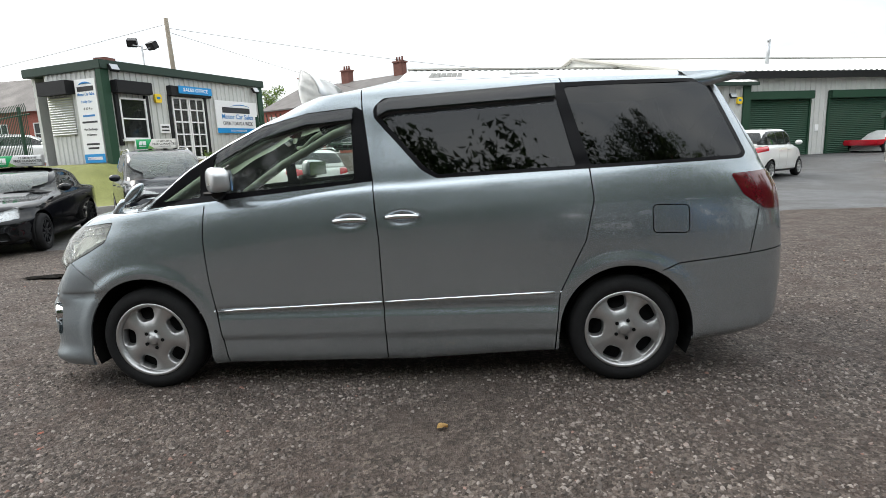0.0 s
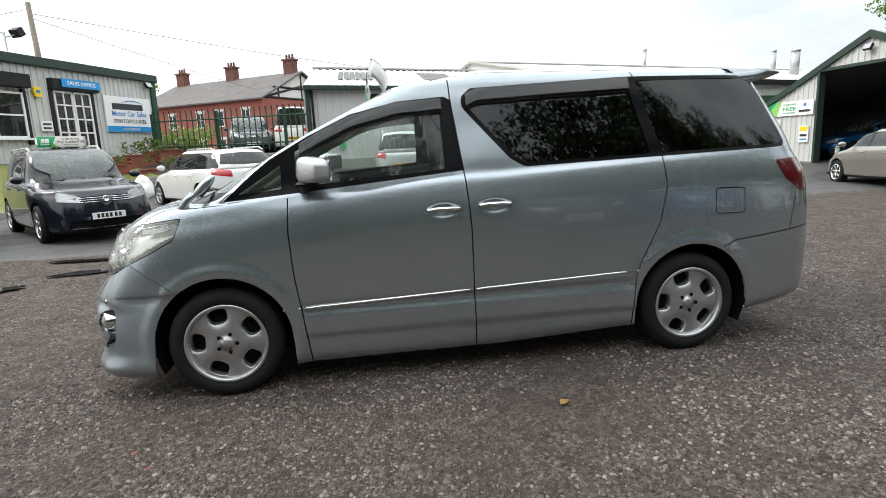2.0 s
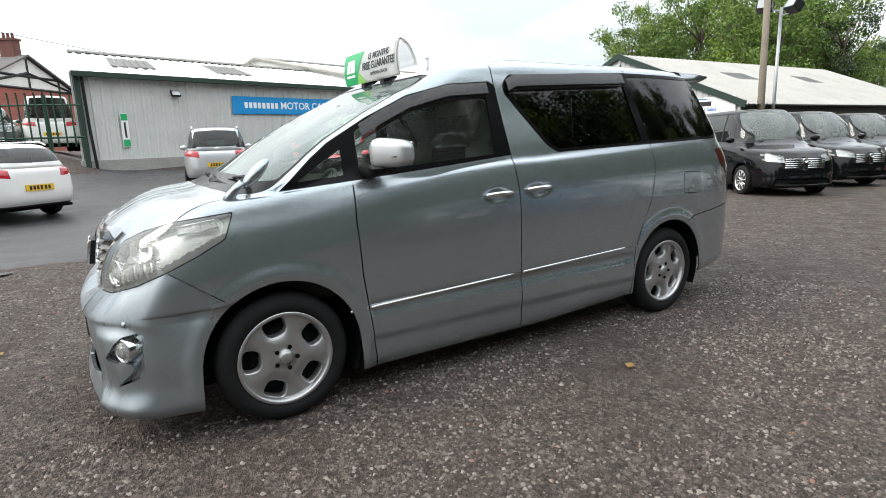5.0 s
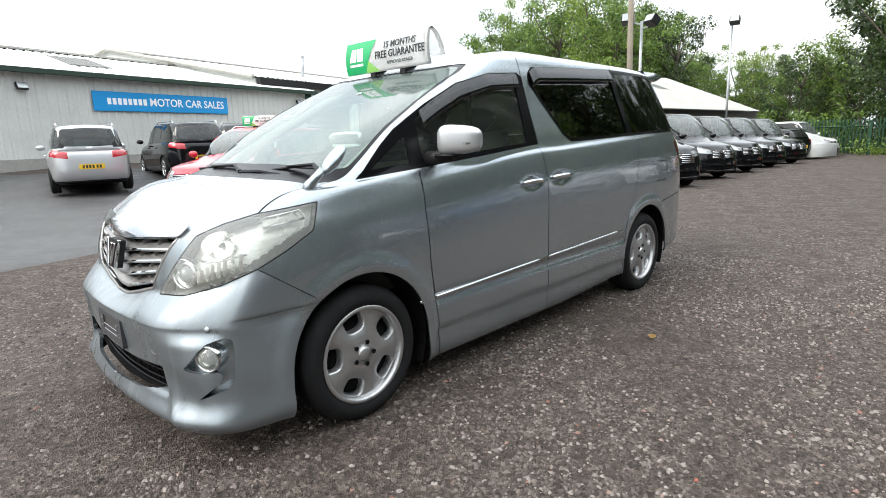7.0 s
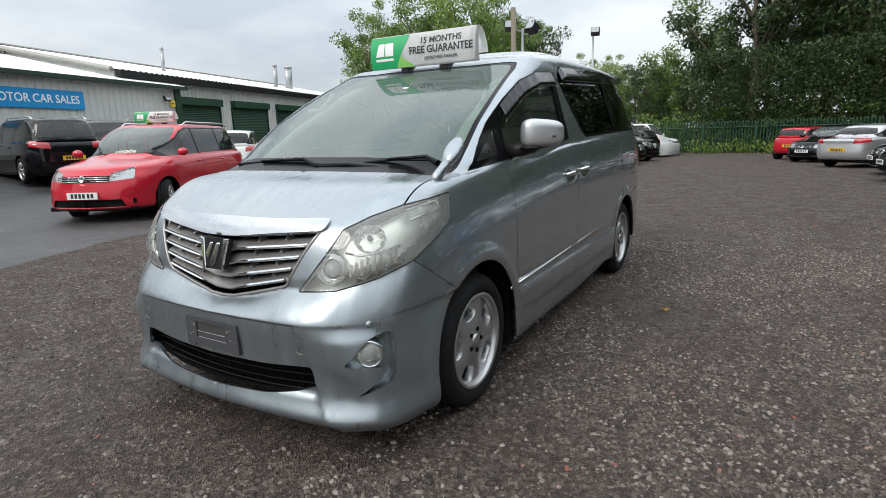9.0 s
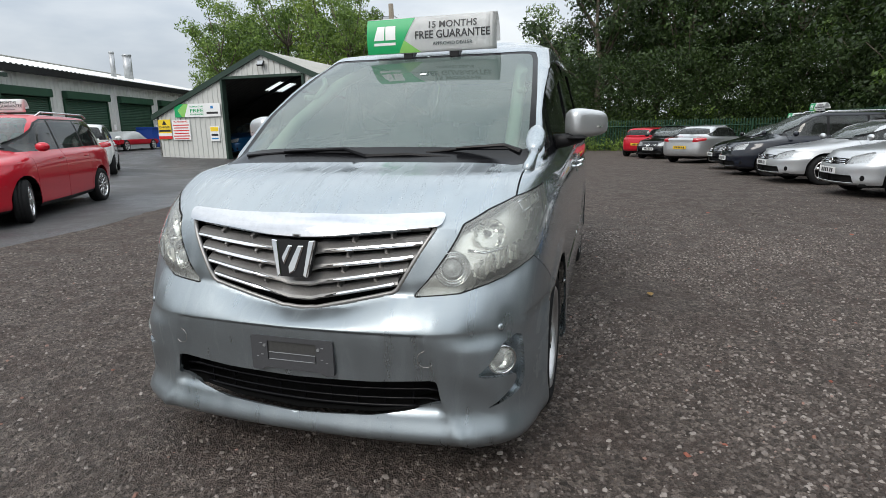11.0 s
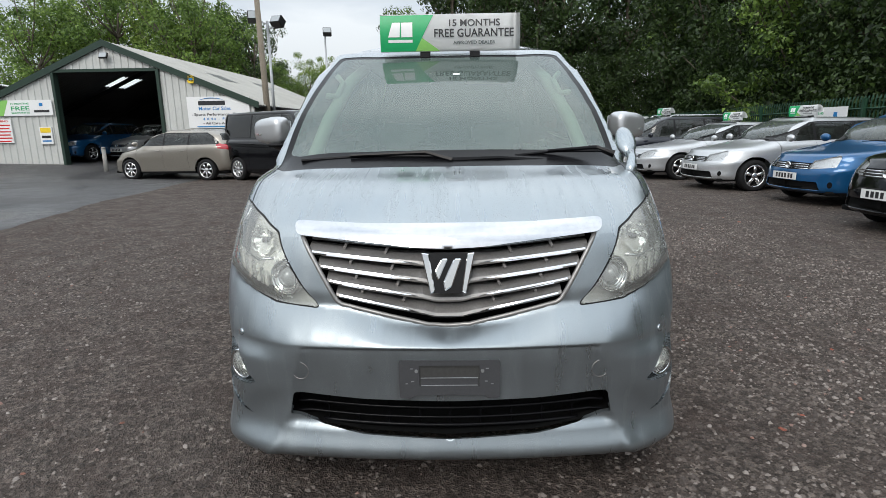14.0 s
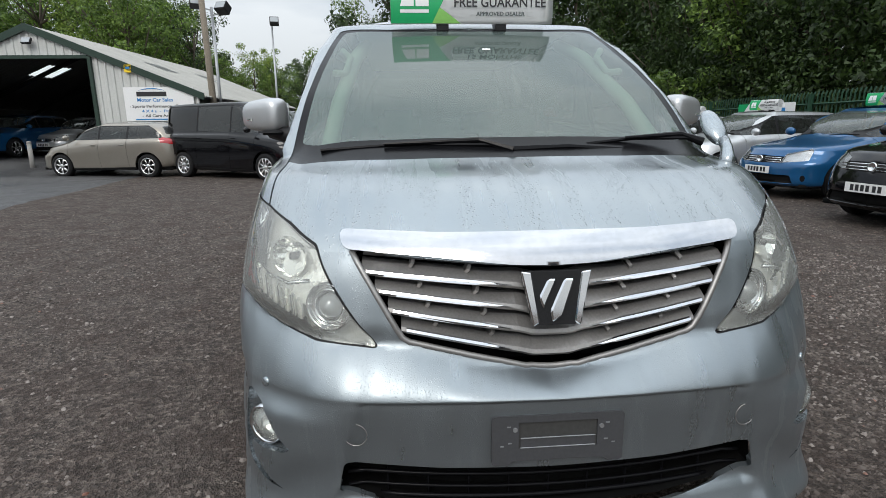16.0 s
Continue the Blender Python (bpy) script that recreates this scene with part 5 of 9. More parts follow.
def build_visors(van, F, m):
    """Smoked wind deflectors over the side windows, standing off the glass."""
    for key, line, drop, name in (("door_frame", [(-0.97, 1.470), (-0.85, 1.535), (-0.668, 1.618), (-0.40, 1.685), (-0.12, 1.705)], 0.085, "wind_deflector"),
                                  ("rear_frame", [(0.03, 1.725), (0.10, 1.758), (0.60, 1.780), (1.085, 1.800)], 0.095, "wind_deflector")):
        s = 1 if m else -1
        bm = bmesh.new()
        rows = []
        pts = []
        for a, b in zip(line, line[1:]):
            for i in range(8):
                t = i / 8
                pts.append((a[0] + (b[0] - a[0]) * t, a[1] + (b[1] - a[1]) * t))
        pts.append(line[-1])
        for px, pz in pts:
            rows.append([bm.verts.new((px, s * (side_y(px, pz - d) + off), pz - d)) for d, off in ((0, 0.004), (drop * 0.35, 0.016), (drop * 0.7, 0.022), (drop, 0.024), (drop + 0.002, 0.019))])
        for A, B in zip(rows, rows[1:]):
            for i in range(4):
                bm.faces.new((A[i], B[i], B[i + 1], A[i + 1]) if m else (A[i], A[i + 1], B[i + 1], B[i]))
        part(name, bm, "visor", van, "smoked plastic wind deflector", smooth=True)


def nose_x(y, z):
    """Where the front skin stands for a height and a half breadth."""
    best = None
    for a, b in zip(VAN_LEVELS, VAN_LEVELS[1:]):
        if a["zf"] <= z <= b["zf"]:
            t = (z - a["zf"]) / (b["zf"] - a["zf"])
            xf, w, n = (a[k] + (b[k] - a[k]) * t for k in ("xf", "w", "nf"))
            u = min(0.999, abs(y) / w)
            c = (1 - u**n) ** (1 / n)
            best = 0.2 - (0.2 - xf) * c + (a["bow"] + (b["bow"] - a["bow"]) * t) * (u * c) ** 2
            break
    return -2.3 if best is None else best


def slat_z(k, y):
    """Height of a grille slat's front edge: it falls to the badge and runs level behind it."""
    span = 0.490 - 0.033 * k
    inner, outer = 0.866 - 0.0565 * k, 0.901 - 0.048 * k
    f = (abs(y) - 0.10) / (span - 0.10)
    return inner + (outer - inner) * f if f > 0 else inner - 0.012 * ease((0.10 - abs(y)) / 0.06)


def build_grille(van):
    back = bmesh.new()
    cols = [-0.50 + 0.05 * i for i in range(21)]
    rows = []
    for z in (0.645, 0.75, 0.85, 0.955):
        rows.append([back.verts.new((nose_x(y, max(z, 0.63)) + 0.085, y, z)) for y in cols])
    for A, B in zip(rows, rows[1:]):
        for i in range(len(A) - 1):
            back.faces.new((A[i], A[i + 1], B[i + 1], B[i]))
    part("grille_backing", back, "dark_trim", van)
    for k in range(4):
        span = 0.490 - 0.033 * k
        g = bmesh.new()
        lines = []
        for i in range(49):
            y = span * (-1 + i / 24)
            zc = slat_z(k, y)
            x = nose_x(y, zc) + 0.004
            wave = 0.008 * ease((0.17 - abs(y)) / 0.10)
            lines.append([g.verts.new(p) for p in ((x, y, zc), (x + 0.004, y, zc + 0.010), (x + 0.034, y, zc + 0.027 + wave), (x + 0.060, y, zc + 0.030 + wave), (x + 0.060, y, zc - 0.004), (x + 0.006, y, zc - 0.007))])
        for A, B in zip(lines, lines[1:]):
            for i in range(6):
                g.faces.new((A[i], B[i], B[(i + 1) % 6], A[(i + 1) % 6]))
        g.faces.new(lines[0])
        g.faces.new(lines[-1][::-1])
        bmesh.ops.recalc_face_normals(g, faces=g.faces[:])
        slat = part("grille_slat", g, "grille_grey", van)
        for s in (-1, 1):
            ch = bmesh.new()
            rows = []
            for i in range(17):
                f = i / 16
                y = s * (0.105 + (span - 0.118) * f)
                zc = slat_z(k, y) + 0.004
                x = nose_x(y, zc)
                h = 0.0062 * min(1, f * 3.5 + 0.06)
                rows.append([ch.verts.new(p) for p in ((x - 0.002, y, zc + h), (x - 0.006, y, zc), (x - 0.002, y, zc - h), (x + 0.012, y, zc - h), (x + 0.012, y, zc + h))])
            for A, B in zip(rows, rows[1:]):
                for i in range(5):
                    ch.faces.new((A[i], B[i], B[(i + 1) % 5], A[(i + 1) % 5]))
            ch.faces.new(rows[0])
            ch.faces.new(rows[-1])
            bmesh.ops.recalc_face_normals(ch, faces=ch.faces[:])
            part("chrome_blade", ch, "chrome", slat)
            for yy in (0.23, 0.375):
                y = s * (yy - 0.020 * k)
                fin = bmesh.new()
                zc = slat_z(k, y)
                x = nose_x(y, zc)
                slab(fin, [(0.026, 0.020), (0.062, 0.026), (0.062, 0.064), (0.046, 0.062), (0.012, 0.034)], 0.009, Matrix.Translation((x, y - 0.0045, zc)) @ Matrix.Rotation(s * 0.45, 4, "X"))
                part("fin", fin, "grille_grey", slat)
    # thin frame round the foot of the grille
    half = [(0.516, 0.953), (0.450, 0.842), (0.390, 0.738), (0.372, 0.726), (0.29, 0.706), (0.18, 0.680), (0.07, 0.656), (0.0, 0.651)]
    line = [(-y, z) for y, z in half] + half[-2::-1]
    fine = [Vector(a).lerp(Vector(b), i / 4) for a, b in zip(line, line[1:]) for i in range(4)] + [Vector(line[-1])]
    rim = bmesh.new()
    tube(rim, [(front_x(p.x, p.y) + 0.004, p.x, p.y) for p in fine], 0.0085, 8)
    part("grille_surround", rim, "grille_grey", van, "thin grey frame under the grille", smooth=True)
    # badge: a tapering dark shield between two chrome cheeks, with two slanted chrome strokes
    at = lambda out: Matrix.Translation((-2.256 - out, 0.0, 0.846)) @ Matrix.Rotation(radians(-90), 4, "Z") @ Matrix.Rotation(radians(-10), 4, "X")
    em = bmesh.new()
    slab(em, rounded([(-0.086, 0.068), (0.086, 0.068), (0.058, -0.068), (-0.058, -0.068)], 0.012), 0.03, at(0))
    badge = part("badge", em, "black_plastic", van, "dark grille badge with chrome cheeks and strokes")
    for s in (-1, 1):
        d = bmesh.new()
        slab(d, [(s * 0.090, 0.070), (s * 0.064, 0.066), (s * 0.045, -0.060), (s * 0.060, -0.070)], 0.014, at(0.006))
        bmesh.ops.bevel(d, geom=d.edges[:], offset=0.003, segments=1, affect="EDGES")
        part("badge_cheek", d, "chrome", badge)
    for pts in ([(-0.046, 0.004), (-0.022, 0.050), (0.000, 0.050), (-0.034, -0.026)],
                [(0.000, 0.008), (0.020, 0.050), (0.046, 0.050), (0.014, -0.044), (-0.012, -0.060), (-0.017, -0.030)]):
        d = bmesh.new()
        slab(d, pts, 0.010, at(0.008))
        bmesh.ops.bevel(d, geom=d.edges[:], offset=0.0045, segments=1, affect="EDGES")
        part("badge_stroke", d, "chrome", badge)


def build_intake(van):
    bk = bmesh.new()
    rows = []
    for z in (0.235, 0.44):
        rows.append([bk.verts.new((front_x(y, 0.36) + 0.13, y, z)) for y in [-0.62 + 0.062 * i for i in range(21)]])
    for i in range(20):
        bk.faces.new((rows[0][i], rows[0][i + 1], rows[1][i + 1], rows[1][i]))
    part("intake_backing", bk, "dark_trim", van)
    half = [(-0.556, 0.430), (-0.574, 0.334), (-0.45, 0.298), (-0.30, 0.274), (0.0, 0.260)]
    roof = [(0.0, 0.404), (-0.30, 0.411)]
    loop = half + [(-y, z) for y, z in half[-2::-1]] + [(-y, z) for y, z in roof[::-1]] + roof[1:]
    duct = bmesh.new()
    ring = [[duct.verts.new((front_x(y, 0.40) + d, y, z)) for y, z in loop] for d in (0.024, 0.132)]
    for i in range(len(loop)):
        k = (i + 1) % len(loop)
        duct.faces.new((ring[0][i], ring[0][k], ring[1][k], ring[1][i]))
    part("intake_duct", duct, "dark_trim", van)
    for z, span, r in ((0.372, 0.545, 0.006), (0.335, 0.545, 0.005), (0.305, 0.46, 0.007)):
        g = bmesh.new()
        tube(g, [(front_x(min(0.54, abs(y)), 0.45) + 0.050, y, z - 0.022 * (1 - (y / 0.55) ** 2)) for y in [span * (-1 + 2 * i / 24) for i in range(25)]], r, 6)
        part("intake_slat", g, "black_trim", van, smooth=True)
    for i in range(9):
        y = -0.44 + 0.11 * i
        g = bmesh.new()
        rod(g, (front_x(y, 0.45) + 0.065, y, 0.275), (front_x(y, 0.45) + 0.065, y, 0.405), 0.004, seg=6)
        part("intake_bar", g, "black_trim", van)


def build_plate_holder(van):
    x = front_x(0.0, 0.50) - 0.010
    bm = bmesh.new()
    pts = rounded([(-0.171, 0.420), (-0.130, 0.418), (-0.118, 0.430), (0.118, 0.430), (0.130, 0.418), (0.171, 0.420), (0.171, 0.557), (-0.171, 0.557)], 0.010)
    for poly in ([p for p in pts if p[0] <= -0.10] + [(-0.102, 0.557), (-0.102, 0.430)], [(0.102, 0.430)] + [p for p in pts if p[0] >= 0.10] + [(0.102, 0.557)],
                 [(-0.102, 0.538), (0.102, 0.538), (0.102, 0.557), (-0.102, 0.557)], [(-0.102, 0.430), (0.102, 0.430), (0.102, 0.464), (-0.102, 0.464)]):
        c = Vector((sum(p[0] for p in poly) / len(poly), sum(p[1] for p in poly) / len(poly)))
        poly = sorted(poly, key=lambda p: math.atan2(p[1] - c.y, p[0] - c.x))
        slab(bm, poly, 0.016, Matrix.Translation((x, 0, 0)) @ Matrix.Rotation(radians(-90), 4, "Z"))
    h = part("plate_holder", bm, "holder_grey", van, "empty dark grey number plate holder")
    bm = bmesh.new()
    box(bm, x + 0.0055, x + 0.009, -0.104, 0.104, 0.462, 0.540)
    part("recess", bm, "lamp_shade", h)
    bm = bmesh.new()
    box(bm, x + 0.002, x + 0.007, -0.098, 0.098, 0.466, 0.494, bevel=0.002)
    ledge = part("ledge", bm, "holder_grey", h)
    for z in (0.4665, 0.4935):
        bm = bmesh.new()
        rod(bm, (x + 0.001, -0.097, z), (x + 0.001, 0.097, z), 0.0016, seg=6)
        part("ledge_edge", bm, "galv", ledge)
    for yy, z, w_, h_ in ((-0.128, 0.528, 0.010, 0.003), (0.128, 0.528, 0.010, 0.003), (-0.125, 0.482, 0.010, 0.003), (0.125, 0.482, 0.010, 0.003), (0.145, 0.474, 0.009, 0.003), (-0.145, 0.472, 0.009, 0.003)):
        bm = bmesh.new()
        box(bm, x - 0.0012, x + 0.004, yy - w_ / 2, yy + w_ / 2, z - h_ / 2, z + h_ / 2)
        part("slot", bm, "galv", h)
    for s in (-1, 1):
        bm = bmesh.new()
        rod(bm, (x - 0.004, s * 0.112, 0.520), (x + 0.001, s * 0.112, 0.520), 0.006, seg=10)
        part("screw", bm, "galv", h)


def build_cabin(van):
    """Dashboard, wheel and seats that show through the glass."""
    bm = bmesh.new()
    slab(bm, [(-1.50, 1.10), (-1.30, 1.135), (-0.98, 1.12), (-0.86, 1.05), (-0.84, 0.85), (-0.95, 0.55), (-1.5, 0.55)], 1.46, Matrix.Translation((0, -0.73, 0)))
    bmesh.ops.bevel(bm, geom=bm.edges[:], offset=0.02, segments=2, affect="EDGES")
    part("dashboard", bm, "dash", van, "dark dashboard")
    bm = bmesh.new()
    q = Matrix.Translation((-0.78, 0.37, 1.02)) @ Matrix.Rotation(radians(-62), 4, "Y")
    tube(bm, [q @ Vector((0.185 * math.cos(a), 0.185 * math.sin(a), 0)) for a in [2 * math.pi * i / 28 for i in range(28)]], 0.016, 8, True)
    for a in (0, 2.1, 4.2):
        rod(bm, q @ Vector((0, 0, -0.02)), q @ Vector((0.18 * math.cos(a), 0.18 * math.sin(a), 0)), 0.014)
    rod(bm, q @ Vector((0, 0, 0)), q @ Vector((0, 0, -0.25)), 0.04)
    part("steering_wheel", bm, "dash", van, smooth=True)
    for sx, rows in ((-0.30, (-0.38, 0.38)), (0.75, (-0.38, 0.38)), (1.60, (-0.36, 0.36))):
        for sy in rows:
            bm = bmesh.new()
            box(bm, -0.26, 0.28, -0.25, 0.25, 0.42, 0.58, bevel=0.05)
            box(bm, 0.16, 0.32, -0.24, 0.24, 0.52, 1.16, m=Matrix.Rotation(0.10, 4, "Y"), bevel=0.05)
            box(bm, 0.26, 0.36, -0.13, 0.13, 1.18, 1.38, m=Matrix.Rotation(0.06, 4, "Y"), bevel=0.04)
            bmesh.ops.transform(bm, matrix=Matrix.Translation((sx, sy, 0)), verts=bm.verts[:])
            part("seat", bm, "seat", van, smooth=True)
    for s in (-1, 1):
        bm = bmesh.new()
        tube(bm, [(-1.42, s * 0.66, 1.13), (-1.06, s * 0.635, 1.36), (-0.58, s * 0.585, 1.60), (-0.25, s * 0.55, 1.70)], 0.035, 8)
        part("pillar_trim", bm, "cream", van, "cream pillar trim", smooth=True)
        bm = bmesh.new()
        tube(bm, [(-0.92, s * 0.66, 1.50), (-0.86, s * 0.62, 1.50), (-0.76, s * 0.60, 1.58), (-0.70, s * 0.64, 1.62)], 0.016, 8)
        part("grab_handle", bm, "cream", van, smooth=True)
        bm = bmesh.new()
        box(bm, -1.0, 2.1, s * 0.80, s * 0.83, 0.82, 1.14)
        part("door_card", bm, "cream", van)
    bm = bmesh.new()
    box(bm, -0.35, 2.0, -0.60, 0.60, 1.765, 1.785)
    part("headlining", bm, "cream", van)
    bm = bmesh.new()
    box(bm, -0.015, 0.015, -0.11, 0.11, -0.035, 0.035, m=Matrix.Translation((-0.72, 0, 1.60)) @ Matrix.Rotation(0.25, 4, "Y"), bevel=0.01)
    part("rear_view_mirror", bm, "black_plastic", van)
    st = bmesh.new()
    box(st, -0.010, 0.010, -0.019, 0.019, -0.0008, 0.0008, m=Matrix.Translation((-0.786, -0.048, 1.6165)) @ Matrix.Rotation(radians(-27), 4, "Y"))
    part("windscreen_sticker", st, "sign_white", van, "small white sticker at the top of the windscreen")
    for piv, elbow, tip, tail in (((-1.595, -0.02, 1.182), (-1.565, 0.10, 1.216), (-1.550, 0.66, 1.186), (-1.580, -0.42, 1.176)), ((-1.560, -0.735, 1.197), (-1.540, -0.66, 1.226), (-1.565, -0.30, 1.196), None)):
        bm = bmesh.new()
        tube(bm, [piv, elbow, Vector(elbow).lerp(Vector(tip), 0.6) + Vector((0, 0, 0.008))], [0.016, 0.011, 0.006], 8)
        tube(bm, [Vector(piv).lerp(Vector(elbow), 0.5), Vector(elbow).lerp(Vector(tip), 0.5) + Vector((0.012, 0, 0.002)), Vector(tip) + Vector((0.012, 0, 0))], 0.007, 6)
        if tail:
            tube(bm, [piv, Vector(piv).lerp(Vector(tail), 0.5) + Vector((0, 0, 0.010)), tail], [0.014, 0.010, 0.008], 6)
        part("wiper", bm, "black_trim", van)


build_van()

# ---- other vehicles: one body plan, many sizes ----
PLATE_BARS = {}


def number_plate(owner, m, yellow=False):
    """A plate whose writing is plain bars."""
    bm = bmesh.new()
    box(bm, -0.26, 0.26, -0.006, 0.006, -0.056, 0.056)
    p = part("number_plate", bm, "plate_yellow" if yellow else "plate_white", owner)
    p.matrix_local = m
    for i, x in enumerate((-0.17, -0.105, -0.04, 0.025, 0.105, 0.17)):
        b = bmesh.new()
        box(b, x - 0.021, x + 0.021, -0.0085, -0.0055, -0.036, 0.036)
        part("plate_bar", b, "ink", p)
    return p


SIGN_SPOTS = []


def car_levels(S):
    """Level curves of a car from a few lengths. S: L length, W width, H height, hood (nose height), cowl (x from nose), top (x from nose of roof start),
    tail (x from rear of roof end), deck (height at the rear below the glass), belt height."""
    L2, w, H = S["L"] / 2, S["W"] / 2, S["H"]
    f, r = -L2, L2
    belt, nose, deck = S["belt"], S["nose"], S["deck"]
    cowl, top, tail, bk = f + S["cowl"], f + S["top"], r - S["tail"], r - S.get("boot", 0.08)
    b = S.get("bow", 0.22)
    n = S.get("n", 6.0)
    return [
        level(f + 0.14, r - 0.12, w * 0.92, n, n, 0.20, 0.20, 0.26, b * 0.6),
        level(f + 0.02, r - 0.03, w * 0.97, n, n, 0.27, 0.26, 0.36, b * 0.7),
        level(f + 0.00, r, w * 0.985, n, n, 0.42, 0.42, 0.50, b),
        level(f + 0.02, r - 0.01, w, n, n, 0.56, 0.60, 0.64, b),
        level(f + 0.06, r - 0.03, w, n, n, nose - 0.10, belt - 0.22, deck - 0.16, b * 1.3),
        level(f + 0.14, r - 0.06, w * 0.985, n, n, nose, belt - 0.09, deck - 0.03, b * 1.4),
        level(f + 0.30, r - 0.10 - S.get("boot", 0.08) * 0.5, w * 0.955, n, n, nose + (S["cowlz"] - nose) * 0.35, belt - 0.02, deck + 0.01, b),
        level(cowl, bk - 0.04, w * 0.90, n, n, S["cowlz"], belt + 0.05, deck + 0.05, b),
        level((cowl + top) / 2 - 0.03, (bk + tail) / 2, w * 0.82, n, n, (S["cowlz"] + H) / 2 + 0.04, (belt + H) / 2, (deck + H) / 2 + 0.03, 0.12),
        level(top, tail + 0.03, w * 0.73, n, n, H - 0.075, H - 0.085, H - 0.10, 0.1),
        level(top + 0.14, tail - 0.05, w * 0.62, 5, 5, H - 0.03, H - 0.025, H - 0.05, 0.06),
        level(top + 0.40, tail - 0.25, w * 0.30, 4, 4, H - 0.005, H - 0.003, H - 0.02),
        level(top + 0.6, tail - 0.4, 0.0005, 4, 4, H, H, H - 0.01),
    ]


CAR_MESHES = {}


def fair_across(bm):
    """Lays a windscreen or rear window on one smooth sheet, even in y."""
    p = np.array([v.co for v in bm.verts])
    y2, z = p[:, 1] ** 2, p[:, 2] - p[:, 2].mean()
    a = np.stack([np.ones_like(z), y2, z, z * z, y2 * z, y2 * y2], 1)
    x = a @ np.linalg.lstsq(a, p[:, 0], rcond=None)[0]
    for v, q in zip(bm.verts, x):
        v.co.x = q
    bm.normal_update()
    return bm


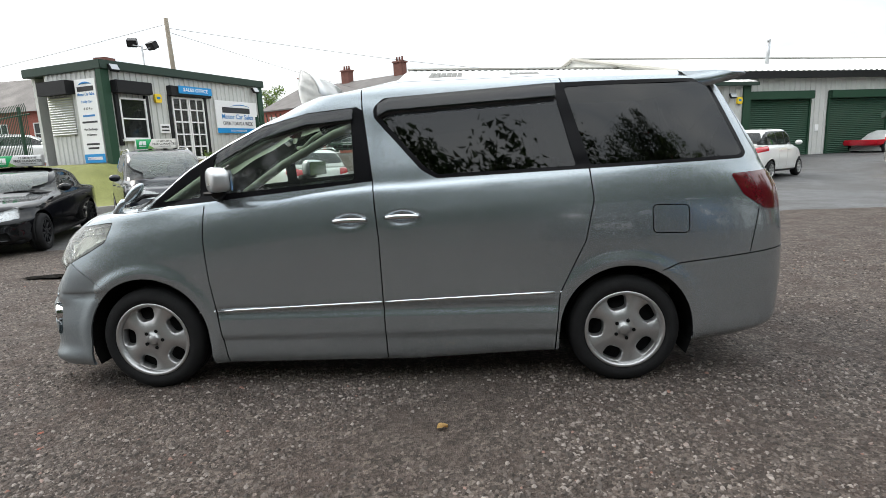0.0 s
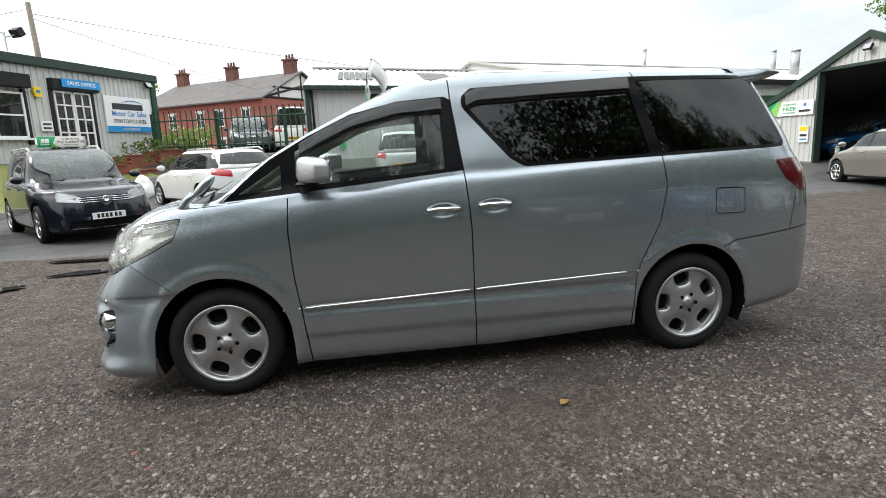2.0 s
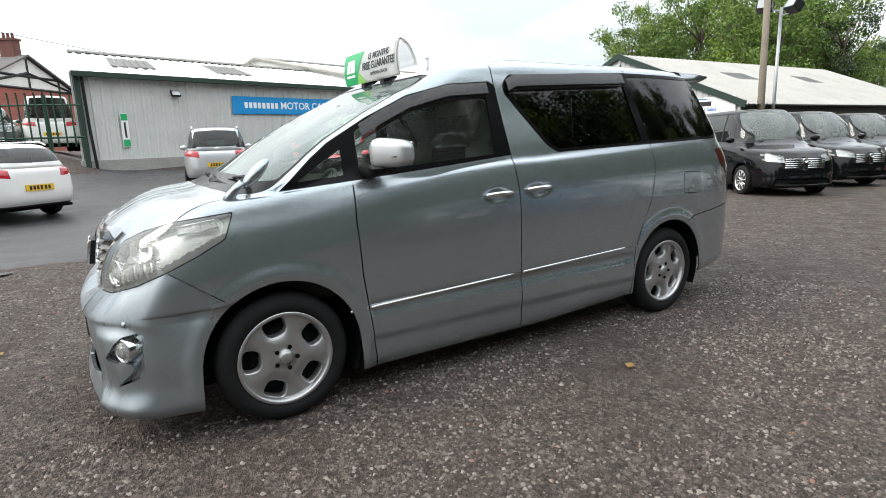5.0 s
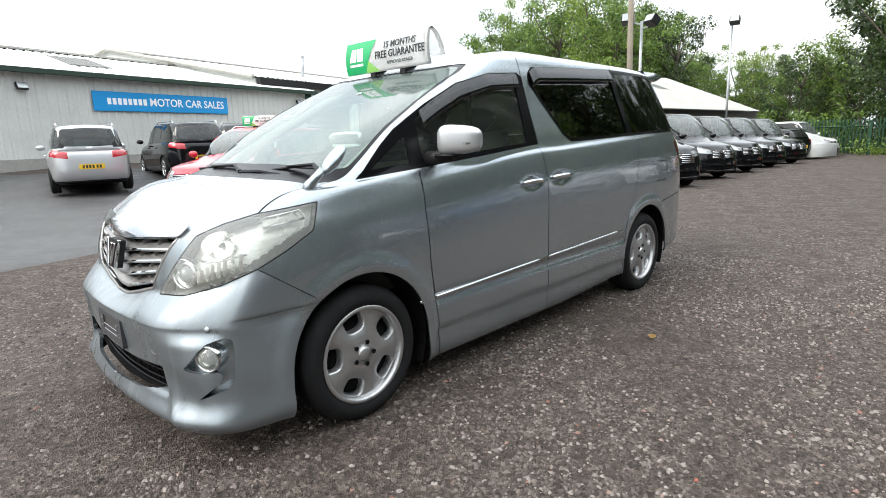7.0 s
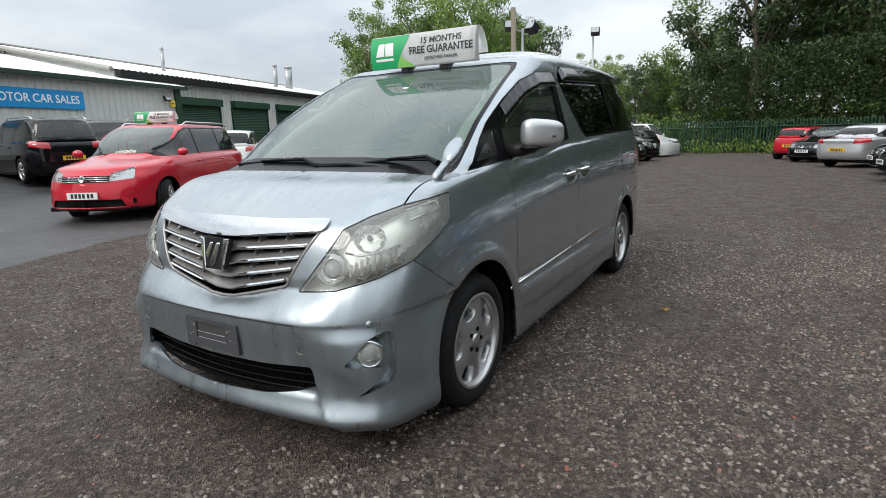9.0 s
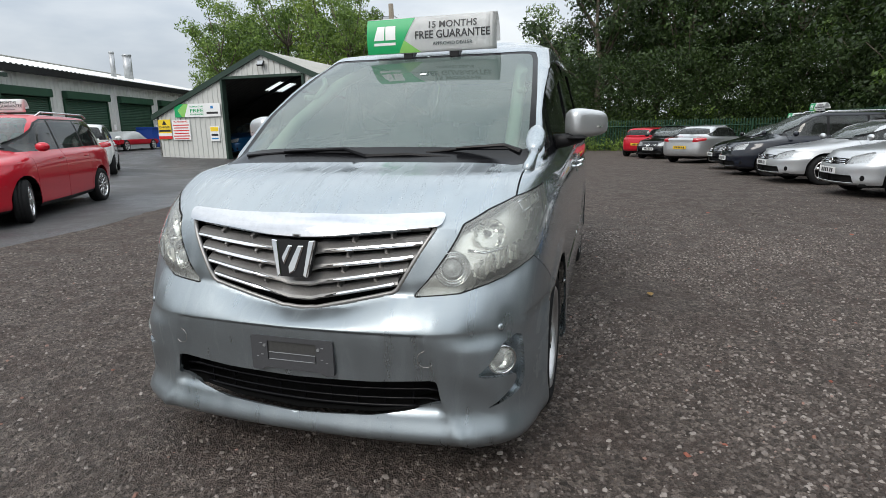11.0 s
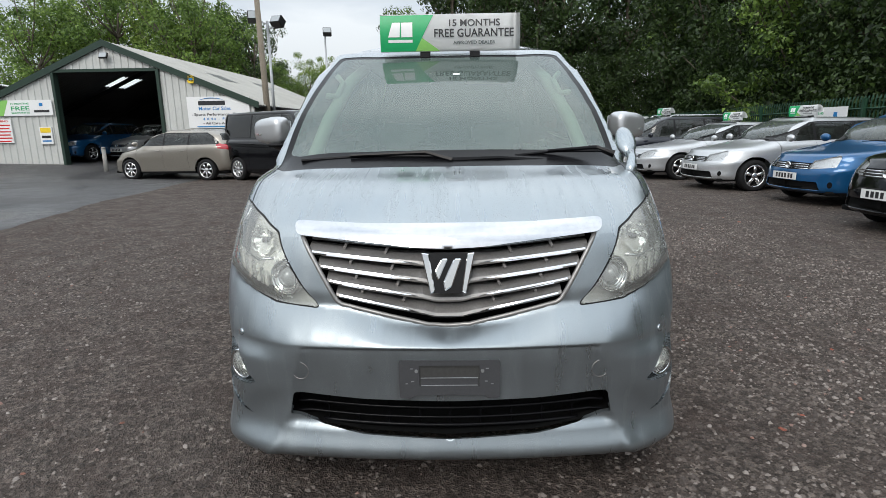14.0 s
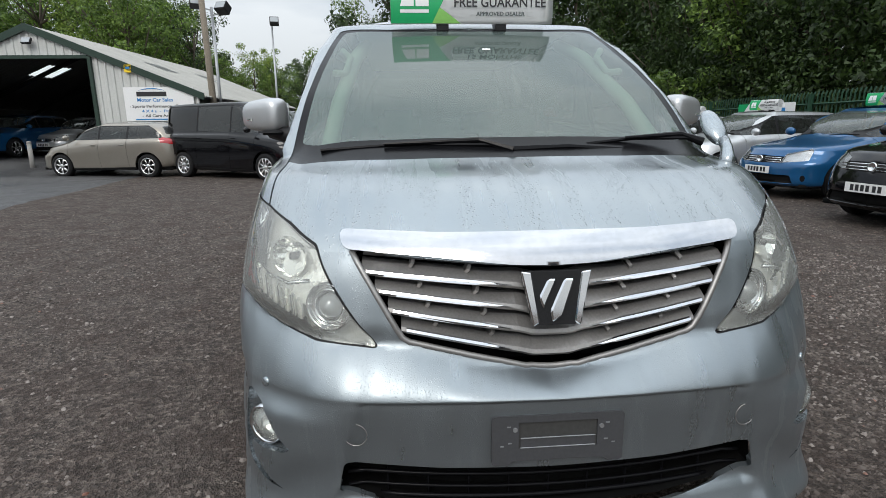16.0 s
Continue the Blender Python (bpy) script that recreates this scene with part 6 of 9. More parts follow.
def car(name, S, at, heading, paint, label, group="", front_plate=True, rear_plate=True, sign=False, steer=0.0, category="car"):
    """A car at (x, y); heading: the way its nose points, in degrees from +x. Built nose to local -x."""
    x, y = at[:2]
    z = at[2] if len(at) > 2 else ground_z(x, y)
    t = thing(name, pose(x, y, z, 0, 0, heading + 180), label, category, group)
    L2, w, H = S["L"] / 2, S["W"] / 2, S["H"]
    R = S.get("R", 0.315)
    fx, rx = -L2 + S["fo"], -L2 + S["fo"] + S["wb"]
    key = S["key"]
    if key not in CAR_MESHES:
        lv = car_levels(S)
        bm = skin_mesh(skin(lv, (10, 20, 18, 10), 3, 0.1))
        belt = S["belt"]
        cowl, top, tail = -L2 + S["cowl"], -L2 + S["top"], L2 - S["tail"]
        side = lambda c, n: c.y < -w * 0.5
        nose = lambda c, n: c.x < -L2 + 0.75
        back = lambda c, n: c.x > L2 - 0.9
        def arch(wx):
            r = R + 0.055
            return [(wx + r, 0.0), (wx + r, 0.28)] + circle(wx, R - 0.005, r, 16, 0, 180) + [(wx - r, 0.28), (wx - r, 0.0)]
        zt = H - 0.115
        a0, a1 = cowl + 0.16, top + 0.08
        wins = []
        rear_x = tail + S.get("dlo_back", 0.12)
        b0, b1 = belt + 0.035, belt + S.get("rise", 0.08)
        def bz(px):
            return b0 + (b1 - b0) * (px - a0) / max(0.1, rear_x - a0)
        cuts = [a0 + 0.02] + S["pillars"] + [rear_x]
        def front_line(px):
            return min(zt, S["cowlz"] - 0.02 + (zt - S["cowlz"] + 0.02) * (px - cowl - 0.06) / max(0.1, a1 - cowl - 0.06))
        def rear_line(px):
            k = S.get("rear_drop", 0.30)
            d = max(0.0, (px - (tail - 0.25)) / (rear_x - tail + 0.25))
            return zt - (zt - bz(px)) * min(0.9, k * d + (0.75 - k) * d**3 * 1.2) if d > 0 else zt
        for i in range(len(cuts) - 1):
            l, r = cuts[i] + 0.028, cuts[i + 1] - 0.028
            tops = []
            for j in range(7):
                px = l + (r - l) * j / 6
                tops.append((px, max(bz(px) + 0.01, min(front_line(px), rear_line(px)))))
            wins.append(("side_window_%d" % i, rounded(tops + [(r, bz(r)), (l, bz(l))], 0.02, 2), SIDE, side))
        frame = [(a0 - 0.06, bz(a0 - 0.06) - 0.005)] + [(px, min(zt + 0.02, front_line(px) + 0.03, rear_line(px) + 0.02)) for px in [a0 - 0.06 + (rear_x + 0.08 - a0) * j / 14 for j in range(15)]] + [(rear_x + 0.03, bz(rear_x) - 0.005)]
        regions = [
            ("arch", arch(fx), SIDE, lambda c, n: c.y < -w * 0.5 and c.z < 0.85), ("arch", arch(rx), SIDE, lambda c, n: c.y < -w * 0.5 and c.z < 0.85),
            *wins, ("window_surround", frame, SIDE, lambda c, n: c.y < -w * 0.5 and c.z > belt),
            ("headlamp", rounded([(-L2 + w * 0.52, S["nose"] - 0.15), (-L2 + w * 0.62, S["nose"] - 0.02), (-L2 + w + 0.15, S["nose"] + 0.07), (-L2 + w + 0.17, S["nose"] + 0.03), (-L2 + w + 0.10, S["nose"] - 0.11)], 0.02, 2), DIAG, nose),
            ("grille", rounded([(-w * 0.55, S["nose"] - 0.06), (-w * 0.48, S["nose"] - 0.15 - S.get("deep", 0)), (0.05, S["nose"] - 0.17 - S.get("deep", 0)), (0.05, S["nose"] - 0.05)], 0.015, 2), FRONT, nose),
            ("intake", rounded([(-w * 0.68, 0.27), (-w * 0.62, 0.40), (0.05, 0.40), (0.05, 0.26)], 0.02, 2), FRONT, nose),
            ("fog_lamp", circle(-L2 + w * 1.02, 0.36, 0.05, 10), DIAG, nose),
            ("tail_lamp", rounded([(L2 - w * 0.55 - (0.0), S["deck"] - 0.17), (L2 - w * 0.60, S["deck"] - 0.02), (L2 - w - 0.30, S["deck"] + 0.05 * S.get("tl", 1)), (L2 - w - 0.28, S["deck"] - 0.10)] if S.get("tl", 1) < 2 else
                                  [(L2 - w * 0.70, S["deck"] - 0.25), (L2 - w * 0.72, S["deck"] + 0.20), (L2 - w - 0.12, S["deck"] + 0.22), (L2 - w - 0.20, S["deck"] - 0.20)], 0.02, 2), RDIAG, back),
            ("windscreen", rounded([(cowl + 0.05, 0.05), (top - 0.02, 0.05), (top + 0.05, -w * 0.60), (top - 0.06, -w * 0.67), (cowl + 0.22, -w * 0.80), (cowl + 0.12, -w * 0.66)], 0.03, 2), ABOVE, lambda c, n: n.z > 0.2 and c.z > S["cowlz"] - 0.06 and c.x < top + 0.2),
            ("rear_window", rounded([(0.05, S["deck"] + 0.10), (-w * 0.72, S["deck"] + 0.12), (-w * 0.60, H - 0.13), (0.05, H - 0.10)], 0.04, 2), FRONT, lambda c, n: c.x > tail - 0.1 and n.x > 0.12),
            ("lower_trim", [(-L2 - 0.1, 0.0), (L2 + 0.1, 0.0), (L2 + 0.1, 0.30), (-L2 - 0.1, 0.235)], SIDE, None),
        ]
        for px in [cuts[0] - 0.0] + S["pillars"][: 2]:
            regions.append(("gap", band([(px, bz(px)), (px + 0.01, 0.6), (px + 0.03, 0.24)], 0.008), SIDE, side))
        F = carve(bm, regions)
        meshes = []
        def keep(nm, b, mat, under=None):
            me = bpy.data.meshes.new(nm)
            b.to_mesh(me)
            b.free()
            me.materials.append(M[mat] if mat in M else M["chrome"])
            me.shade_smooth()
            meshes.append((nm, me, mat))
        keep("body", lift(F["body"], both=True, edge=0.01), "PAINT")
        for nm, mat, out in (("windscreen", "glass_front", 0), ("rear_window", "glass_car", 0), ("lower_trim", "black_plastic", 0), ("gap", "dark_trim", -0.006)):
            if nm in F:
                pane = lift(F[nm], both=True, out=out)
                keep("panel_gap" if nm == "gap" else nm, fair_across(pane) if nm in ("windscreen", "rear_window") else pane, mat)
        for nm, mat, out in (("grille", "black_plastic", -0.02), ("intake", "dark_trim", -0.03)):
            if nm in F:
                keep(nm, lift(F[nm], both=True, out=out, edge=-0.02), mat)
        for m in (False, True):
            for nm, mat, out in [("window_surround", "black_plastic", -0.001), ("headlamp", "glass_lamp", 0.002), ("tail_lamp", "car_tail", 0.003), ("fog_lamp", "dark_trim", 0.002)] + [(wn[0], "glass_car" if i < 2 or not S.get("privacy") else "glass_dark", -0.002) for i, wn in enumerate(wins)]:
                if nm in F:
                    keep("side_window" if nm.startswith("side_window") else nm, lift(F[nm], mirror=m, out=out), mat)
            if "headlamp" in F:
                keep("lamp_bowl", lift(F["headlamp"], mirror=m, out=-0.03), "lamp_dim")
        deep = S.get("deep", 0)
        for k in range(5 if deep else 3):
            zc = S["nose"] - 0.075 - (0.035 if not deep else 0.045) * k
            for s in (-1, 1):
                gr = bmesh.new()
                tube(gr, [(-L2 + 0.045 + 0.10 * (yy / w) ** 2 + 0.03 * (zc - S["nose"] + 0.1), s * yy, zc) for yy in (0.05, w * 0.25, w * 0.45)], 0.013 if deep else 0.007, 6)
                keep("grille_bar", gr, "chrome" if S.get("chrome", True) else "black_plastic")
        bd = bmesh.new()
        lathe(bd, [(0.055, 0.0), (0.052, 0.012), (0.042, 0.012), (0.040, 0.004), (0.001, 0.004)], 20, "z", Matrix.Translation((-L2 + 0.035, 0, S["nose"] - 0.105)) @ Vector((-1, 0, 0.1)).to_track_quat("Z", "Y").to_matrix().to_4x4())
        keep("badge", bd, "chrome")
        for s in (-1, 1):
            mr = bmesh.new()
            bmesh.ops.create_uvsphere(mr, u_segments=14, v_segments=8, radius=1, matrix=Matrix.Translation((a0 + 0.12, s * (w + 0.075), belt + 0.10)) @ Matrix.Diagonal((0.065, 0.105, 0.072, 1)))
            keep("door_mirror", mr, "PAINT")
            for hx in S["pillars"][:2]:
                hd = bmesh.new()
                tube(hd, [(hx - 0.22, s * (w - 0.015), belt - 0.10), (hx - 0.19, s * (w + 0.012), belt - 0.098), (hx - 0.10, s * (w + 0.012), belt - 0.094), (hx - 0.06, s * (w - 0.015), belt - 0.094)], 0.012, 6)
                keep("door_handle", hd, "PAINT")
            if S.get("rails"):
                rl = bmesh.new()
                tube(rl, [(top + 0.25, s * w * 0.66, H - 0.05), (top + 0.40, s * w * 0.665, H + 0.015), (tail - 0.30, s * w * 0.665, H + 0.005), (tail - 0.12, s * w * 0.66, H - 0.06)], 0.016, 6)
                keep("roof_rail", rl, "bright_alloy")
        und = bmesh.new()
        box(und, -L2 + 0.2, L2 - 0.2, -w * 0.80, w * 0.80, 0.20, 0.26)
        for wx in (fx, rx):
            box(und, wx - R + 0.02, wx + R - 0.02, -w * 0.80, w * 0.80, 0.26, 0.64)
        keep("underbody", und, "dark_trim")
        for sx in (cowl + 0.95, cowl + 1.75):
            for sy in (-0.36, 0.36):
                cb = bmesh.new()
                box(cb, sx, sx + 0.14, sy - 0.22, sy + 0.22, 0.5, belt + 0.14, bevel=0.04)
                box(cb, sx + 0.03, sx + 0.12, sy - 0.12, sy + 0.12, belt + 0.13, belt + 0.32, bevel=0.03)
                keep("seat", cb, "seat")
        db = bmesh.new()
        box(db, cowl + 0.20, cowl + 0.62, -w * 0.78, w * 0.78, belt - 0.3, belt - 0.01, bevel=0.04)
        keep("dashboard", db, "dash")
        for y0, y1 in ((-0.1, -0.55), (0.45, 0.0)):
            wp = bmesh.new()
            tube(wp, [(cowl + 0.03, y0, S["cowlz"] + 0.015), (cowl + 0.09, (y0 + y1) / 2, S["cowlz"] + 0.035), (cowl + 0.14, y1, S["cowlz"] + 0.03)], 0.008, 5)
            keep("wiper", wp, "black_plastic")
        bm.free()
        CAR_MESHES[key] = meshes
    painted = {}
    for nm, me, mat in CAR_MESHES[key]:
        if mat == "PAINT":
            me = me.copy()
            me.materials.clear()
            me.materials.append(M[paint])
        o = new(nm, me)
        o.parent = t
    for s in (-1, 1):
        for wx, st in ((fx, steer), (rx, 0)):
            add_wheel(t, wx, s * (w - 0.105), R, S.get("style", "five"), S.get("bright", "alloy"), 0.20, R * 0.68, st)
    if front_plate:
        number_plate(t, Matrix.Translation((-L2 - 0.012, 0, S.get("fpz", 0.47))) @ Matrix.Rotation(radians(-90), 4, "Z"))
    if rear_plate:
        number_plate(t, Matrix.Translation((L2 + 0.010, 0, S.get("rpz", 0.62))) @ Matrix.Rotation(radians(90), 4, "Z"), True)
    if sign:
        sx = -L2 + S["top"] + 0.42
        SIGN_SPOTS.append(pose(x, y, z, 0, 0, heading + 180) @ Matrix.Translation((sx, 0, H + 0.02)) @ Matrix.Rotation(radians(-90), 4, "Z"))
    return t


def spec(key, L, W, H, wb, fo, nose, cowl, cowlz, top, tail, deck, belt, pillars, **more):
    return dict(key=key, L=L, W=W, H=H, wb=wb, fo=fo, nose=nose, cowl=cowl, cowlz=cowlz, top=top, tail=tail, deck=deck, belt=belt, pillars=pillars, **more)


SUV = spec("suv", 4.43, 1.81, 1.68, 2.60, 0.90, 0.86, 1.22, 1.06, 1.92, 0.42, 1.02, 1.02, [-0.02, 0.92], rails=True, R=0.345, style="five", rear_drop=0.2)
SALOON = spec("saloon", 4.53, 1.82, 1.42, 2.76, 0.78, 0.72, 1.45, 0.97, 2.30, 1.15, 0.98, 0.93, [0.15, 1.02], boot=0.75, R=0.325, style="ten", bright="black_plastic", chrome=False, rear_drop=0.7, dlo_back=0.25)
SALOON_SILVER = dict(SALOON, key="silver_saloon", style="five", bright="bright_alloy")
ESTATE = spec("estate", 4.58, 1.80, 1.47, 2.73, 0.86, 0.74, 1.25, 0.98, 2.10, 0.42, 0.98, 0.94, [0.05, 0.95], rails=True, R=0.32, style="five", rear_drop=0.4)
MINI_MPV = spec("small_mpv", 4.08, 1.73, 1.62, 2.54, 0.78, 0.82, 0.95, 1.05, 1.55, 0.30, 0.98, 0.98, [0.0, 0.85], rails=True, R=0.31, style="five", tl=1, rear_drop=0.15)
MPV = spec("mpv", 4.53, 1.84, 1.64, 2.73, 0.90, 0.82, 1.10, 1.05, 1.85, 0.38, 1.02, 1.00, [-0.05, 0.88], rails=True, R=0.33, style="five", rear_drop=0.2, bright="bright_alloy")
MPV_RED = spec("mpv_red", 4.66, 1.88, 1.66, 2.76, 0.97, 0.84, 1.12, 1.08, 1.95, 0.42, 1.02, 1.02, [-0.02, 0.95], rails=True, R=0.33, style="ten", rear_drop=0.25, bright="bright_alloy")
PEOPLE = spec("people_mover", 4.80, 1.80, 1.92, 2.90, 0.90, 0.88, 1.02, 1.16, 1.70, 0.20, 1.10, 1.12, [-0.35, 0.85], R=0.335, style="ten", bright="bright_alloy", privacy=True, rear_drop=0.1, n=7.0, rise=0.10, deep=0.13)
HATCH = spec("hatch", 4.25, 1.79, 1.45, 2.62, 0.86, 0.74, 1.18, 0.98, 2.02, 0.42, 0.95, 0.94, [0.0, 0.86], R=0.318, style="five", rear_drop=0.45, bright="bright_alloy")
COUPE = spec("long_coupe", 4.80, 1.85, 1.42, 2.71, 0.95, 0.70, 1.42, 0.96, 2.38, 1.10, 0.98, 0.92, [0.10, 1.0], boot=0.55, R=0.325, style="five", rear_drop=0.75, dlo_back=0.3, bright="bright_alloy")
CITY = spec("city_car", 3.57, 1.60, 1.52, 2.38, 0.68, 0.80, 0.85, 1.02, 1.45, 0.30, 0.96, 0.96, [0.05, 0.72], R=0.28, style="seven", rear_drop=0.25)
FAST_HATCH = spec("wedge_hatch", 4.25, 1.78, 1.46, 2.62, 0.88, 0.72, 0.95, 0.98, 1.95, 0.50, 1.02, 0.96, [-0.05, 0.80], R=0.315, style="seven", rear_drop=0.55, bright="bright_alloy")
MINIVAN_OLD = spec("old_minibus", 4.7, 1.69, 1.97, 2.6, 0.85, 0.85, 0.55, 1.15, 1.05, 0.14, 1.05, 1.10, [-0.6, 0.6], R=0.32, style="seven", rear_drop=0.05, n=8.0)
PANEL_VAN = spec("panel_van", 4.6, 1.80, 1.80, 2.80, 0.85, 0.82, 0.95, 1.05, 1.60, 0.12, 1.0, 1.02, [-0.75], R=0.31, style="seven", rear_drop=0.05, n=8.0)
SMALL = spec("small_hatch", 3.72, 1.68, 1.42, 2.47, 0.70, 0.80, 1.10, 0.98, 1.75, 0.28, 0.95, 0.96, [0.30], R=0.29, style="five", rear_drop=0.2, n=7)

# ---- buildings ----
def along(p0, p1, z=0.0):
    """A frame at p0 whose x axis runs to p1 and whose -y faces the yard; z up."""
    d = Vector((p1[0] - p0[0], p1[1] - p0[1], 0))
    return Matrix.Translation((p0[0], p0[1], z)) @ Matrix.Rotation(math.atan2(d.y, d.x), 4, "Z"), d.length


def corrugated(bm, x0, x1, z0, z1, y=0.0, pitch=0.25, depth=0.035, top=None):
    """A profiled steel sheet in x, z. top: height of the upper edge by x."""
    n = max(1, int((x1 - x0) / pitch))
    xs = []
    for i in range(n):
        a = x0 + (x1 - x0) * i / n
        w = (x1 - x0) / n
        xs += [(a, 0), (a + w * 0.55, 0), (a + w * 0.65, depth), (a + w * 0.90, depth)]
    xs.append((x1, 0))
    prev = None
    for x, d in xs:
        zt = top(x) if top else z1
        pair = (bm.verts.new((x, y - d, z0)), bm.verts.new((x, y - d, zt)))
        if prev:
            bm.faces.new((prev[0], pair[0], pair[1], prev[1]))
        prev = pair


def floodlight(m, label="black floodlight on the wall"):
    t = thing("floodlight", m, label, "floodlight")
    bm = bmesh.new()
    box(bm, -0.16, 0.16, -0.16, -0.06, -0.12, 0.12, m=Matrix.Rotation(radians(-30), 4, "X"), bevel=0.015)
    part("housing", bm, "black_plastic", t)
    bm = bmesh.new()
    box(bm, -0.14, 0.14, -0.168, -0.158, -0.10, 0.10, m=Matrix.Rotation(radians(-30), 4, "X"))
    part("lamp_glass", bm, "lamp_glass", t)
    bm = bmesh.new()
    rod(bm, (0, -0.1, 0), (0, 0.02, 0.03), 0.02)
    part("bracket", bm, "black_plastic", t)
    return t


def alarm_box(m):
    t = thing("alarm_box", m, "yellow burglar alarm box on the cladding", "alarm")
    bm = bmesh.new()
    slab(bm, rounded([(-0.13, -0.15), (0.13, -0.15), (0.13, 0.15), (-0.13, 0.15)], 0.07), 0.09, Matrix.Translation((0, -0.09, 0)))
    part("cover", bm, "sign_yellow", t)
    bm = bmesh.new()
    box(bm, -0.07, 0.07, -0.098, -0.088, -0.03, 0.05)
    part("label_bar", bm, "ink_blue", t)
    return t


def sign_board(name, m, w, h, mat, label, parts):
    """A flat sign: x to the right, z up, face to -y. parts: (kind, x, z, ...)."""
    t = thing(name, m, label, "sign")
    bm = bmesh.new()
    box(bm, -w / 2, w / 2, -0.03, 0.0, -h / 2, h / 2, bevel=0.004)
    part("panel", bm, mat, t)
    for p in parts:
        if p[0] == "bar":
            _, x, z, bw, bh, c = p
            b = bmesh.new()
            box(b, x - bw / 2, x + bw / 2, -0.036, -0.028, z - bh / 2, z + bh / 2)
            part("sign_bar", b, c, t)
        elif p[0] == "word":
            _, x, z, size, text, c, width = p
            write("lettering", text, size, Matrix.Translation((x, -0.034, z)) @ Matrix.Rotation(radians(90), 4, "X"), c, t, 0.002, width=width)
        elif p[0] == "swoosh":
            _, x, z, bw, bh, c = p
            b = bmesh.new()
            pts = [(x - bw / 2 + bw * i / 14, -0.034, z + bh * math.sin(math.pi * i / 14) ** 0.8) for i in range(15)]
            tube(b, pts, [0.004 + 0.012 * math.sin(math.pi * i / 14) * h for i in range(15)], 5)
            part("swoosh", b, c, t)
        elif p[0] == "patch":
            _, pts, c = p
            b = bmesh.new()
            slab(b, pts, 0.004, Matrix.Translation((0, -0.034, 0)))
            part("colour_patch", b, c, t)
    return t


def plain_window(m, w, h, owner, name="window", bars=(1, 2), frame="white_frame", glass="glass_car"):
    """Frame, panes and sill in local x, z about the middle, face to -y."""
    f = bmesh.new()
    t = 0.06
    for a in ((-w / 2, w / 2, -0.05, 0.02, h / 2 - t, h / 2), (-w / 2, w / 2, -0.05, 0.02, -h / 2, -h / 2 + t), (-w / 2, -w / 2 + t, -0.05, 0.02, -h / 2, h / 2), (w / 2 - t, w / 2, -0.05, 0.02, -h / 2, h / 2)):
        box(f, *a)
    nx, nz = bars
    for i in range(1, nx):
        x = -w / 2 + w * i / nx
        box(f, x - t * 0.4, x + t * 0.4, -0.045, 0.015, -h / 2, h / 2)
    for i in range(1, nz):
        z = -h / 2 + h * i / nz
        box(f, -w / 2, w / 2, -0.045, 0.015, z - t * 0.4, z + t * 0.4)
    ob = part(name, f, frame, owner)
    ob.matrix_local = m
    for i in range(nx):
        for j in range(nz):
            g = bmesh.new()
            box(g, -w / 2 + w * i / nx + 0.02, -w / 2 + w * (i + 1) / nx - 0.02, -0.012, -0.004, -h / 2 + h * j / nz + 0.02, -h / 2 + h * (j + 1) / nz - 0.02)
            part("pane", g, glass, ob)
    s = bmesh.new()
    box(s, -w / 2 - 0.06, w / 2 + 0.06, -0.12, 0.02, -h / 2 - 0.06, -h / 2)
    part("sill", s, frame, ob)
    return ob


def roller_door(owner, x, w, h, z0, y=-0.04):
    b = bmesh.new()
    k = int(h / 0.09)
    rows = []
    for i in range(2 * k + 1):
        z, d = z0 + h * i / (2 * k), -0.025 * (i % 2)
        rows.append((b.verts.new((x - w / 2, y + d, z)), b.verts.new((x + w / 2, y + d, z))))
    for A, B in zip(rows, rows[1:]):
        b.faces.new((A[0], A[1], B[1], B[0]))
    d = part("roller_door", b, "green_steel", owner, "dark green roller shutter, closed")
    hd = bmesh.new()
    box(hd, x - w / 2 - 0.12, x + w / 2 + 0.12, y - 0.24, y + 0.03, z0 + h, z0 + h + 0.38, bevel=0.02)
    part("shutter_box", hd, "green_steel", d)
    for s in (-1, 1):
        g = bmesh.new()
        box(g, x + s * (w / 2 + 0.06) - 0.05, x + s * (w / 2 + 0.06) + 0.05, y - 0.06, y + 0.03, z0, z0 + h)
        part("guide_rail", g, "green_steel", d)


def sheet_roof(bm, L, y0, z0, y1, z1, x0=0.0, pitch=0.33):
    """A sloping profiled roof from the eave (y0, z0) to the ridge (y1, z1)."""
    n = int(L / pitch)
    prev = None
    for i in range(n + 1):
        x = x0 + L * i / n
        for dx, dz in ((0, 0), (pitch * 0.42, 0), (pitch * 0.5, 0.035), (pitch * 0.9, 0.035)):
            if x + dx > x0 + L + 1e-6:
                continue
            pair = (bm.verts.new((x + dx, y0, z0 + dz)), bm.verts.new((x + dx, y1, z1 + dz)))
            if prev:
                bm.faces.new((prev[0], pair[0], pair[1], prev[1]))
            prev = pair


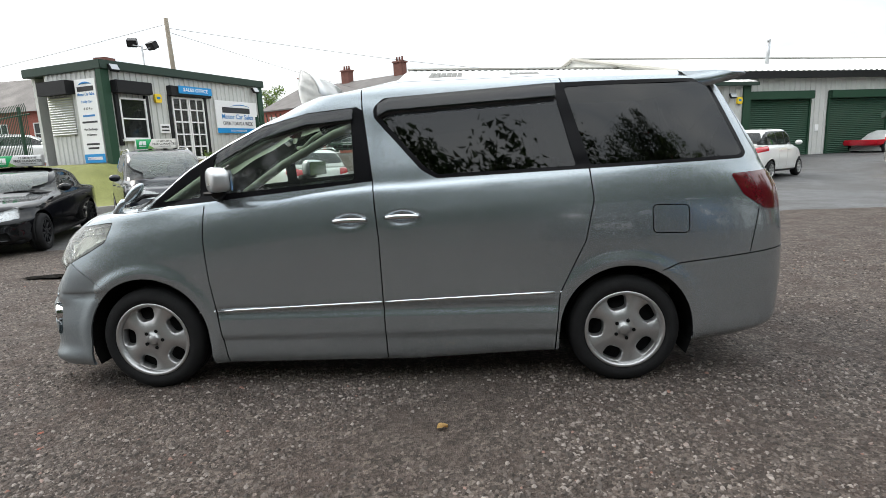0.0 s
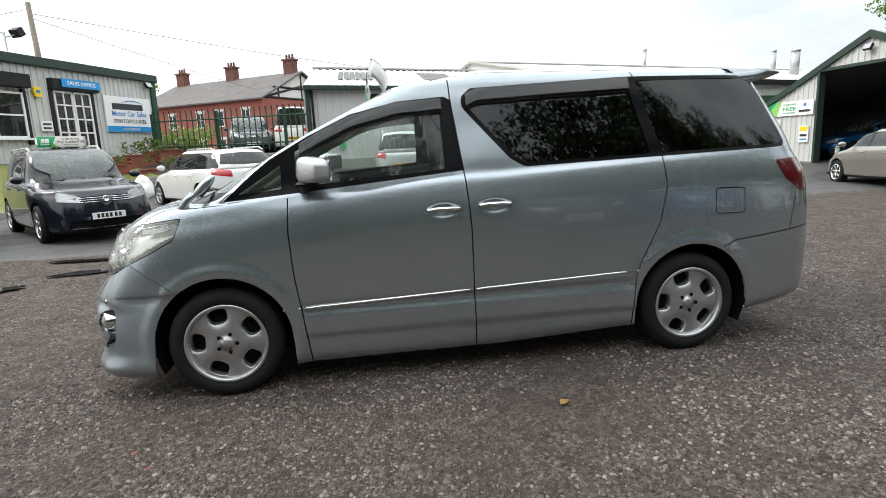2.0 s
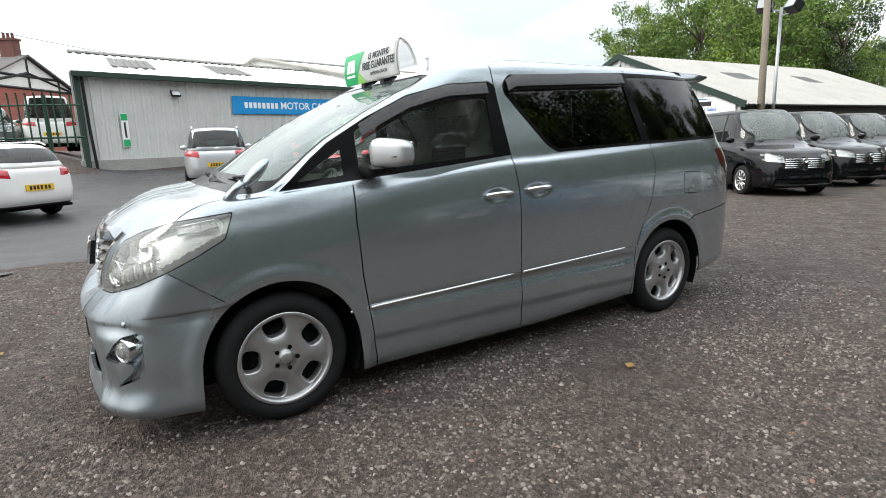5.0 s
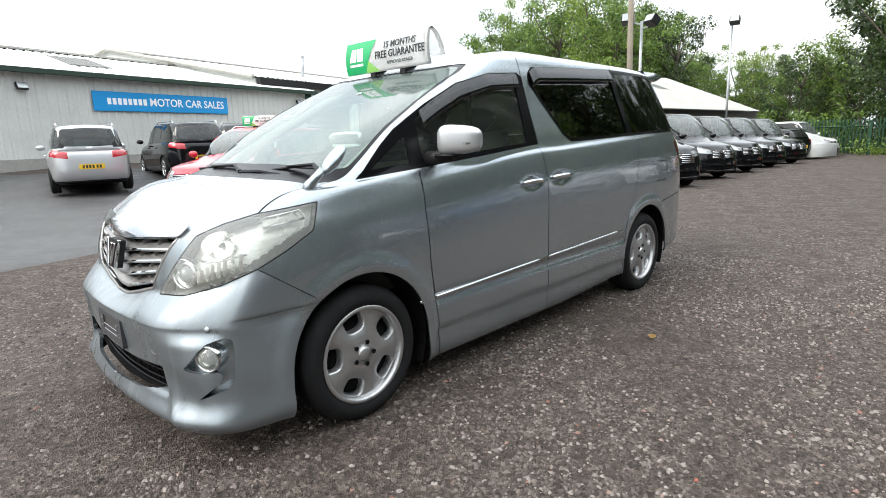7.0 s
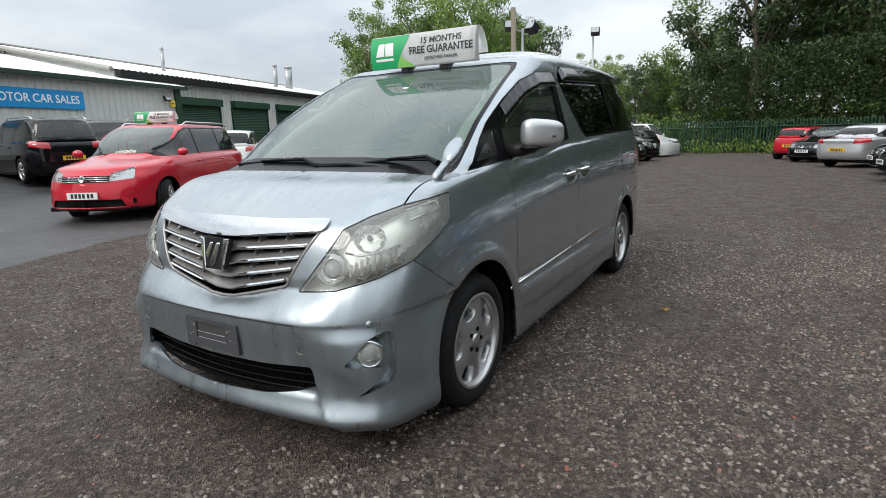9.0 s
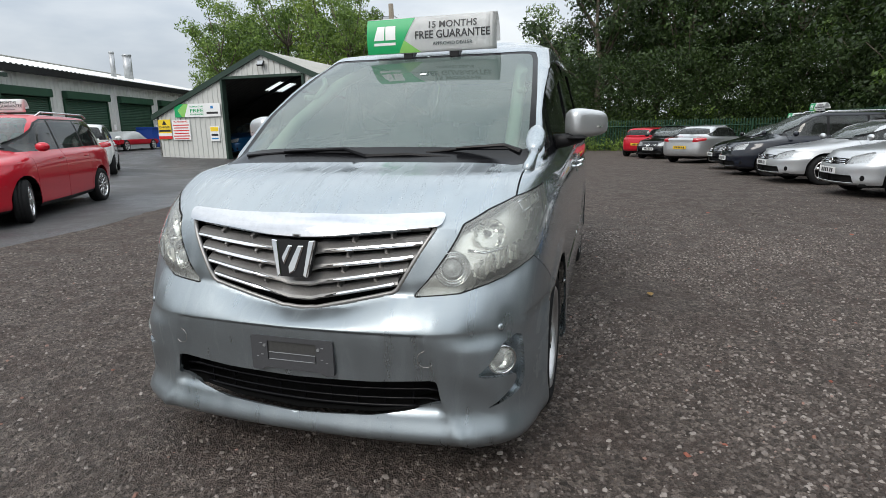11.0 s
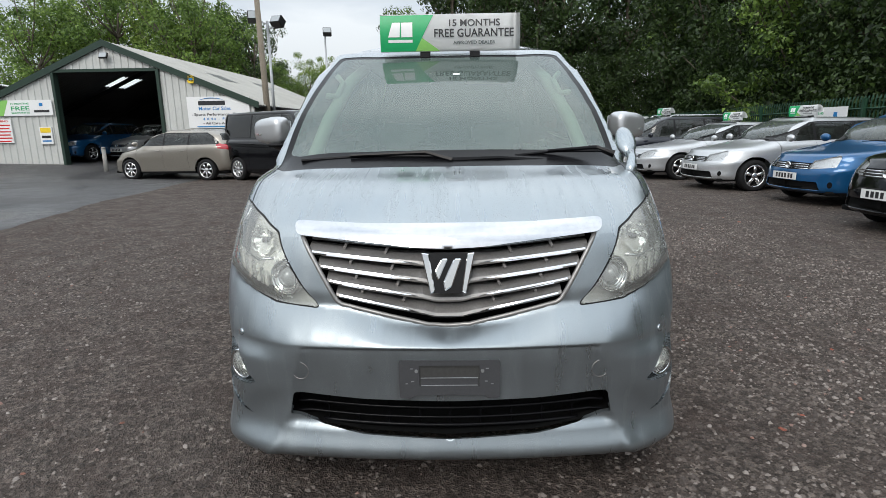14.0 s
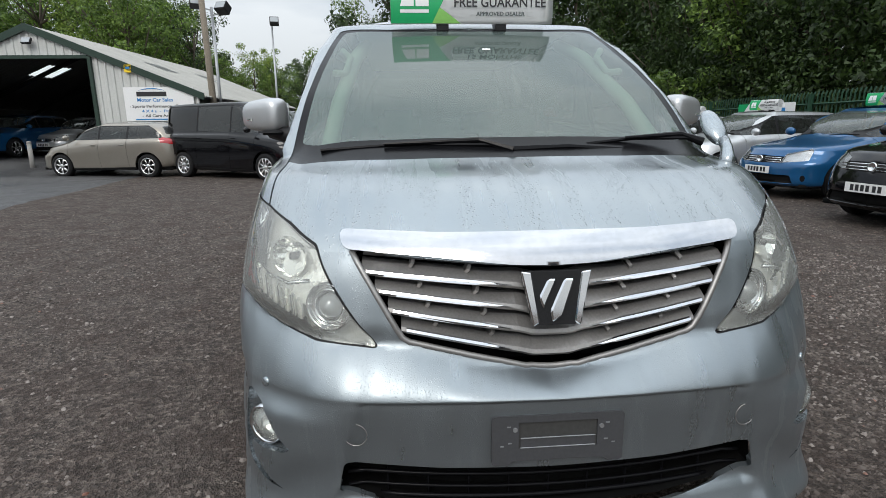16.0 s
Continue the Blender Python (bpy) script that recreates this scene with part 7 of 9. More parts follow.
def build_warehouse():
    m, L = along((-2.5, 17.6), (13.0, 22.2))
    t = thing("warehouse", m, "long grey corrugated steel warehouse with a pale sheet roof", "building")
    zb, ze, zr, back = 0.3, 3.78, 5.36, 7.0
    b = bmesh.new()
    corrugated(b, 0, L, 1.05, ze, pitch=0.30)
    box(b, 0, L, 0.02, 0.16, 1.0, ze)
    part("front_wall", b, "cladding", t)
    b = bmesh.new()
    box(b, -0.05, L, -0.10, 0.20, zb - 0.6, 1.05, bevel=0.01)
    part("plinth", b, "concrete", t, "bare concrete plinth")
    for x, nm in ((0.0, "end_wall"), (L, "end_wall")):
        b = bmesh.new()
        slab(b, [(0.1, -0.5), (2 * back, -0.5), (2 * back, ze), (back, zr), (0.1, ze)], 0.12, Matrix.Translation((x - (0.12 if x else 0), 0, 0)) @ Matrix.Rotation(radians(90), 4, "Z") @ Matrix.Diagonal((1, -1, 1, 1)))
        part(nm, b, "cladding", t)
    b = bmesh.new()
    sheet_roof(b, L + 0.3, -0.28, ze - 0.02, back, zr, -0.05)
    sheet_roof(b, L + 0.3, 2 * back + 0.2, ze - 0.02, back, zr, -0.05)
    part("roof", b, "roof_sheet", t)
    b = bmesh.new()
    box(b, -0.05, L + 0.25, back - 0.22, back + 0.22, zr + 0.02, zr + 0.09)
    for i in range(int(L / 0.33)):
        box(b, 0.33 * i, 0.33 * i + 0.12, back - 0.3, back + 0.3, zr, zr + 0.07)
    part("ridge_cap", b, "roof_old", t)
    b = bmesh.new()
    box(b, -0.05, L + 0.25, -0.36, -0.24, ze - 0.16, ze + 0.0, bevel=0.01)
    part("gutter", b, "fascia", t)
    for x in (2.3 - 1.0, 6.2 - 1.0):
        for i in range(6):
            b = bmesh.new()
            box(b, x + 0.26 * i, x + 0.26 * i + 0.22, 1.8, 5.0, -0.01, 0.02)
            for v in b.verts:
                v.co.z += ze - 0.02 + (v.co.y + 0.28) * (zr - ze + 0.02) / (back + 0.28) + 0.045
            part("skylight", b, "skylight", t)
    b = bmesh.new()
    box(b, 0.05, 0.20, -0.14, 0.05, 0.6, ze)
    part("corner_flashing", b, "fascia", t)
    b = bmesh.new()
    box(b, L - 0.35, L + 0.02, -0.12, 0.05, 0.4, ze)
    part("corner_flashing", b, "green_steel", t)
    b = bmesh.new()
    tube(b, [(0.28, -0.12, ze - 0.1), (0.30, -0.12, 2.0), (0.36, -0.12, 0.75), (0.5, -0.16, 0.62)], 0.045, 8)
    part("drainpipe", b, "black_plastic", t)
    b = bmesh.new()
    box(b, 5.35, 5.65, -0.14, -0.04, 1.1, 1.32)
    box(b, 5.72, 6.05, -0.14, -0.04, 1.12, 1.32)
    part("meter_box", b, "concrete", t)
    # the building stands askew to its front: the ends run back along the yard's long side
    for o in t.children_recursive:
        for v in o.data.vertices:
            v.co.x += 0.296 * max(0.0, v.co.y - 0.05)
    x0 = 5.22
    sign_board("shop_sign", m @ Matrix.Translation((x0 + 2.82, -0.06, 2.90)), 5.65, 0.66, "sign_blue", "bright blue sign with white capitals on the warehouse wall",
               [("bar", -2.27 + 0.19 * i, 0, 0.13, 0.22, "ink_white") for i in range(8)] + [("word", 0.93, 0, 0.40, "MOTOR CAR SALES", "ink_white", 3.35)])
    floodlight(m @ Matrix.Translation((3.1, -0.06, 3.18)))
    floodlight(m @ Matrix.Translation((L - 0.95, -0.06, 3.15)))
    alarm_box(m @ Matrix.Translation((L - 0.55, -0.04, 3.0)))
    sign_board("notice", m @ Matrix.Translation((1.35, -0.06, 2.0)), 0.22, 1.1, "sign_white", "narrow white notice with green ends", [("bar", 0, 0.42, 0.2, 0.22, "sign_green"), ("bar", 0, -0.42, 0.2, 0.22, "sign_green"), ("bar", 0, 0, 0.06, 0.5, "ink")])


def build_workshop():
    m, L = along((12.7, 23.2), (42.0, 31.9))
    t = thing("workshop_building", m, "taller grey steel workshop with green roller doors and a pale roof", "building")
    ze, zr, back = 4.35, 6.6, 11.0
    b = bmesh.new()
    corrugated(b, 0, L, 0.0, ze, pitch=0.30)
    box(b, 0, L, 0.02, 0.16, -0.4, ze)
    part("front_wall", b, "cladding", t)
    for i in range(6):
        roller_door(t, 2.6 + 4.75 * i, 3.5, 2.95, 0.12)
        if i:
            sb = bmesh.new()
            box(sb, 4.75 * i + 0.05, 4.75 * i + 0.25, -0.07, -0.04, 1.55, 1.85)
            part("wall_notice", sb, "sign_white", t)
    b = bmesh.new()
    sheet_roof(b, L + 3.0, -0.35, ze, back, zr, -2.6)
    sheet_roof(b, L + 3.0, 2 * back, ze, back, zr, -2.6)
    part("roof", b, "roof_sheet", t)
    b = bmesh.new()
    box(b, -2.6, L + 0.4, back - 0.2, back + 0.2, zr + 0.03, zr + 0.1)
    part("ridge_cap", b, "roof_old", t)
    b = bmesh.new()
    box(b, -2.6, L + 0.4, -0.42, -0.2, ze - 0.32, ze - 0.02)
    part("eaves_band", b, "black_plastic", t)
    b = bmesh.new()
    slab(b, [(0.0, -0.5), (2 * back, -0.5), (2 * back, ze), (back, zr), (0.0, ze)], 0.12, Matrix.Translation((-2.5, 0, 0)) @ Matrix.Rotation(radians(90), 4, "Z") @ Matrix.Diagonal((1, -1, 1, 1)))
    part("end_wall", b, "cladding", t)
    for s in (0, 1):
        b = bmesh.new()
        a = (0, ze) if s == 0 else (2 * back, ze)
        tube(b, [(-2.62, a[0], a[1] + 0.05), (-2.62, back, zr + 0.06)], 0.11, 6)
        part("verge", b, "roof_old", t)
    for x, y, h, r in ((16.6, 3.5, 1.7, 0.16), (20.4, 4.5, 1.8, 0.30), (6.5, 5.0, 1.4, 0.10)):
        z = ze + (zr - ze) * y / back
        f = thing("roof_flue", m @ Matrix.Translation((x, y, z - 0.1)), "galvanised flue standing on the workshop roof", "flue")
        b = bmesh.new()
        rod(b, (0, 0, 0), (0.05, 0, h), r, seg=14)
        part("pipe", b, "galv", f, smooth=True)
        b = bmesh.new()
        rod(b, (0.05, 0, h), (0.05, 0, h + 0.12), r * 1.15, r * 0.9, 14)
        part("cowl", b, "galv", f, smooth=True)


def build_shed():
    m, _ = along((15.25, 19.25), (15.15, 6.19))
    m = m @ Matrix.Translation((0, 0, 0.174)) @ Matrix.Diagonal((0.865, 0.865, 0.83, 1))
    t = thing("shed", m, "pale corrugated steel shed with an open bay and a pitched roof", "building")
    XL, W, apex, zl, ze, zr, D = 2.95, 14.6, 8.95, 2.20, 2.45, 4.95, 18.0
    o0, o1, oh = 6.80, 10.95, 3.80
    top = lambda x: zl + (zr - zl) * (x - XL) / (apex - XL) if x < apex else ze + (zr - ze) * (W - x) / (W - apex)
    z0 = -0.65
    b = bmesh.new()
    corrugated(b, XL, o0, 0.12, 0, pitch=0.26, top=top)
    corrugated(b, o1, W, 0.12, 0, pitch=0.26, top=top)
    corrugated(b, o0, o1, oh, 0, pitch=0.26, top=top)
    part("gable_wall", b, "cladding", t)
    b = bmesh.new()
    for x0, x1 in ((XL, o0), (o1, W)):
        box(b, x0, x1, -0.05, 0.15, z0, 0.14)
    part("plinth", b, "concrete", t)
    for a in ((o0 - 0.05, o0 + 0.06, -0.12, 0.16, z0, oh + 0.05), (o1 - 0.06, o1 + 0.05, -0.12, 0.16, z0, oh + 0.05), (o0 + 0.06, o1 - 0.06, -0.10, 0.16, oh - 0.02, oh + 0.10)):
        b = bmesh.new()
        box(b, *a)
        part("door_post", b, "fascia", t)
    for x0, x1 in ((XL - 0.2, apex), (apex, W + 0.2)):
        b = bmesh.new()
        za, zb = top(max(XL, min(W, x0))), top(max(XL, min(W, x1)))
        slab(b, [(x0, za - 0.20), (x1, zb - 0.20), (x1, zb + 0.06), (x0, za + 0.06)], 0.10, Matrix.Translation((0, -0.14, 0)))
        part("verge_trim", b, "fascia", t)
    for (x0, z0a, x1, z1a), nm in (((XL - 0.25, zl - 0.08, apex, zr), "roof_slope"), ((W + 0.25, ze - 0.08, apex, zr), "roof_slope")):
        b, glazed, shade_sheet = bmesh.new(), bmesh.new(), bmesh.new()
        prev = None
        for i in range(int(D / 0.15) + 1):
            y = -0.12 + 0.15 * i
            dz = 0.035 if i % 2 else 0.0
            row = [(x0 + (x1 - x0) * s, y, z0a + (z1a - z0a) * s + dz) for s in (0, 0.52, 0.68, 1)]
            if prev:
                for j in range(3):
                    into = glazed if j == 1 and (4.4 < y < 6.2 or 10.4 < y < 12.0) else b
                    into.faces.new([into.verts.new(q) for q in (prev[j], row[j], row[j + 1], prev[j + 1])])
                    # added sheet under the roof, its dark colour imitating the interior's shade
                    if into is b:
                        shade_sheet.faces.new([shade_sheet.verts.new((q[0], q[1], q[2] - 0.05)) for q in (prev[j], row[j], row[j + 1], prev[j + 1])])
            prev = row
        bmesh.ops.remove_doubles(glazed, verts=glazed.verts[:], dist=1e-4)
        for g in pieces_of(glazed):
            part("rooflight", g, rooflight_material, t)
        part(nm, b, "roof_old", t)
        part("roof_shade_sheet", shade_sheet, "shed_lining", t, "dark sheet under the shed roof, coloured for the shade inside")
    # side and rear walls carry the same painted-in shade
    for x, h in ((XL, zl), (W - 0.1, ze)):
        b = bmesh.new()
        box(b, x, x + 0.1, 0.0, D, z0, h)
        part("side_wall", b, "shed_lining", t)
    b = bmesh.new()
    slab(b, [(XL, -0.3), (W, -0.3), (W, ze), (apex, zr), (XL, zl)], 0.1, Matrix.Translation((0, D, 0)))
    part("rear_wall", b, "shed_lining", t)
    b = bmesh.new()
    box(b, XL + 0.1, W - 0.1, 0.15, D, -0.50, -0.27)
    part("shed_floor", b, "concrete", t)
    for y in (4.5, 9.0, 13.5):
        for x0, x1, z1 in ((XL + 0.2, apex, zl), (W - 0.2, apex, ze)):
            b = bmesh.new()
            rod(b, (x0, y, z1 - 0.2), (x1, y, zr - 0.25), 0.10, seg=6)
            part("rafter", b, "black_plastic", t)
    floodlight(m @ Matrix.Translation((apex + 0.05, -0.10, zr - 0.62)))
    alarm_box(m @ Matrix.Translation((12.25, -0.05, 3.42)))
    sign_board("wall_sign", m @ Matrix.Translation((13.2, -0.06, 2.12)), 2.45, 1.25, "sign_white", "white dealer sign with dark and blue lettering on the shed",
               [("swoosh", -0.25, 0.50, 0.9, 0.07, "ink_blue"), ("bar", -0.25, 0.37, 1.05, 0.17, "ink"), ("word", -0.15, 0.15, 0.19, "Motor Car Sales", "ink_blue", 1.25), ("word", -0.0, -0.08, 0.15, "- Sports Performance - Finance", "ink", 2.15),
                ("word", 0.0, -0.26, 0.14, "4 X 4 s  -  Finance", "ink_blue", 1.3), ("word", 0.0, -0.43, 0.14, "- All Cars Are HPI", "ink", 1.3), ("bar", 0, -0.56, 1.8, 0.045, "ink_blue")])
    sign_board("wall_sign", m @ Matrix.Translation((5.36, -0.06, 2.42)) @ Matrix.Diagonal((0.68, 1, 0.62, 1)), 3.7, 1.0, "sign_white", "green and white warranty banner on the shed wall",
               [("patch", [(-1.85, -0.5), (-1.28, -0.5), (-1.60, 0.0), (-1.08, 0.5), (-1.85, 0.5)], "sign_green"), ("patch", [(-1.28, -0.5), (-1.08, -0.5), (-0.70, 0.5), (-1.08, 0.5), (-1.58, 0.0)], "sign_lime"),
                ("word", -0.05, 0.27, 0.16, "15 MONTHS", "sign_green", 1.08), ("word", -0.05, -0.04, 0.37, "FREE", "sign_green", 1.08), ("word", -0.05, -0.31, 0.15, "GUARANTEE", "sign_green", 1.08), ("bar", 1.2, -0.22, 0.9, 0.15, "ink"), ("bar", 1.2, 0.2, 0.2, 0.2, "ink_blue")])
    sign_board("warning_notice", m @ Matrix.Translation((3.42, -0.06, 1.55)), 0.70, 0.95, "sign_yellow", "yellow, white and red warning notice",
               [("patch", [(-0.14, 0.22), (0.14, 0.22), (0.0, 0.44)], "ink"), ("word", 0, 0.10, 0.15, "DANGER", "ink", 0.6), ("bar", 0, -0.06, 0.66, 0.10, "ink"), ("bar", 0, -0.25, 0.78, 0.14, "sign_white"), ("bar", 0.0, -0.39, 0.78, 0.14, "sign_red")])
    sign_board("notice", m @ Matrix.Translation((4.36, -0.06, 1.5)), 1.0, 0.95, "sign_white", "white notice with lines of small red print",
               [("word", 0, 0.40, 0.12, "WARNING", "sign_red", 0.8)] + [("bar", 0, 0.24 - 0.13 * i, 0.9 - 0.1 * (i % 2), 0.05, "sign_red") for i in range(6)])
    sign_board("notice", m @ Matrix.Translation((6.20, -0.06, 1.30)), 0.5, 0.7, "sign_white", "small white and yellow notice", [("bar", 0, 0.22, 0.42, 0.2, "sign_yellow"), ("bar", 0, -0.05, 0.36, 0.1, "ink"), ("bar", 0, -0.22, 0.36, 0.06, "ink_blue")])


def build_office():
    P0, P1 = (-11.05, 13.4), (-8.6, 20.3)
    m, L = along(P0, P1, 1.42)
    m2, _ = along((P0[0] - 0.947 * 2.7, P0[1] + 0.322 * 2.7), P0, 1.42)
    t = thing("sales_office", m, "flat-roofed grey steel sales office with dark green trim", "building")
    H = 2.95
    b = bmesh.new()
    corrugated(b, 0, L, 0, H, pitch=0.22)
    box(b, 0, L, 0.02, 0.12, -0.5, H)
    part("front_wall", b, "cladding", t)
    b = bmesh.new()
    q = m.inverted() @ m2
    corrugated(b, 0, 2.7, 0, H, pitch=0.22)
    box(b, 0, 2.7, 0.02, 0.12, -0.5, H)
    bmesh.ops.transform(b, matrix=q, verts=b.verts[:])
    part("side_wall", b, "cladding", t)
    b = bmesh.new()
    box(b, -0.12, L + 0.12, -0.16, 3.7, H - 0.02, H + 0.26, bevel=0.02)
    part("roof", b, "fascia", t)
    b = bmesh.new()
    box(b, 0.1, L, 3.4, 3.55, -0.5, H)
    box(b, L - 0.12, L, 0.1, 3.5, -0.5, H)
    part("rear_wall", b, "cladding", t)
    for x in (0.06, L - 0.12):
        b = bmesh.new()
        box(b, x - 0.14, x + 0.14, -0.10, 0.14, -0.5, H)
        part("corner_post", b, "green_steel", t)
    w = plain_window(Matrix.Translation((0.93, -0.06, 1.42)), 1.0, 1.35, t, bars=(1, 2), glass="glass_car")
    for x in (0.37, 1.49):
        b = bmesh.new()
        box(b, x - 0.06, x + 0.06, -0.10, 0.0, 0.55, 2.2)
        part("shutter_guide", b, "black_plastic", t)
    b = bmesh.new()
    box(b, 0.26, 1.61, -0.30, 0.0, 2.22, 2.62, bevel=0.02)
    part("shutter_box", b, "black_plastic", t)
    b = bmesh.new()
    box(b, 2.40, 4.29, -0.24, 0.0, 2.28, 2.62, bevel=0.02)
    part("door_canopy", b, "black_plastic", t)
    for i in range(2):
        plain_window(Matrix.Translation((2.89 + 0.74 * i, -0.05, 1.15)), 0.72, 2.2, t, "glazed_door", (2, 5), glass="glass_car")
    for x in (2.44, 4.09):
        b = bmesh.new()
        box(b, x - 0.06, x + 0.06, -0.08, 0.0, 0.0, 2.3)
        part("door_jamb", b, "black_plastic", t)
    sign_board("door_sign", m @ Matrix.Translation((3.49, -0.26, 2.50)), 1.55, 0.27, "sign_blue", "small blue sign over the office door", [("word", 0, 0, 0.17, "SALES OFFICE", "ink_white", 1.15)])
    sign_board("wall_sign", m @ Matrix.Translation((5.74, -0.06, 1.62)), 2.35, 1.28, "sign_white", "white dealer sign with a blue band below",
               [("swoosh", 0.2, 0.42, 1.1, 0.09, "ink_blue"), ("bar", -0.05, 0.28, 1.55, 0.22, "ink"), ("word", 0, 0.02, 0.27, "Motor Car Sales", "ink_blue", 1.75), ("word", 0, -0.25, 0.20, "OPEN 7 DAYS A WEEK", "ink", 1.7), ("bar", 0, -0.53, 2.33, 0.20, "sign_blue"), ("bar", 0, -0.53, 0.9, 0.08, "ink_white")])
    sign_board("wall_sign", m2 @ Matrix.Translation((2.02, -0.06, 1.35)), 0.95, 2.65, "sign_white", "tall narrow white dealer sign with a blue foot",
               [("swoosh", 0, 1.15, 0.6, 0.06, "ink_blue"), ("bar", 0, 1.02, 0.75, 0.15, "ink"), ("word", 0, 0.85, 0.13, "Motor Car Sales", "ink_blue", 0.78), ("word", 0, 0.62, 0.11, "Family Cars", "ink_blue", 0.5), ("word", 0, 0.40, 0.11, "4 X 4 s", "ink", 0.4),
                ("word", 0, -0.25, 0.10, "Part Exchange", "ink", 0.6), ("word", 0, -0.42, 0.10, "Welcome", "ink", 0.45), ("bar", 0, 0.18, 0.55, 0.06, "ink_blue"), ("bar", 0, -0.02, 0.7, 0.06, "ink"), ("bar", 0, -0.72, 0.6, 0.06, "ink"), ("bar", 0, -0.85, 0.5, 0.06, "ink"), ("bar", 0, -1.18, 0.95, 0.28, "sign_blue"), ("bar", 0, -1.18, 0.7, 0.1, "ink_white")])
    b = bmesh.new()
    rows = []
    for i in range(33):
        z, d = 0.95 + 1.25 * i / 32, -0.05 - 0.025 * (i % 2)
        rows.append((b.verts.new(q @ Vector((0.12, d, z))), b.verts.new(q @ Vector((1.30, d, z)))))
    for A, B in zip(rows, rows[1:]):
        b.faces.new((A[0], A[1], B[1], B[0]))
    part("window_shutter", b, "galv", t, "closed grey roller shutter")
    b = bmesh.new()
    box(b, 0.04, 1.42, -0.32, 0.0, 2.25, 2.68, m=q)
    part("shutter_box", b, "black_plastic", t)
    alarm_box(m @ Matrix.Translation((1.95, -0.04, 2.15)))
    floodlight(m @ Matrix.Translation((L - 0.5, -0.10, 2.72)))
    floodlight(m @ Matrix.Translation((0.3, -0.14, 2.92)))
    sign_board("notice", m @ Matrix.Translation((2.12, -0.05, 1.12)), 0.42, 0.32, "sign_white", "small white notice by the door", [("bar", 0, 0.06, 0.3, 0.06, "ink"), ("bar", 0, -0.06, 0.3, 0.05, "ink")])


def build_houses():
    m, L = along((-25.2, 64.4), (-9.6, 53.8), 0.9)
    t = thing("terraced_houses", m, "row of red brick terraced houses with slate roofs", "house")
    H, R, D = 5.9, 8.7, 12.0
    b = bmesh.new()
    box(b, 0, L, 0, D, -1, H)
    part("wall", b, "brick", t)
    b = bmesh.new()
    slab(b, [(0, H), (D, H), (D / 2, R - 0.1)], 0.3, Matrix.Translation((L, 0, 0)) @ Matrix.Rotation(radians(90), 4, "Z"))
    part("gable", b, "render", t)
    for (z0, x0, z1, x1) in ((H, D / 2, R - 0.2, D / 2), (H + 0.15, 0.8, R - 1.4, D / 2), (H + 0.15, D - 0.8, R - 1.4, D / 2), (H + 0.05, 0.1, H + 0.05, D - 0.1), (H + 1.1, 1.7, H + 1.1, D - 1.7), (H, 2.4, H + 1.2, 2.4), (H, D - 2.4, H + 1.2, D - 2.4), (H, 0, R, D / 2), (H, D, R, D / 2)):
        b = bmesh.new()
        rod(b, (L + 0.03, x0, z0), (L + 0.03, x1, z1), 0.11, seg=4)
        part("gable_timber", b, "ink", t)
    for s in (0, 1):
        b = bmesh.new()
        y0 = -0.35 if s == 0 else D + 0.35
        vs = [b.verts.new(p) for p in ((-0.2, y0, H - 0.2), (L + 0.35, y0, H - 0.2), (L + 0.35, D / 2, R), (-0.2, D / 2, R), (-0.2, y0, H - 0.05), (L + 0.35, y0, H - 0.05), (L + 0.35, D / 2, R + 0.15), (-0.2, D / 2, R + 0.15))]
        for f in ((0, 1, 2, 3), (4, 5, 6, 7), (0, 1, 5, 4), (1, 2, 6, 5), (3, 0, 4, 7)):
            b.faces.new([vs[i] for i in f])
        bmesh.ops.recalc_face_normals(b, faces=b.faces[:])
        part("roof", b, "slate", t)
    for x in (1.2, 9.2, L - 1.2):
        b = bmesh.new()
        box(b, x - 0.65, x + 0.65, D / 2 - 0.4, D / 2 + 0.4, R - 0.5, R + 1.5, bevel=0.03)
        box(b, x - 0.75, x + 0.75, D / 2 - 0.5, D / 2 + 0.5, R + 1.35, R + 1.52)
        ch = part("chimney", b, "chimney_brick", t)
        for px in (-0.4, 0, 0.4):
            b = bmesh.new()
            rod(b, (x + px, D / 2, R + 1.5), (x + px, D / 2, R + 2.0), 0.13, 0.10)
            part("chimney_pot", b, "chimney_brick", ch)
    for x in (2.2, 6.0, 10.2, 13.0, 16.6):
        for z in (1.3, 4.1):
            plain_window(Matrix.Translation((x, -0.02, z)), 1.1, 1.5, t, bars=(2, 2))
            b = bmesh.new()
            box(b, x - 0.65, x + 0.65, -0.04, 0.02, z + 0.78, z + 1.0)
            part("lintel", b, "render", t)
    for yy in (8.8,):
        plain_window(Matrix.Translation((L + 0.02, yy, 4.1)) @ Matrix.Rotation(radians(90), 4, "Z"), 1.0, 1.6, t, bars=(2, 2))
    m, L = along((-47.0, 36.0), (-26.0, 33.0), 1.0)
    t = thing("brick_house", m, "red brick house with a tiled roof beyond the fence", "house")
    b = bmesh.new()
    box(b, 0, L, 0, 8, -1, 4.2)
    part("wall", b, "brick", t)
    for s in (0, 1):
        b = bmesh.new()
        y0 = -0.4 if s == 0 else 8.4
        vs = [b.verts.new(p) for p in ((-0.3, y0, 4.1), (L + 0.3, y0, 4.1), (L + 0.3, 4, 6.9), (-0.3, 4, 6.9))]
        b.faces.new(vs)
        part("roof", b, "slate", t)
    b = bmesh.new()
    slab(b, [(0, 4.1), (8, 4.1), (4, 6.8)], 0.2, Matrix.Translation((L, 0, 0)) @ Matrix.Rotation(radians(90), 4, "Z"))
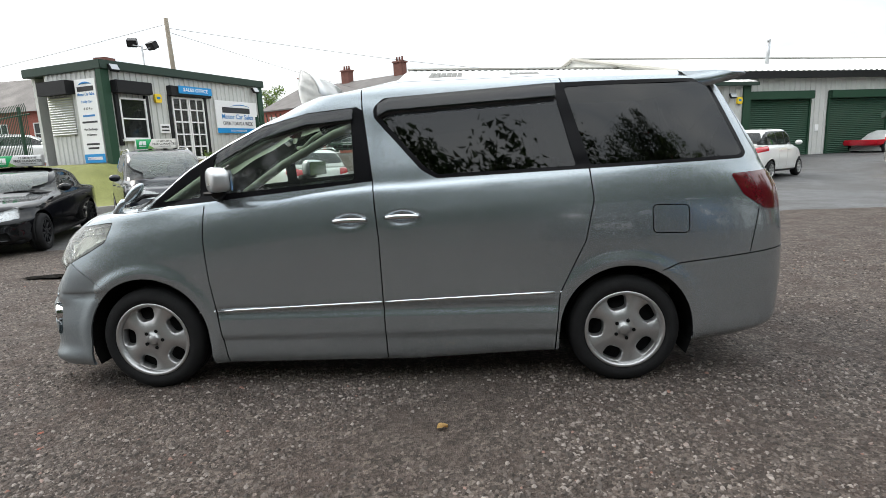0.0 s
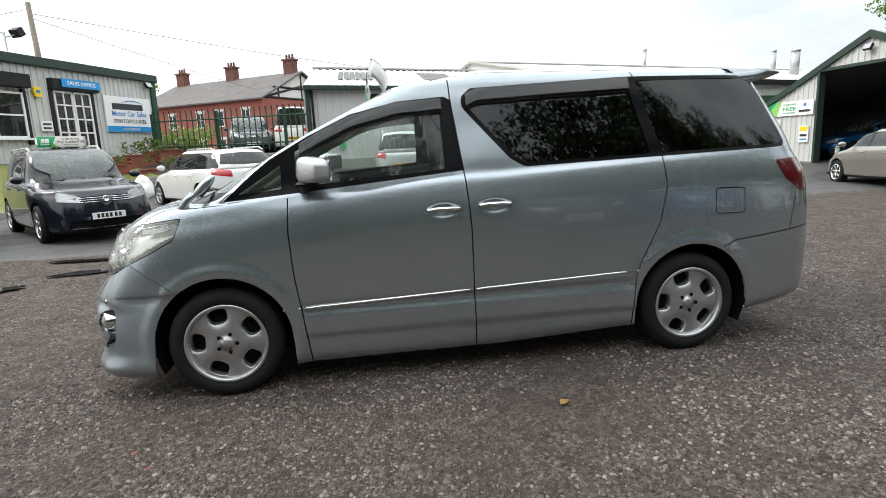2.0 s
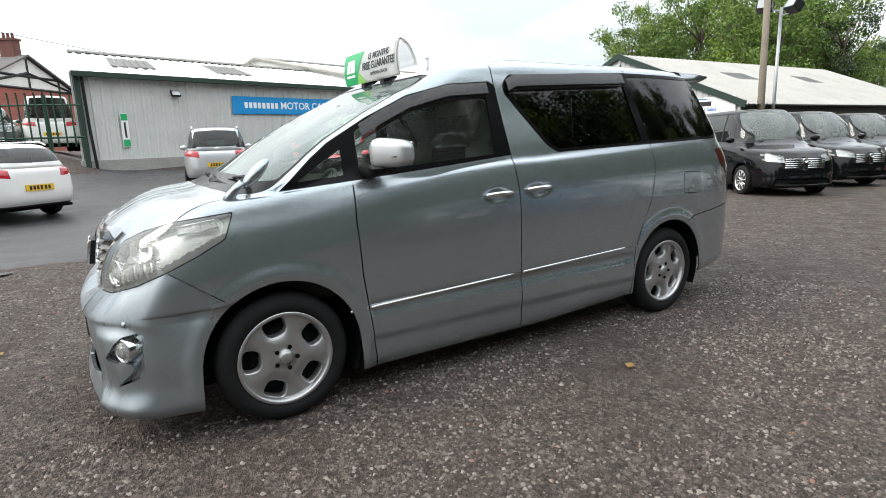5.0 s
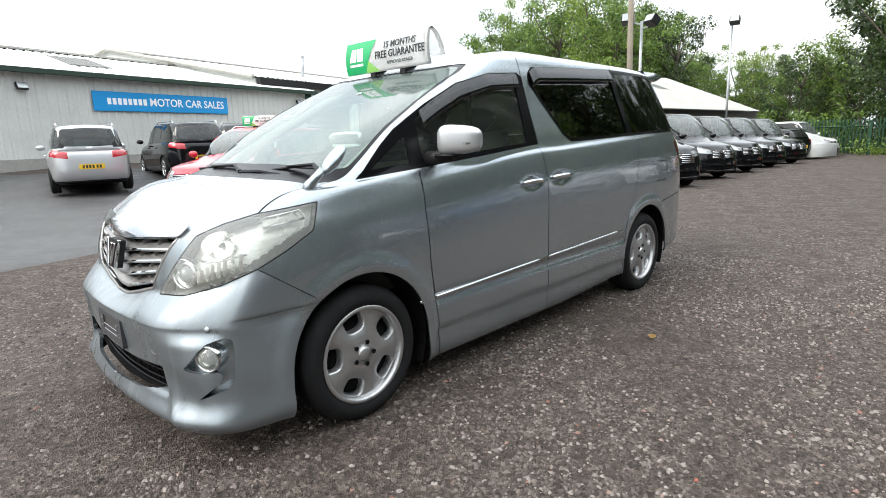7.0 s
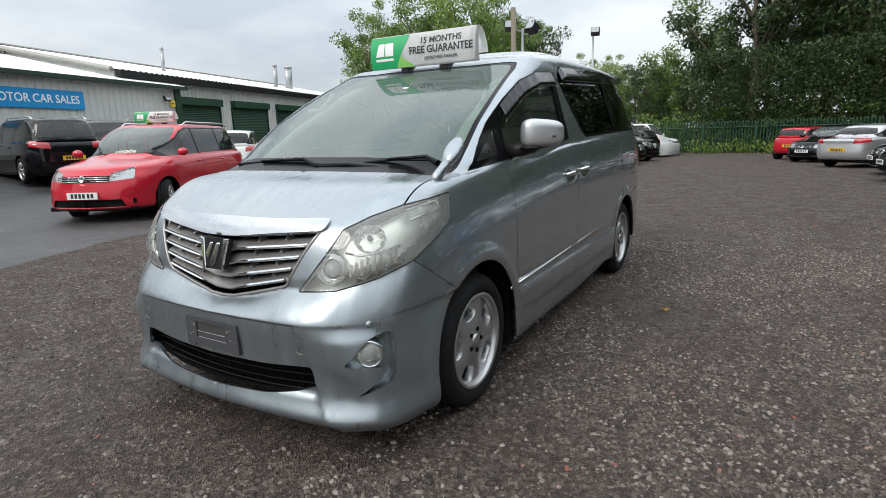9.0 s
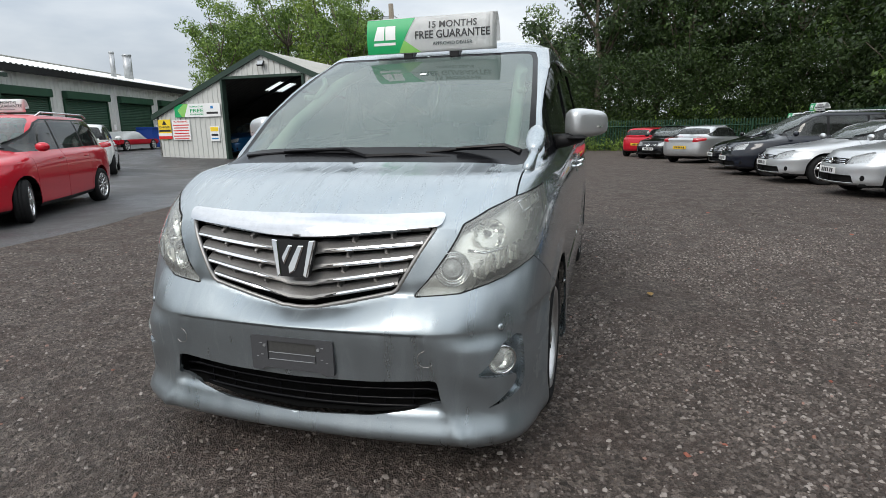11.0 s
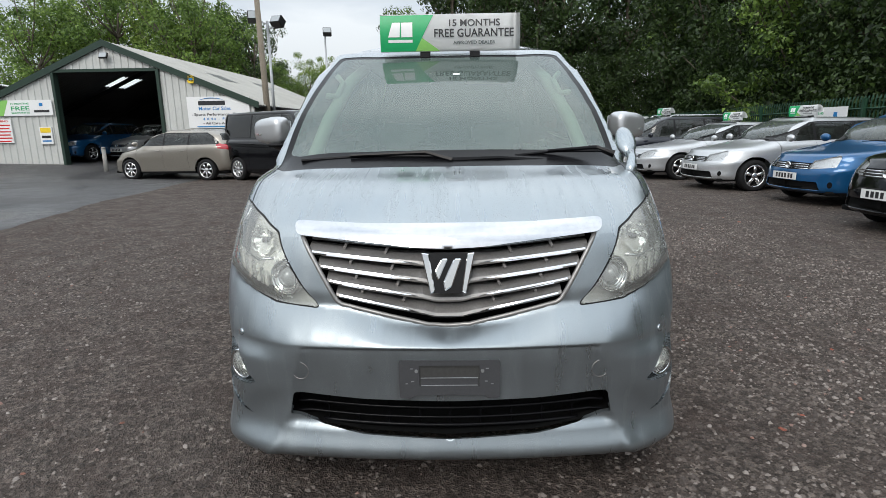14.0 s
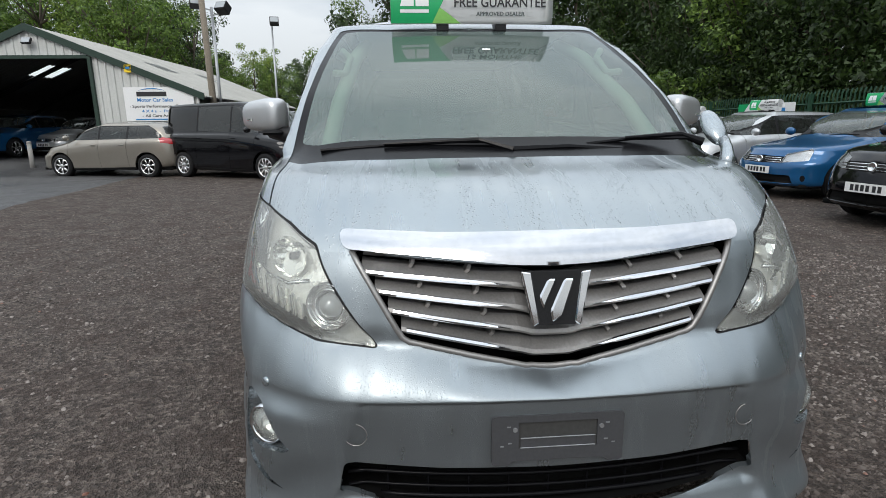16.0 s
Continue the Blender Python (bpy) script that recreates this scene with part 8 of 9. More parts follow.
    part("gable", b, "brick", t)
    b = bmesh.new()
    box(b, L - 1.4, L - 0.4, 3.5, 4.5, 6.3, 8.0)
    part("chimney", b, "chimney_brick", t)
    for x in (L - 3.2, L - 6.5, L - 10):
        plain_window(Matrix.Translation((x, -0.02, 2.6)), 1.1, 1.5, t, bars=(2, 2))


rooflight_material = rooflight_sheet()
build_warehouse()
build_workshop()
build_shed()
build_office()
build_houses()

# ---- fences, poles, bank, clutter ----
def fence(p0, p1, label, h=2.1, zf=None, step=0.155, paint="green_steel", group="palisade fences", w=0.034):
    """Steel palisade: pales with splayed three-point tops on two rails, posts every few metres."""
    m, L = along(p0, p1)
    zf = zf or ground_z
    at = lambda s: zf(p0[0] + (p1[0] - p0[0]) * s / L, p0[1] + (p1[1] - p0[1]) * s / L)
    t = thing("palisade_fence", m, label, "fence", group)
    pale = bmesh.new()
    vs = [pale.verts.new(p) for p in ((-w, 0, 0.06), (0, -0.014, 0.06), (w, 0, 0.06), (w, 0, h - 0.10), (0, -0.014, h - 0.06), (-w, 0, h - 0.10), (-w * 1.1, -0.03, h), (0, -0.02, h + 0.03), (w * 1.1, -0.03, h))]
    for f in ((0, 1, 4, 5), (1, 2, 3, 4), (5, 4, 7, 6), (4, 3, 8, 7)):
        pale.faces.new([vs[i] for i in f])
    me = bpy.data.meshes.new("pale")
    pale.to_mesh(me)
    pale.free()
    me.materials.append(M[paint])
    for i in range(int(L / step)):
        s = (i + 0.5) * step
        o = new("pale", me)
        o.parent = t
        o.matrix_local = Matrix.Translation((s, 0, at(s)))
    for i in range(int(L / 2.75) + 1):
        s = min(L, i * 2.75)
        e = min(L, s + 2.75)
        b = bmesh.new()
        box(b, s - 0.05, s + 0.05, 0.03, 0.12, at(s) - 0.2, at(s) + h - 0.05)
        part("post", b, paint, t)
        if e > s:
            for z in (0.35, h - 0.35):
                b = bmesh.new()
                rod(b, (s, 0.03, at(s) + z), (e, 0.03, at(e) + z), 0.028, seg=4)
                part("rail", b, paint, t)
    return t


fence((-8.5, 19.3), (-2.35, 17.25), "dark green steel palisade fence and gate between office and warehouse", 1.68, lambda x, y: 1.44, 0.235, w=0.026)
fence((-22.5, 19.5), (-14.6, 14.6), "dark green steel palisade fence beside the office", 2.2, lambda x, y: 1.35)
fence((-12.0, -12.0), (32.4, -12.2), "dark green palisade fence behind the parked row", 2.1)
fence((32.5, -12.0), (33.6, 18.0), "dark green palisade fence at the end of the yard", 1.8)


def lamp_mast(name, at, h, label, heads, mat="galv", r=0.06, lean=(0, 0)):
    z = ground_z(*at)
    t = thing(name, Matrix.Translation((*at, z)), label, "lamp post")
    b = bmesh.new()
    rod(b, (0, 0, -0.2), (lean[0], lean[1], h), r, r * 0.75, 12)
    part("pole", b, mat, t, smooth=True)
    for hx, hy, hz, turn, tilt in heads:
        b = bmesh.new()
        q = Matrix.Translation((hx, hy, hz)) @ Matrix.Rotation(radians(turn), 4, "Z") @ Matrix.Rotation(radians(tilt), 4, "X")
        box(b, -0.21, 0.21, -0.28, 0.05, -0.16, 0.16, m=q, bevel=0.02)
        hd = part("floodlight_head", b, "black_plastic", t)
        b = bmesh.new()
        box(b, -0.18, 0.18, -0.288, -0.278, -0.13, 0.13, m=q)
        part("lamp_glass", b, "lamp_glass", hd)
        b = bmesh.new()
        rod(b, (lean[0], lean[1], hz - 0.15), (hx, hy, hz - 0.05), 0.025)
        part("arm", b, "galv", t)
    return t


lamp_mast("lamp_post", (16.6, 6.42), 5.2, "thin galvanised lamp post with two floodlights and a camera", [(-0.15, 0.42, 5.25, -70, -20), (0.1, -0.40, 5.1, -110, -35)])
b = bmesh.new()
t = thing("timber_pole", Matrix.Translation((15.9, 6.40, 0)), "weathered timber utility pole", "pole")
rod(b, (0, 0, -0.4), (0.05, 0.12, 5.7), 0.12, 0.09, 12)
part("pole", b, "timber", t, smooth=True)
lamp_mast("lamp_post", (25.4, 6.3), 6.2, "galvanised lamp post with one floodlight among the trees", [(-0.1, -0.15, 6.25, -80, -25)])
t = thing("utility_pole", Matrix.Translation((-15.7, 27.0, 1.5)), "tall timber utility pole with wires", "pole")
b = bmesh.new()
rod(b, (0, 0, -0.5), (-0.35, 0.2, 7.6), 0.15, 0.11, 12)
part("pole", b, "timber", t, smooth=True)
for i, (e, s) in enumerate((((-40, 10, 5.0), -0.6), ((40, 45, 9.0), -1.2), ((12, 60, 7.0), -0.8))):
    b = bmesh.new()
    a = Vector((-0.35, 0.2, 7.3 - 0.2 * i))
    tube(b, [a.lerp(Vector(e), k / 16) + Vector((0, 0, s * math.sin(math.pi * k / 16))) for k in range(17)], 0.012, 5)
    part("wire", b, "black_plastic", t)
for i in range(6):
    b = bmesh.new()
    rod(b, (-0.35 * (0.45 + 0.08 * i) - 0.16, 0.1, 3.5 + 0.55 * i), (-0.35 * (0.45 + 0.08 * i) + 0.16, 0.1, 3.5 + 0.55 * i), 0.012, seg=5)
    part("climbing_rung", b, "galv", t)
lamp_mast("lamp_post", (-14.3, 21.5), 5.2, "thin lamp post with two floodlights and a camera over the office", [(-0.45, 0, 5.3, 200, -30), (0.35, 0.1, 5.15, 160, -30)], "galv", 0.045)


def build_bank():
    """Grass bank below the office, with its kerb and brick planters."""
    low = [(-24.0, 9.6), (-18.0, 9.8), (-13.0, 9.9), (-9.8, 10.4), (-8.3, 12.0), (-7.6, 14.0), (-7.2, 16.0)]
    high = [(-24.0, 17.0), (-18.5, 15.6), (-14.8, 14.3), (-11.5, 12.95), (-10.6, 14.0), (-10.1, 16.0), (-9.4, 18.6)]
    b = bmesh.new()
    rows = []
    k = 8
    fine = []
    for (a, c), (d, e) in zip(zip(low, high), zip(low[1:], high[1:])):
        for i in range(8):
            fine.append((Vector(a).lerp(Vector(d), i / 8), Vector(c).lerp(Vector(e), i / 8)))
    for p, q in fine:
        row = []
        for j in range(k + 1):
            s = j / k
            v = p.lerp(q, s)
            z0 = ground_z(p.x, p.y) + 0.14
            z = z0 + (1.42 - z0) * smooth01(s * 0.9 + 0.05) + 0.05 * noise.noise((v.x * 1.5, v.y * 1.5, 0))
            row.append(b.verts.new((v.x, v.y, z)))
        rows.append(row)
    for A, B in zip(rows, rows[1:]):
        for j in range(k):
            b.faces.new((A[j], B[j], B[j + 1], A[j + 1]))
    bmesh.ops.recalc_face_normals(b, faces=b.faces[:])
    if b.faces[0] and sum(f.normal.z for f in b.faces) < 0:
        bmesh.ops.reverse_faces(b, faces=b.faces[:])
    tagged(part("grass_bank", b, "grass", smooth=True), "mossy yellow-green grass bank below the office", "grass bank", kind="structure")
    kt = thing("kerb", Matrix.Identity(4), "row of concrete kerb stones under the bank", "kerb")
    kt["kind"] = "structure"
    for (a, c) in zip(low, low[1:]):
        d = Vector((c[0] - a[0], c[1] - a[1]))
        n = max(1, int(d.length / 0.92))
        for i in range(n):
            p, q = Vector(a).lerp(Vector(c), i / n), Vector(a).lerp(Vector(c), (i + 0.985) / n)
            mid = (p + q) / 2
            s = bmesh.new()
            box(s, -d.length / n / 2 * 0.985, d.length / n / 2 * 0.985, -0.07, 0.07, -0.15, 0.15, bevel=0.015)
            bmesh.ops.transform(s, matrix=Matrix.Translation((mid.x, mid.y, ground_z(mid.x, mid.y) + 0.03)) @ Matrix.Rotation(math.atan2(d.y, d.x), 4, "Z"), verts=s.verts[:])
            part("kerb_stone", s, "concrete", kt)
    # stepped brick planters
    m, _ = along((-9.6, 14.4), (-7.6, 19.4), 0.0)
    brick = bmesh.new()
    box(brick, 0.004, 0.216, -0.05, 0.05, 0.004, 0.070)
    me = bpy.data.meshes.new("brick")
    brick.to_mesh(me)
    brick.free()
    me.materials.append(M["brick_piece"])
    cop = bpy.data.meshes.new("coping")
    cb = bmesh.new()
    box(cb, 0, 0.45, -0.10, 0.10, 0, 0.05, bevel=0.008)
    cb.to_mesh(cb_me := cop)
    cb.free()
    cop.materials.append(M["brick_piece"])
    for x0, x1, y, zt in ((0.2, 2.2, -0.55, 1.25), (1.9, 3.9, -0.95, 1.05), (3.7, 5.3, -0.30, 1.70), (2.4, 4.2, -0.2, 1.55)):
        pl = thing("brick_planter", m, "low red brick planter with shrubs by the office steps", "planter", "brick planters")
        core = bmesh.new()
        box(core, x0, x1, y + 0.045, y + 0.6, 0.2, zt - 0.05)
        part("soil_core", core, "brick_piece", pl)
        n = int((x1 - x0) / 0.225)
        r = 0
        z = zt - 0.05 - 0.075
        while z > 0.35 and r < 9:
            for i in range(n):
                o = new("brick", me)
                o.parent = pl
                o.matrix_local = Matrix.Translation((x0 + 0.225 * i + (0.11 if r % 2 else 0), y, z))
            r += 1
            z -= 0.075
        for i in range(int((x1 - x0) / 0.46)):
            o = new("coping", cop)
            o.parent = pl
            o.matrix_local = Matrix.Translation((x0 + 0.46 * i, y, zt - 0.05))
        shrub("shrub", m @ Vector(((x0 + x1) / 2, y + 0.3, zt)), (x1 - x0) * 0.42, 0.45, 260, "leaf_mid", "small shrubs and flowers in a brick planter")


def leaf_cloud(bm, centre, radius, count, size, rng, squash=0.8, hollow=0.35):
    """Many small leaf blades scattered in a lumpy volume."""
    c = Vector(centre)
    for _ in range(count):
        d = Vector((rng.gauss(0, 1), rng.gauss(0, 1), rng.gauss(0, 1))).normalized()
        r = radius * (hollow + (1 - hollow) * rng.random() ** 0.5)
        p = c + Vector((d.x * r, d.y * r, d.z * r * squash))
        a = Vector((rng.gauss(0, 1), rng.gauss(0, 1), rng.gauss(0, 0.6))).normalized()
        n = (d + Vector((rng.gauss(0, .5), rng.gauss(0, .5), rng.gauss(0.3, .5)))).normalized()
        u = a.cross(n)
        if u.length < 0.1:
            continue
        u.normalize()
        v = n.cross(u)
        s = size * rng.uniform(0.6, 1.35)
        q = [p + u * s * 1.1 + n * s * 0.12, p + v * s * 0.62 - u * s * 0.7, p - v * s * 0.62 - u * s * 0.7]
        bm.append(q)


def leaf_mesh(name, quads, material, parent):
    verts = [tuple(p) for q in quads for p in q]
    me = bpy.data.meshes.new(name)
    me.from_pydata(verts, [], [(3 * i, 3 * i + 1, 3 * i + 2) for i in range(len(quads))])
    me.materials.append(M[material])
    o = new(name, me)
    o.parent = parent
    return o


def shrub(name, at, r, h, count, material, label, seed=1):
    t = thing(name, Matrix.Translation(at), label, "shrub")
    rng = random.Random(int(at[0] * 97 + at[1] * 31) + seed)
    quads = []
    for i in range(7):
        leaf_cloud(quads, (rng.uniform(-r, r), rng.uniform(-0.2, 0.2), h * rng.uniform(0.3, 0.75)), h * 0.45, count // 7, 0.05, rng, 0.9, 0.1)
    leaf_mesh("leaves", quads, material, t)
    b = bmesh.new()
    for i in range(6):
        rod(b, (rng.uniform(-r, r) * 0.6, 0, -0.05), (rng.uniform(-r, r), rng.uniform(-0.1, 0.1), h * 0.7), 0.012, 0.004, 5)
    part("stems", b, "bark", t)
    return t


build_bank()


def puddle(x, y, a, c, turn):
    b = bmesh.new()
    pts = []
    for i in range(28):
        g = 2 * math.pi * i / 28
        r = 1 + 0.35 * noise.noise((math.cos(g) * 1.7 + x, math.sin(g) * 1.7 + y, 2))
        pts.append((a * r * math.cos(g), c * r * math.sin(g)))
    vs = [b.verts.new((px, py, 0)) for px, py in pts]
    b.faces.new(vs)
    o = part("puddle", b, "puddle")
    o.matrix_world = Matrix.Translation((x, y, max(fine_z(x + dx, y + dy) for dx in (-a, 0, a) for dy in (-c, 0, c)) + 0.02)) @ Matrix.Rotation(turn, 4, "Z")
    tagged(o, "shallow rain puddle where asphalt meets gravel", "puddle", "puddles", "structure")


for a in ((-4.15, 3.35, 0.42, 0.13, 0.2), (-3.45, 4.35, 0.35, 0.10, 0.1), (-4.6, 4.3, 0.5, 0.10, -0.1), (-4.9, 2.6, 0.4, 0.12, 0.3)):
    puddle(*a)


def tarped_shape(at, heading, L, W, H, label):
    t = thing("covered_car", pose(*at, ground_z(*at), 0, 0, heading), label, "covered car")
    b = bmesh.new()
    rows = []
    for i in range(25):
        s = i / 24
        prof = H * (0.55 + 0.45 * math.sin(math.pi * min(1, max(0, (s - 0.12) / 0.72))) ** 0.7)
        row = []
        for j in range(17):
            g = -1 + j / 8
            y = W / 2 * max(-1, min(1, g * 1.5))
            z = prof if abs(g) < 0.55 else prof * (1 - (abs(g) - 0.55) / 0.45 * 0.88)
            z += 0.03 * noise.noise((s * 9, g * 6, at[0]))
            row.append(b.verts.new((-L / 2 + L * s, y * (1 + 0.04 * noise.noise((s * 7, g * 3, 5))), max(0.1, z))))
        rows.append(row)
    for A, B in zip(rows, rows[1:]):
        for j in range(16):
            b.faces.new((A[j], B[j], B[j + 1], A[j + 1]))
    b.faces.new(rows[0])
    b.faces.new(rows[-1][::-1])
    part("tarpaulin", b, "tarp", t, smooth=True)
    return t


tarped_shape((29.2, 4.6), 68, 3.9, 1.7, 1.3, "car under a pale grey tarpaulin")
tc = tarped_shape((20.9, 24.3), 15, 3.2, 1.6, 1.05, "red vehicle under a grey tarpaulin")
b = bmesh.new()
box(b, -2.0, 2.0, -0.88, 0.88, 0.35, 0.62, bevel=0.06)
part("sill", b, "red_paint", tc)
for s in (-1, 1):
    for x in (-1.3, 1.35):
        add_wheel(tc, x, s * 0.80, 0.31, "five")
t = thing("waste_bin", pose(23.2, 24.6, ground_z(23.2, 24.6), 0, 0, 16), "large blue plastic wheeled waste bin", "waste bin")
b = bmesh.new()
slab(b, [(-0.68, 0.12), (0.68, 0.12), (0.75, 1.15), (-0.75, 1.15)], 0.95, Matrix.Translation((0, -0.47, 0)))
bmesh.ops.bevel(b, geom=b.edges[:], offset=0.03, segments=2, affect="EDGES")
part("tub", b, "bin_blue", t)
b = bmesh.new()
box(b, -0.78, 0.78, -0.52, 0.52, 1.15, 1.27, bevel=0.05)
part("lid", b, "bin_blue", t)
for x in (-0.55, 0.55):
    for y in (-0.35, 0.35):
        b = bmesh.new()
        rod(b, (x, y - 0.03, 0.08), (x, y + 0.03, 0.08), 0.08, seg=12)
        part("castor", b, "rubber", t)
t = thing("bollard", pose(14.2, 11.4, ground_z(14.2, 11.4)), "short concrete bollard by the shed door", "bollard")
b = bmesh.new()
rod(b, (0, 0, -0.1), (0, 0, 0.75), 0.07, 0.06, 14)
part("post", b, "concrete", t, smooth=True)
b = bmesh.new()
rod(b, (0, 0, 0.75), (0, 0, 0.80), 0.075, 0.04, 14)
part("cap", b, "concrete", t, smooth=True)
t = thing("white_sack", pose(-6.9, 13.3, ground_z(-6.9, 13.3)), "crumpled white plastic sack beside the planter", "sack")
b = bmesh.new()
bmesh.ops.create_icosphere(b, subdivisions=4, radius=0.24)
for v in b.verts:
    v.co *= 1 + 0.35 * noise.noise(v.co * 5)
    v.co.z = v.co.z * 1.5 + 0.34
part("sack", b, "sign_white", t, smooth=True)
sign_board("banner", Matrix.Translation((14.6, -11.88, 1.45 + ground_z(14, -12))) @ Matrix.Rotation(radians(180), 4, "Z"), 2.9, 0.8, "sign_white", "white and green warranty banner on the fence",
           [("patch", [(-1.45, -0.40), (-1.0, -0.40), (-1.25, 0.0), (-0.85, 0.40), (-1.45, 0.40)], "sign_green"), ("word", -0.05, 0.22, 0.13, "15 MONTHS", "sign_green", 0.85), ("word", -0.05, -0.03, 0.30, "FREE", "sign_green", 0.85), ("bar", 0.95, -0.18, 0.7, 0.12, "ink"), ("bar", 0.95, 0.16, 0.16, 0.16, "ink_blue")])
sign_board("banner", Matrix.Translation((25.5, -11.88, 1.45 + ground_z(25, -12))) @ Matrix.Rotation(radians(180), 4, "Z"), 2.9, 0.8, "sign_white", "white and green warranty banner on the fence",
           [("patch", [(-1.45, -0.40), (-1.0, -0.40), (-1.25, 0.0), (-0.85, 0.40), (-1.45, 0.40)], "sign_green"), ("word", -0.05, 0.22, 0.13, "15 MONTHS", "sign_green", 0.85), ("word", -0.05, -0.03, 0.30, "FREE", "sign_green", 0.85), ("bar", 0.95, -0.18, 0.7, 0.12, "ink"), ("bar", 0.95, 0.16, 0.16, 0.16, "ink_blue")])

sign_board("banner", Matrix.Translation((32.42, -6.75, 0.95 + ground_z(32, -7))) @ Matrix.Rotation(radians(-88), 4, "Z"), 2.0, 0.85, "sign_white", "white and green warranty banner on the far fence",
           [("patch", [(-1.0, -0.42), (-0.80, -0.42), (-0.90, 0.0), (-0.70, 0.42), (-1.0, 0.42)], "sign_green"), ("word", -0.05, -0.03, 0.26, "FREE", "ink", 0.85), ("bar", 0.72, 0.20, 0.20, 0.10, "ink_blue")])

# ---- parked cars ----
ROW = "cars in the fence row"
FLEET = "row of black people movers"
car("saloon_car", SALOON, (-8.2, 6.05), -69, "black_paint", "glossy black saloon with black wheels parked on the drive", rear_plate=False, sign=True)
car("suv", SUV, (-6.39, 8.02), -52, "navy_paint", "dark blue-black compact SUV with roof rails and a roof sign", sign=True)
car("estate_car", ESTATE, (-4.50, 11.3), 127, "white_paint", "white estate car with red tail lamps beside the planters")
car("high_hatchback", MINI_MPV, (0.95, 14.2), 80, "pale_silver", "silver high-roofed hatchback parked nose to the warehouse", "cars along the warehouse")
car("family_car", MPV, (3.93, 15.5), 84, "black_paint", "black people carrier with roof rails parked nose to the warehouse", "cars along the warehouse")
car("suv", SUV, (7.2, 17.3), 50, "grey_paint", "dark grey SUV parked nose to the warehouse", "cars along the warehouse")
car("hatchback", HATCH, (10.0, 18.7), 50, "white_paint", "white hatchback parked beyond the dark SUV", "cars along the warehouse")
car("red_people_carrier", MPV_RED, (3.05, 8.66), 207, "red_paint", "bright red people carrier with front wheels turned, standing on the drive", steer=18, sign=True)
car("people_mover", PEOPLE, (11.7, 4.4), -122, "black_paint", "black people mover with bright multi-spoke wheels", FLEET, front_plate=False, category="van")
for px, py in ((14.7, 4.7), (18.0, 4.9), (21.3, 5.0), (24.5, 5.0)):
    car("people_mover", PEOPLE, (px, py), -112, "black_paint", "black people mover with a chrome grille", FLEET, front_plate=False, category="van")
car("hatchback", HATCH, (27.9, 5.4), 70, "black_paint", "dark hatchback showing its yellow rear plate")
car("panel_van", PANEL_VAN, (31.1, 5.0), -100, "white_paint", "white panel van by the far fence", category="van")
car("hatchback", FAST_HATCH, (13.0, 8.15), 76, "beige_paint", "beige five-door hatchback parked before the shed")
car("hatchback", HATCH, (18.3, 14.2), 172, "blue_paint", "dark blue car inside the open shed")
car("hatchback", HATCH, (19.7, 12.5), 165, "pale_silver", "silver car inside the open shed")
car("estate_car", ESTATE, (21.9, 10.7), 170, "grey_paint", "dark car at the back of the open shed")
car("city_car", CITY, (9.9, 14.6), 44, "white_paint", "small white hatchback seen from behind on the drive")
car("family_car", MPV, (2.75, -7.25), 98, "black_paint", "dark aubergine-black people carrier, nose out of the fence row", ROW, sign=False)
car("hatchback", HATCH, (5.46, -7.62), 97, "blue_paint", "bright blue hatchback, nose out of the fence row", ROW, sign=True)
car("hatchback", HATCH, (8.06, -7.16), 97, "pale_silver", "silver hatchback, nose out of the fence row", ROW, sign=True)
car("coupe", COUPE, (10.92, -7.02), 97, "pale_silver", "silver four-door coupe, nose out of the fence row", ROW, sign=True)
car("family_car", MPV, (13.3, -6.48), 97, "navy_paint", "dark blue people carrier, nose out of the fence row", ROW, sign=True)
car("hatchback", FAST_HATCH, (15.9, -6.45), 97, "black_paint", "dark hatchback, nose out of the fence row", ROW, sign=True)
car("saloon_car", SALOON_SILVER, (20.6, -5.15), -37, "pale_silver", "silver saloon showing its tail in the fence row", ROW)
car("hatchback", HATCH, (24.25, -4.15), 145, "black_paint", "black hatchback at the end of the fence row", ROW)
car("small_hatch", SMALL, (26.5, -3.45), -30, "red_paint", "small red hatchback by the far fence", ROW)
car("suv", SUV, (-5.43, 22.3, 1.36), -76, "grey_paint", "dark SUV behind the palisade gate", rear_plate=False)
car("minibus", MINIVAN_OLD, (-3.55, 22.8, 1.36), 96, "white_paint", "old white and red minibus behind the palisade gate", category="van")
car("estate_car", ESTATE, (-19.5, 20.5, 1.35), 20, "white_paint", "pale car behind the fence beside the office")

# ---- the sign on the silver van's roof ----
vs = thing("roof_sign", pose(-0.515, -0.015, 1.772, 0, 0, -90), "bent white and green warranty sign on the silver van's roof", "roof sign")
_L, _H = 0.42, 0.212


def sign_front(z, off=0.0):
    """How far the front of the bent sheet stands forward at a height."""
    return -0.022 * max(0.0, 1 - ((z - 0.095) / 0.115) ** 2) - off


def sign_panel(name, edge_a, edge_b, z0, z1, off, mat):
    """A printed field on the front of the sheet between two edges, each a function of height."""
    b = bmesh.new()
    rows = []
    for i in range(13):
        z = z0 + (z1 - z0) * i / 12
        rows.append([b.verts.new((edge_a(z) + (edge_b(z) - edge_a(z)) * k / 4, sign_front(z, off), z)) for k in range(5)])
    for A, B in zip(rows, rows[1:]):
        for k in range(4):
            b.faces.new((A[k], A[k + 1], B[k + 1], B[k]))
    part(name, b, mat, vs, smooth=True)


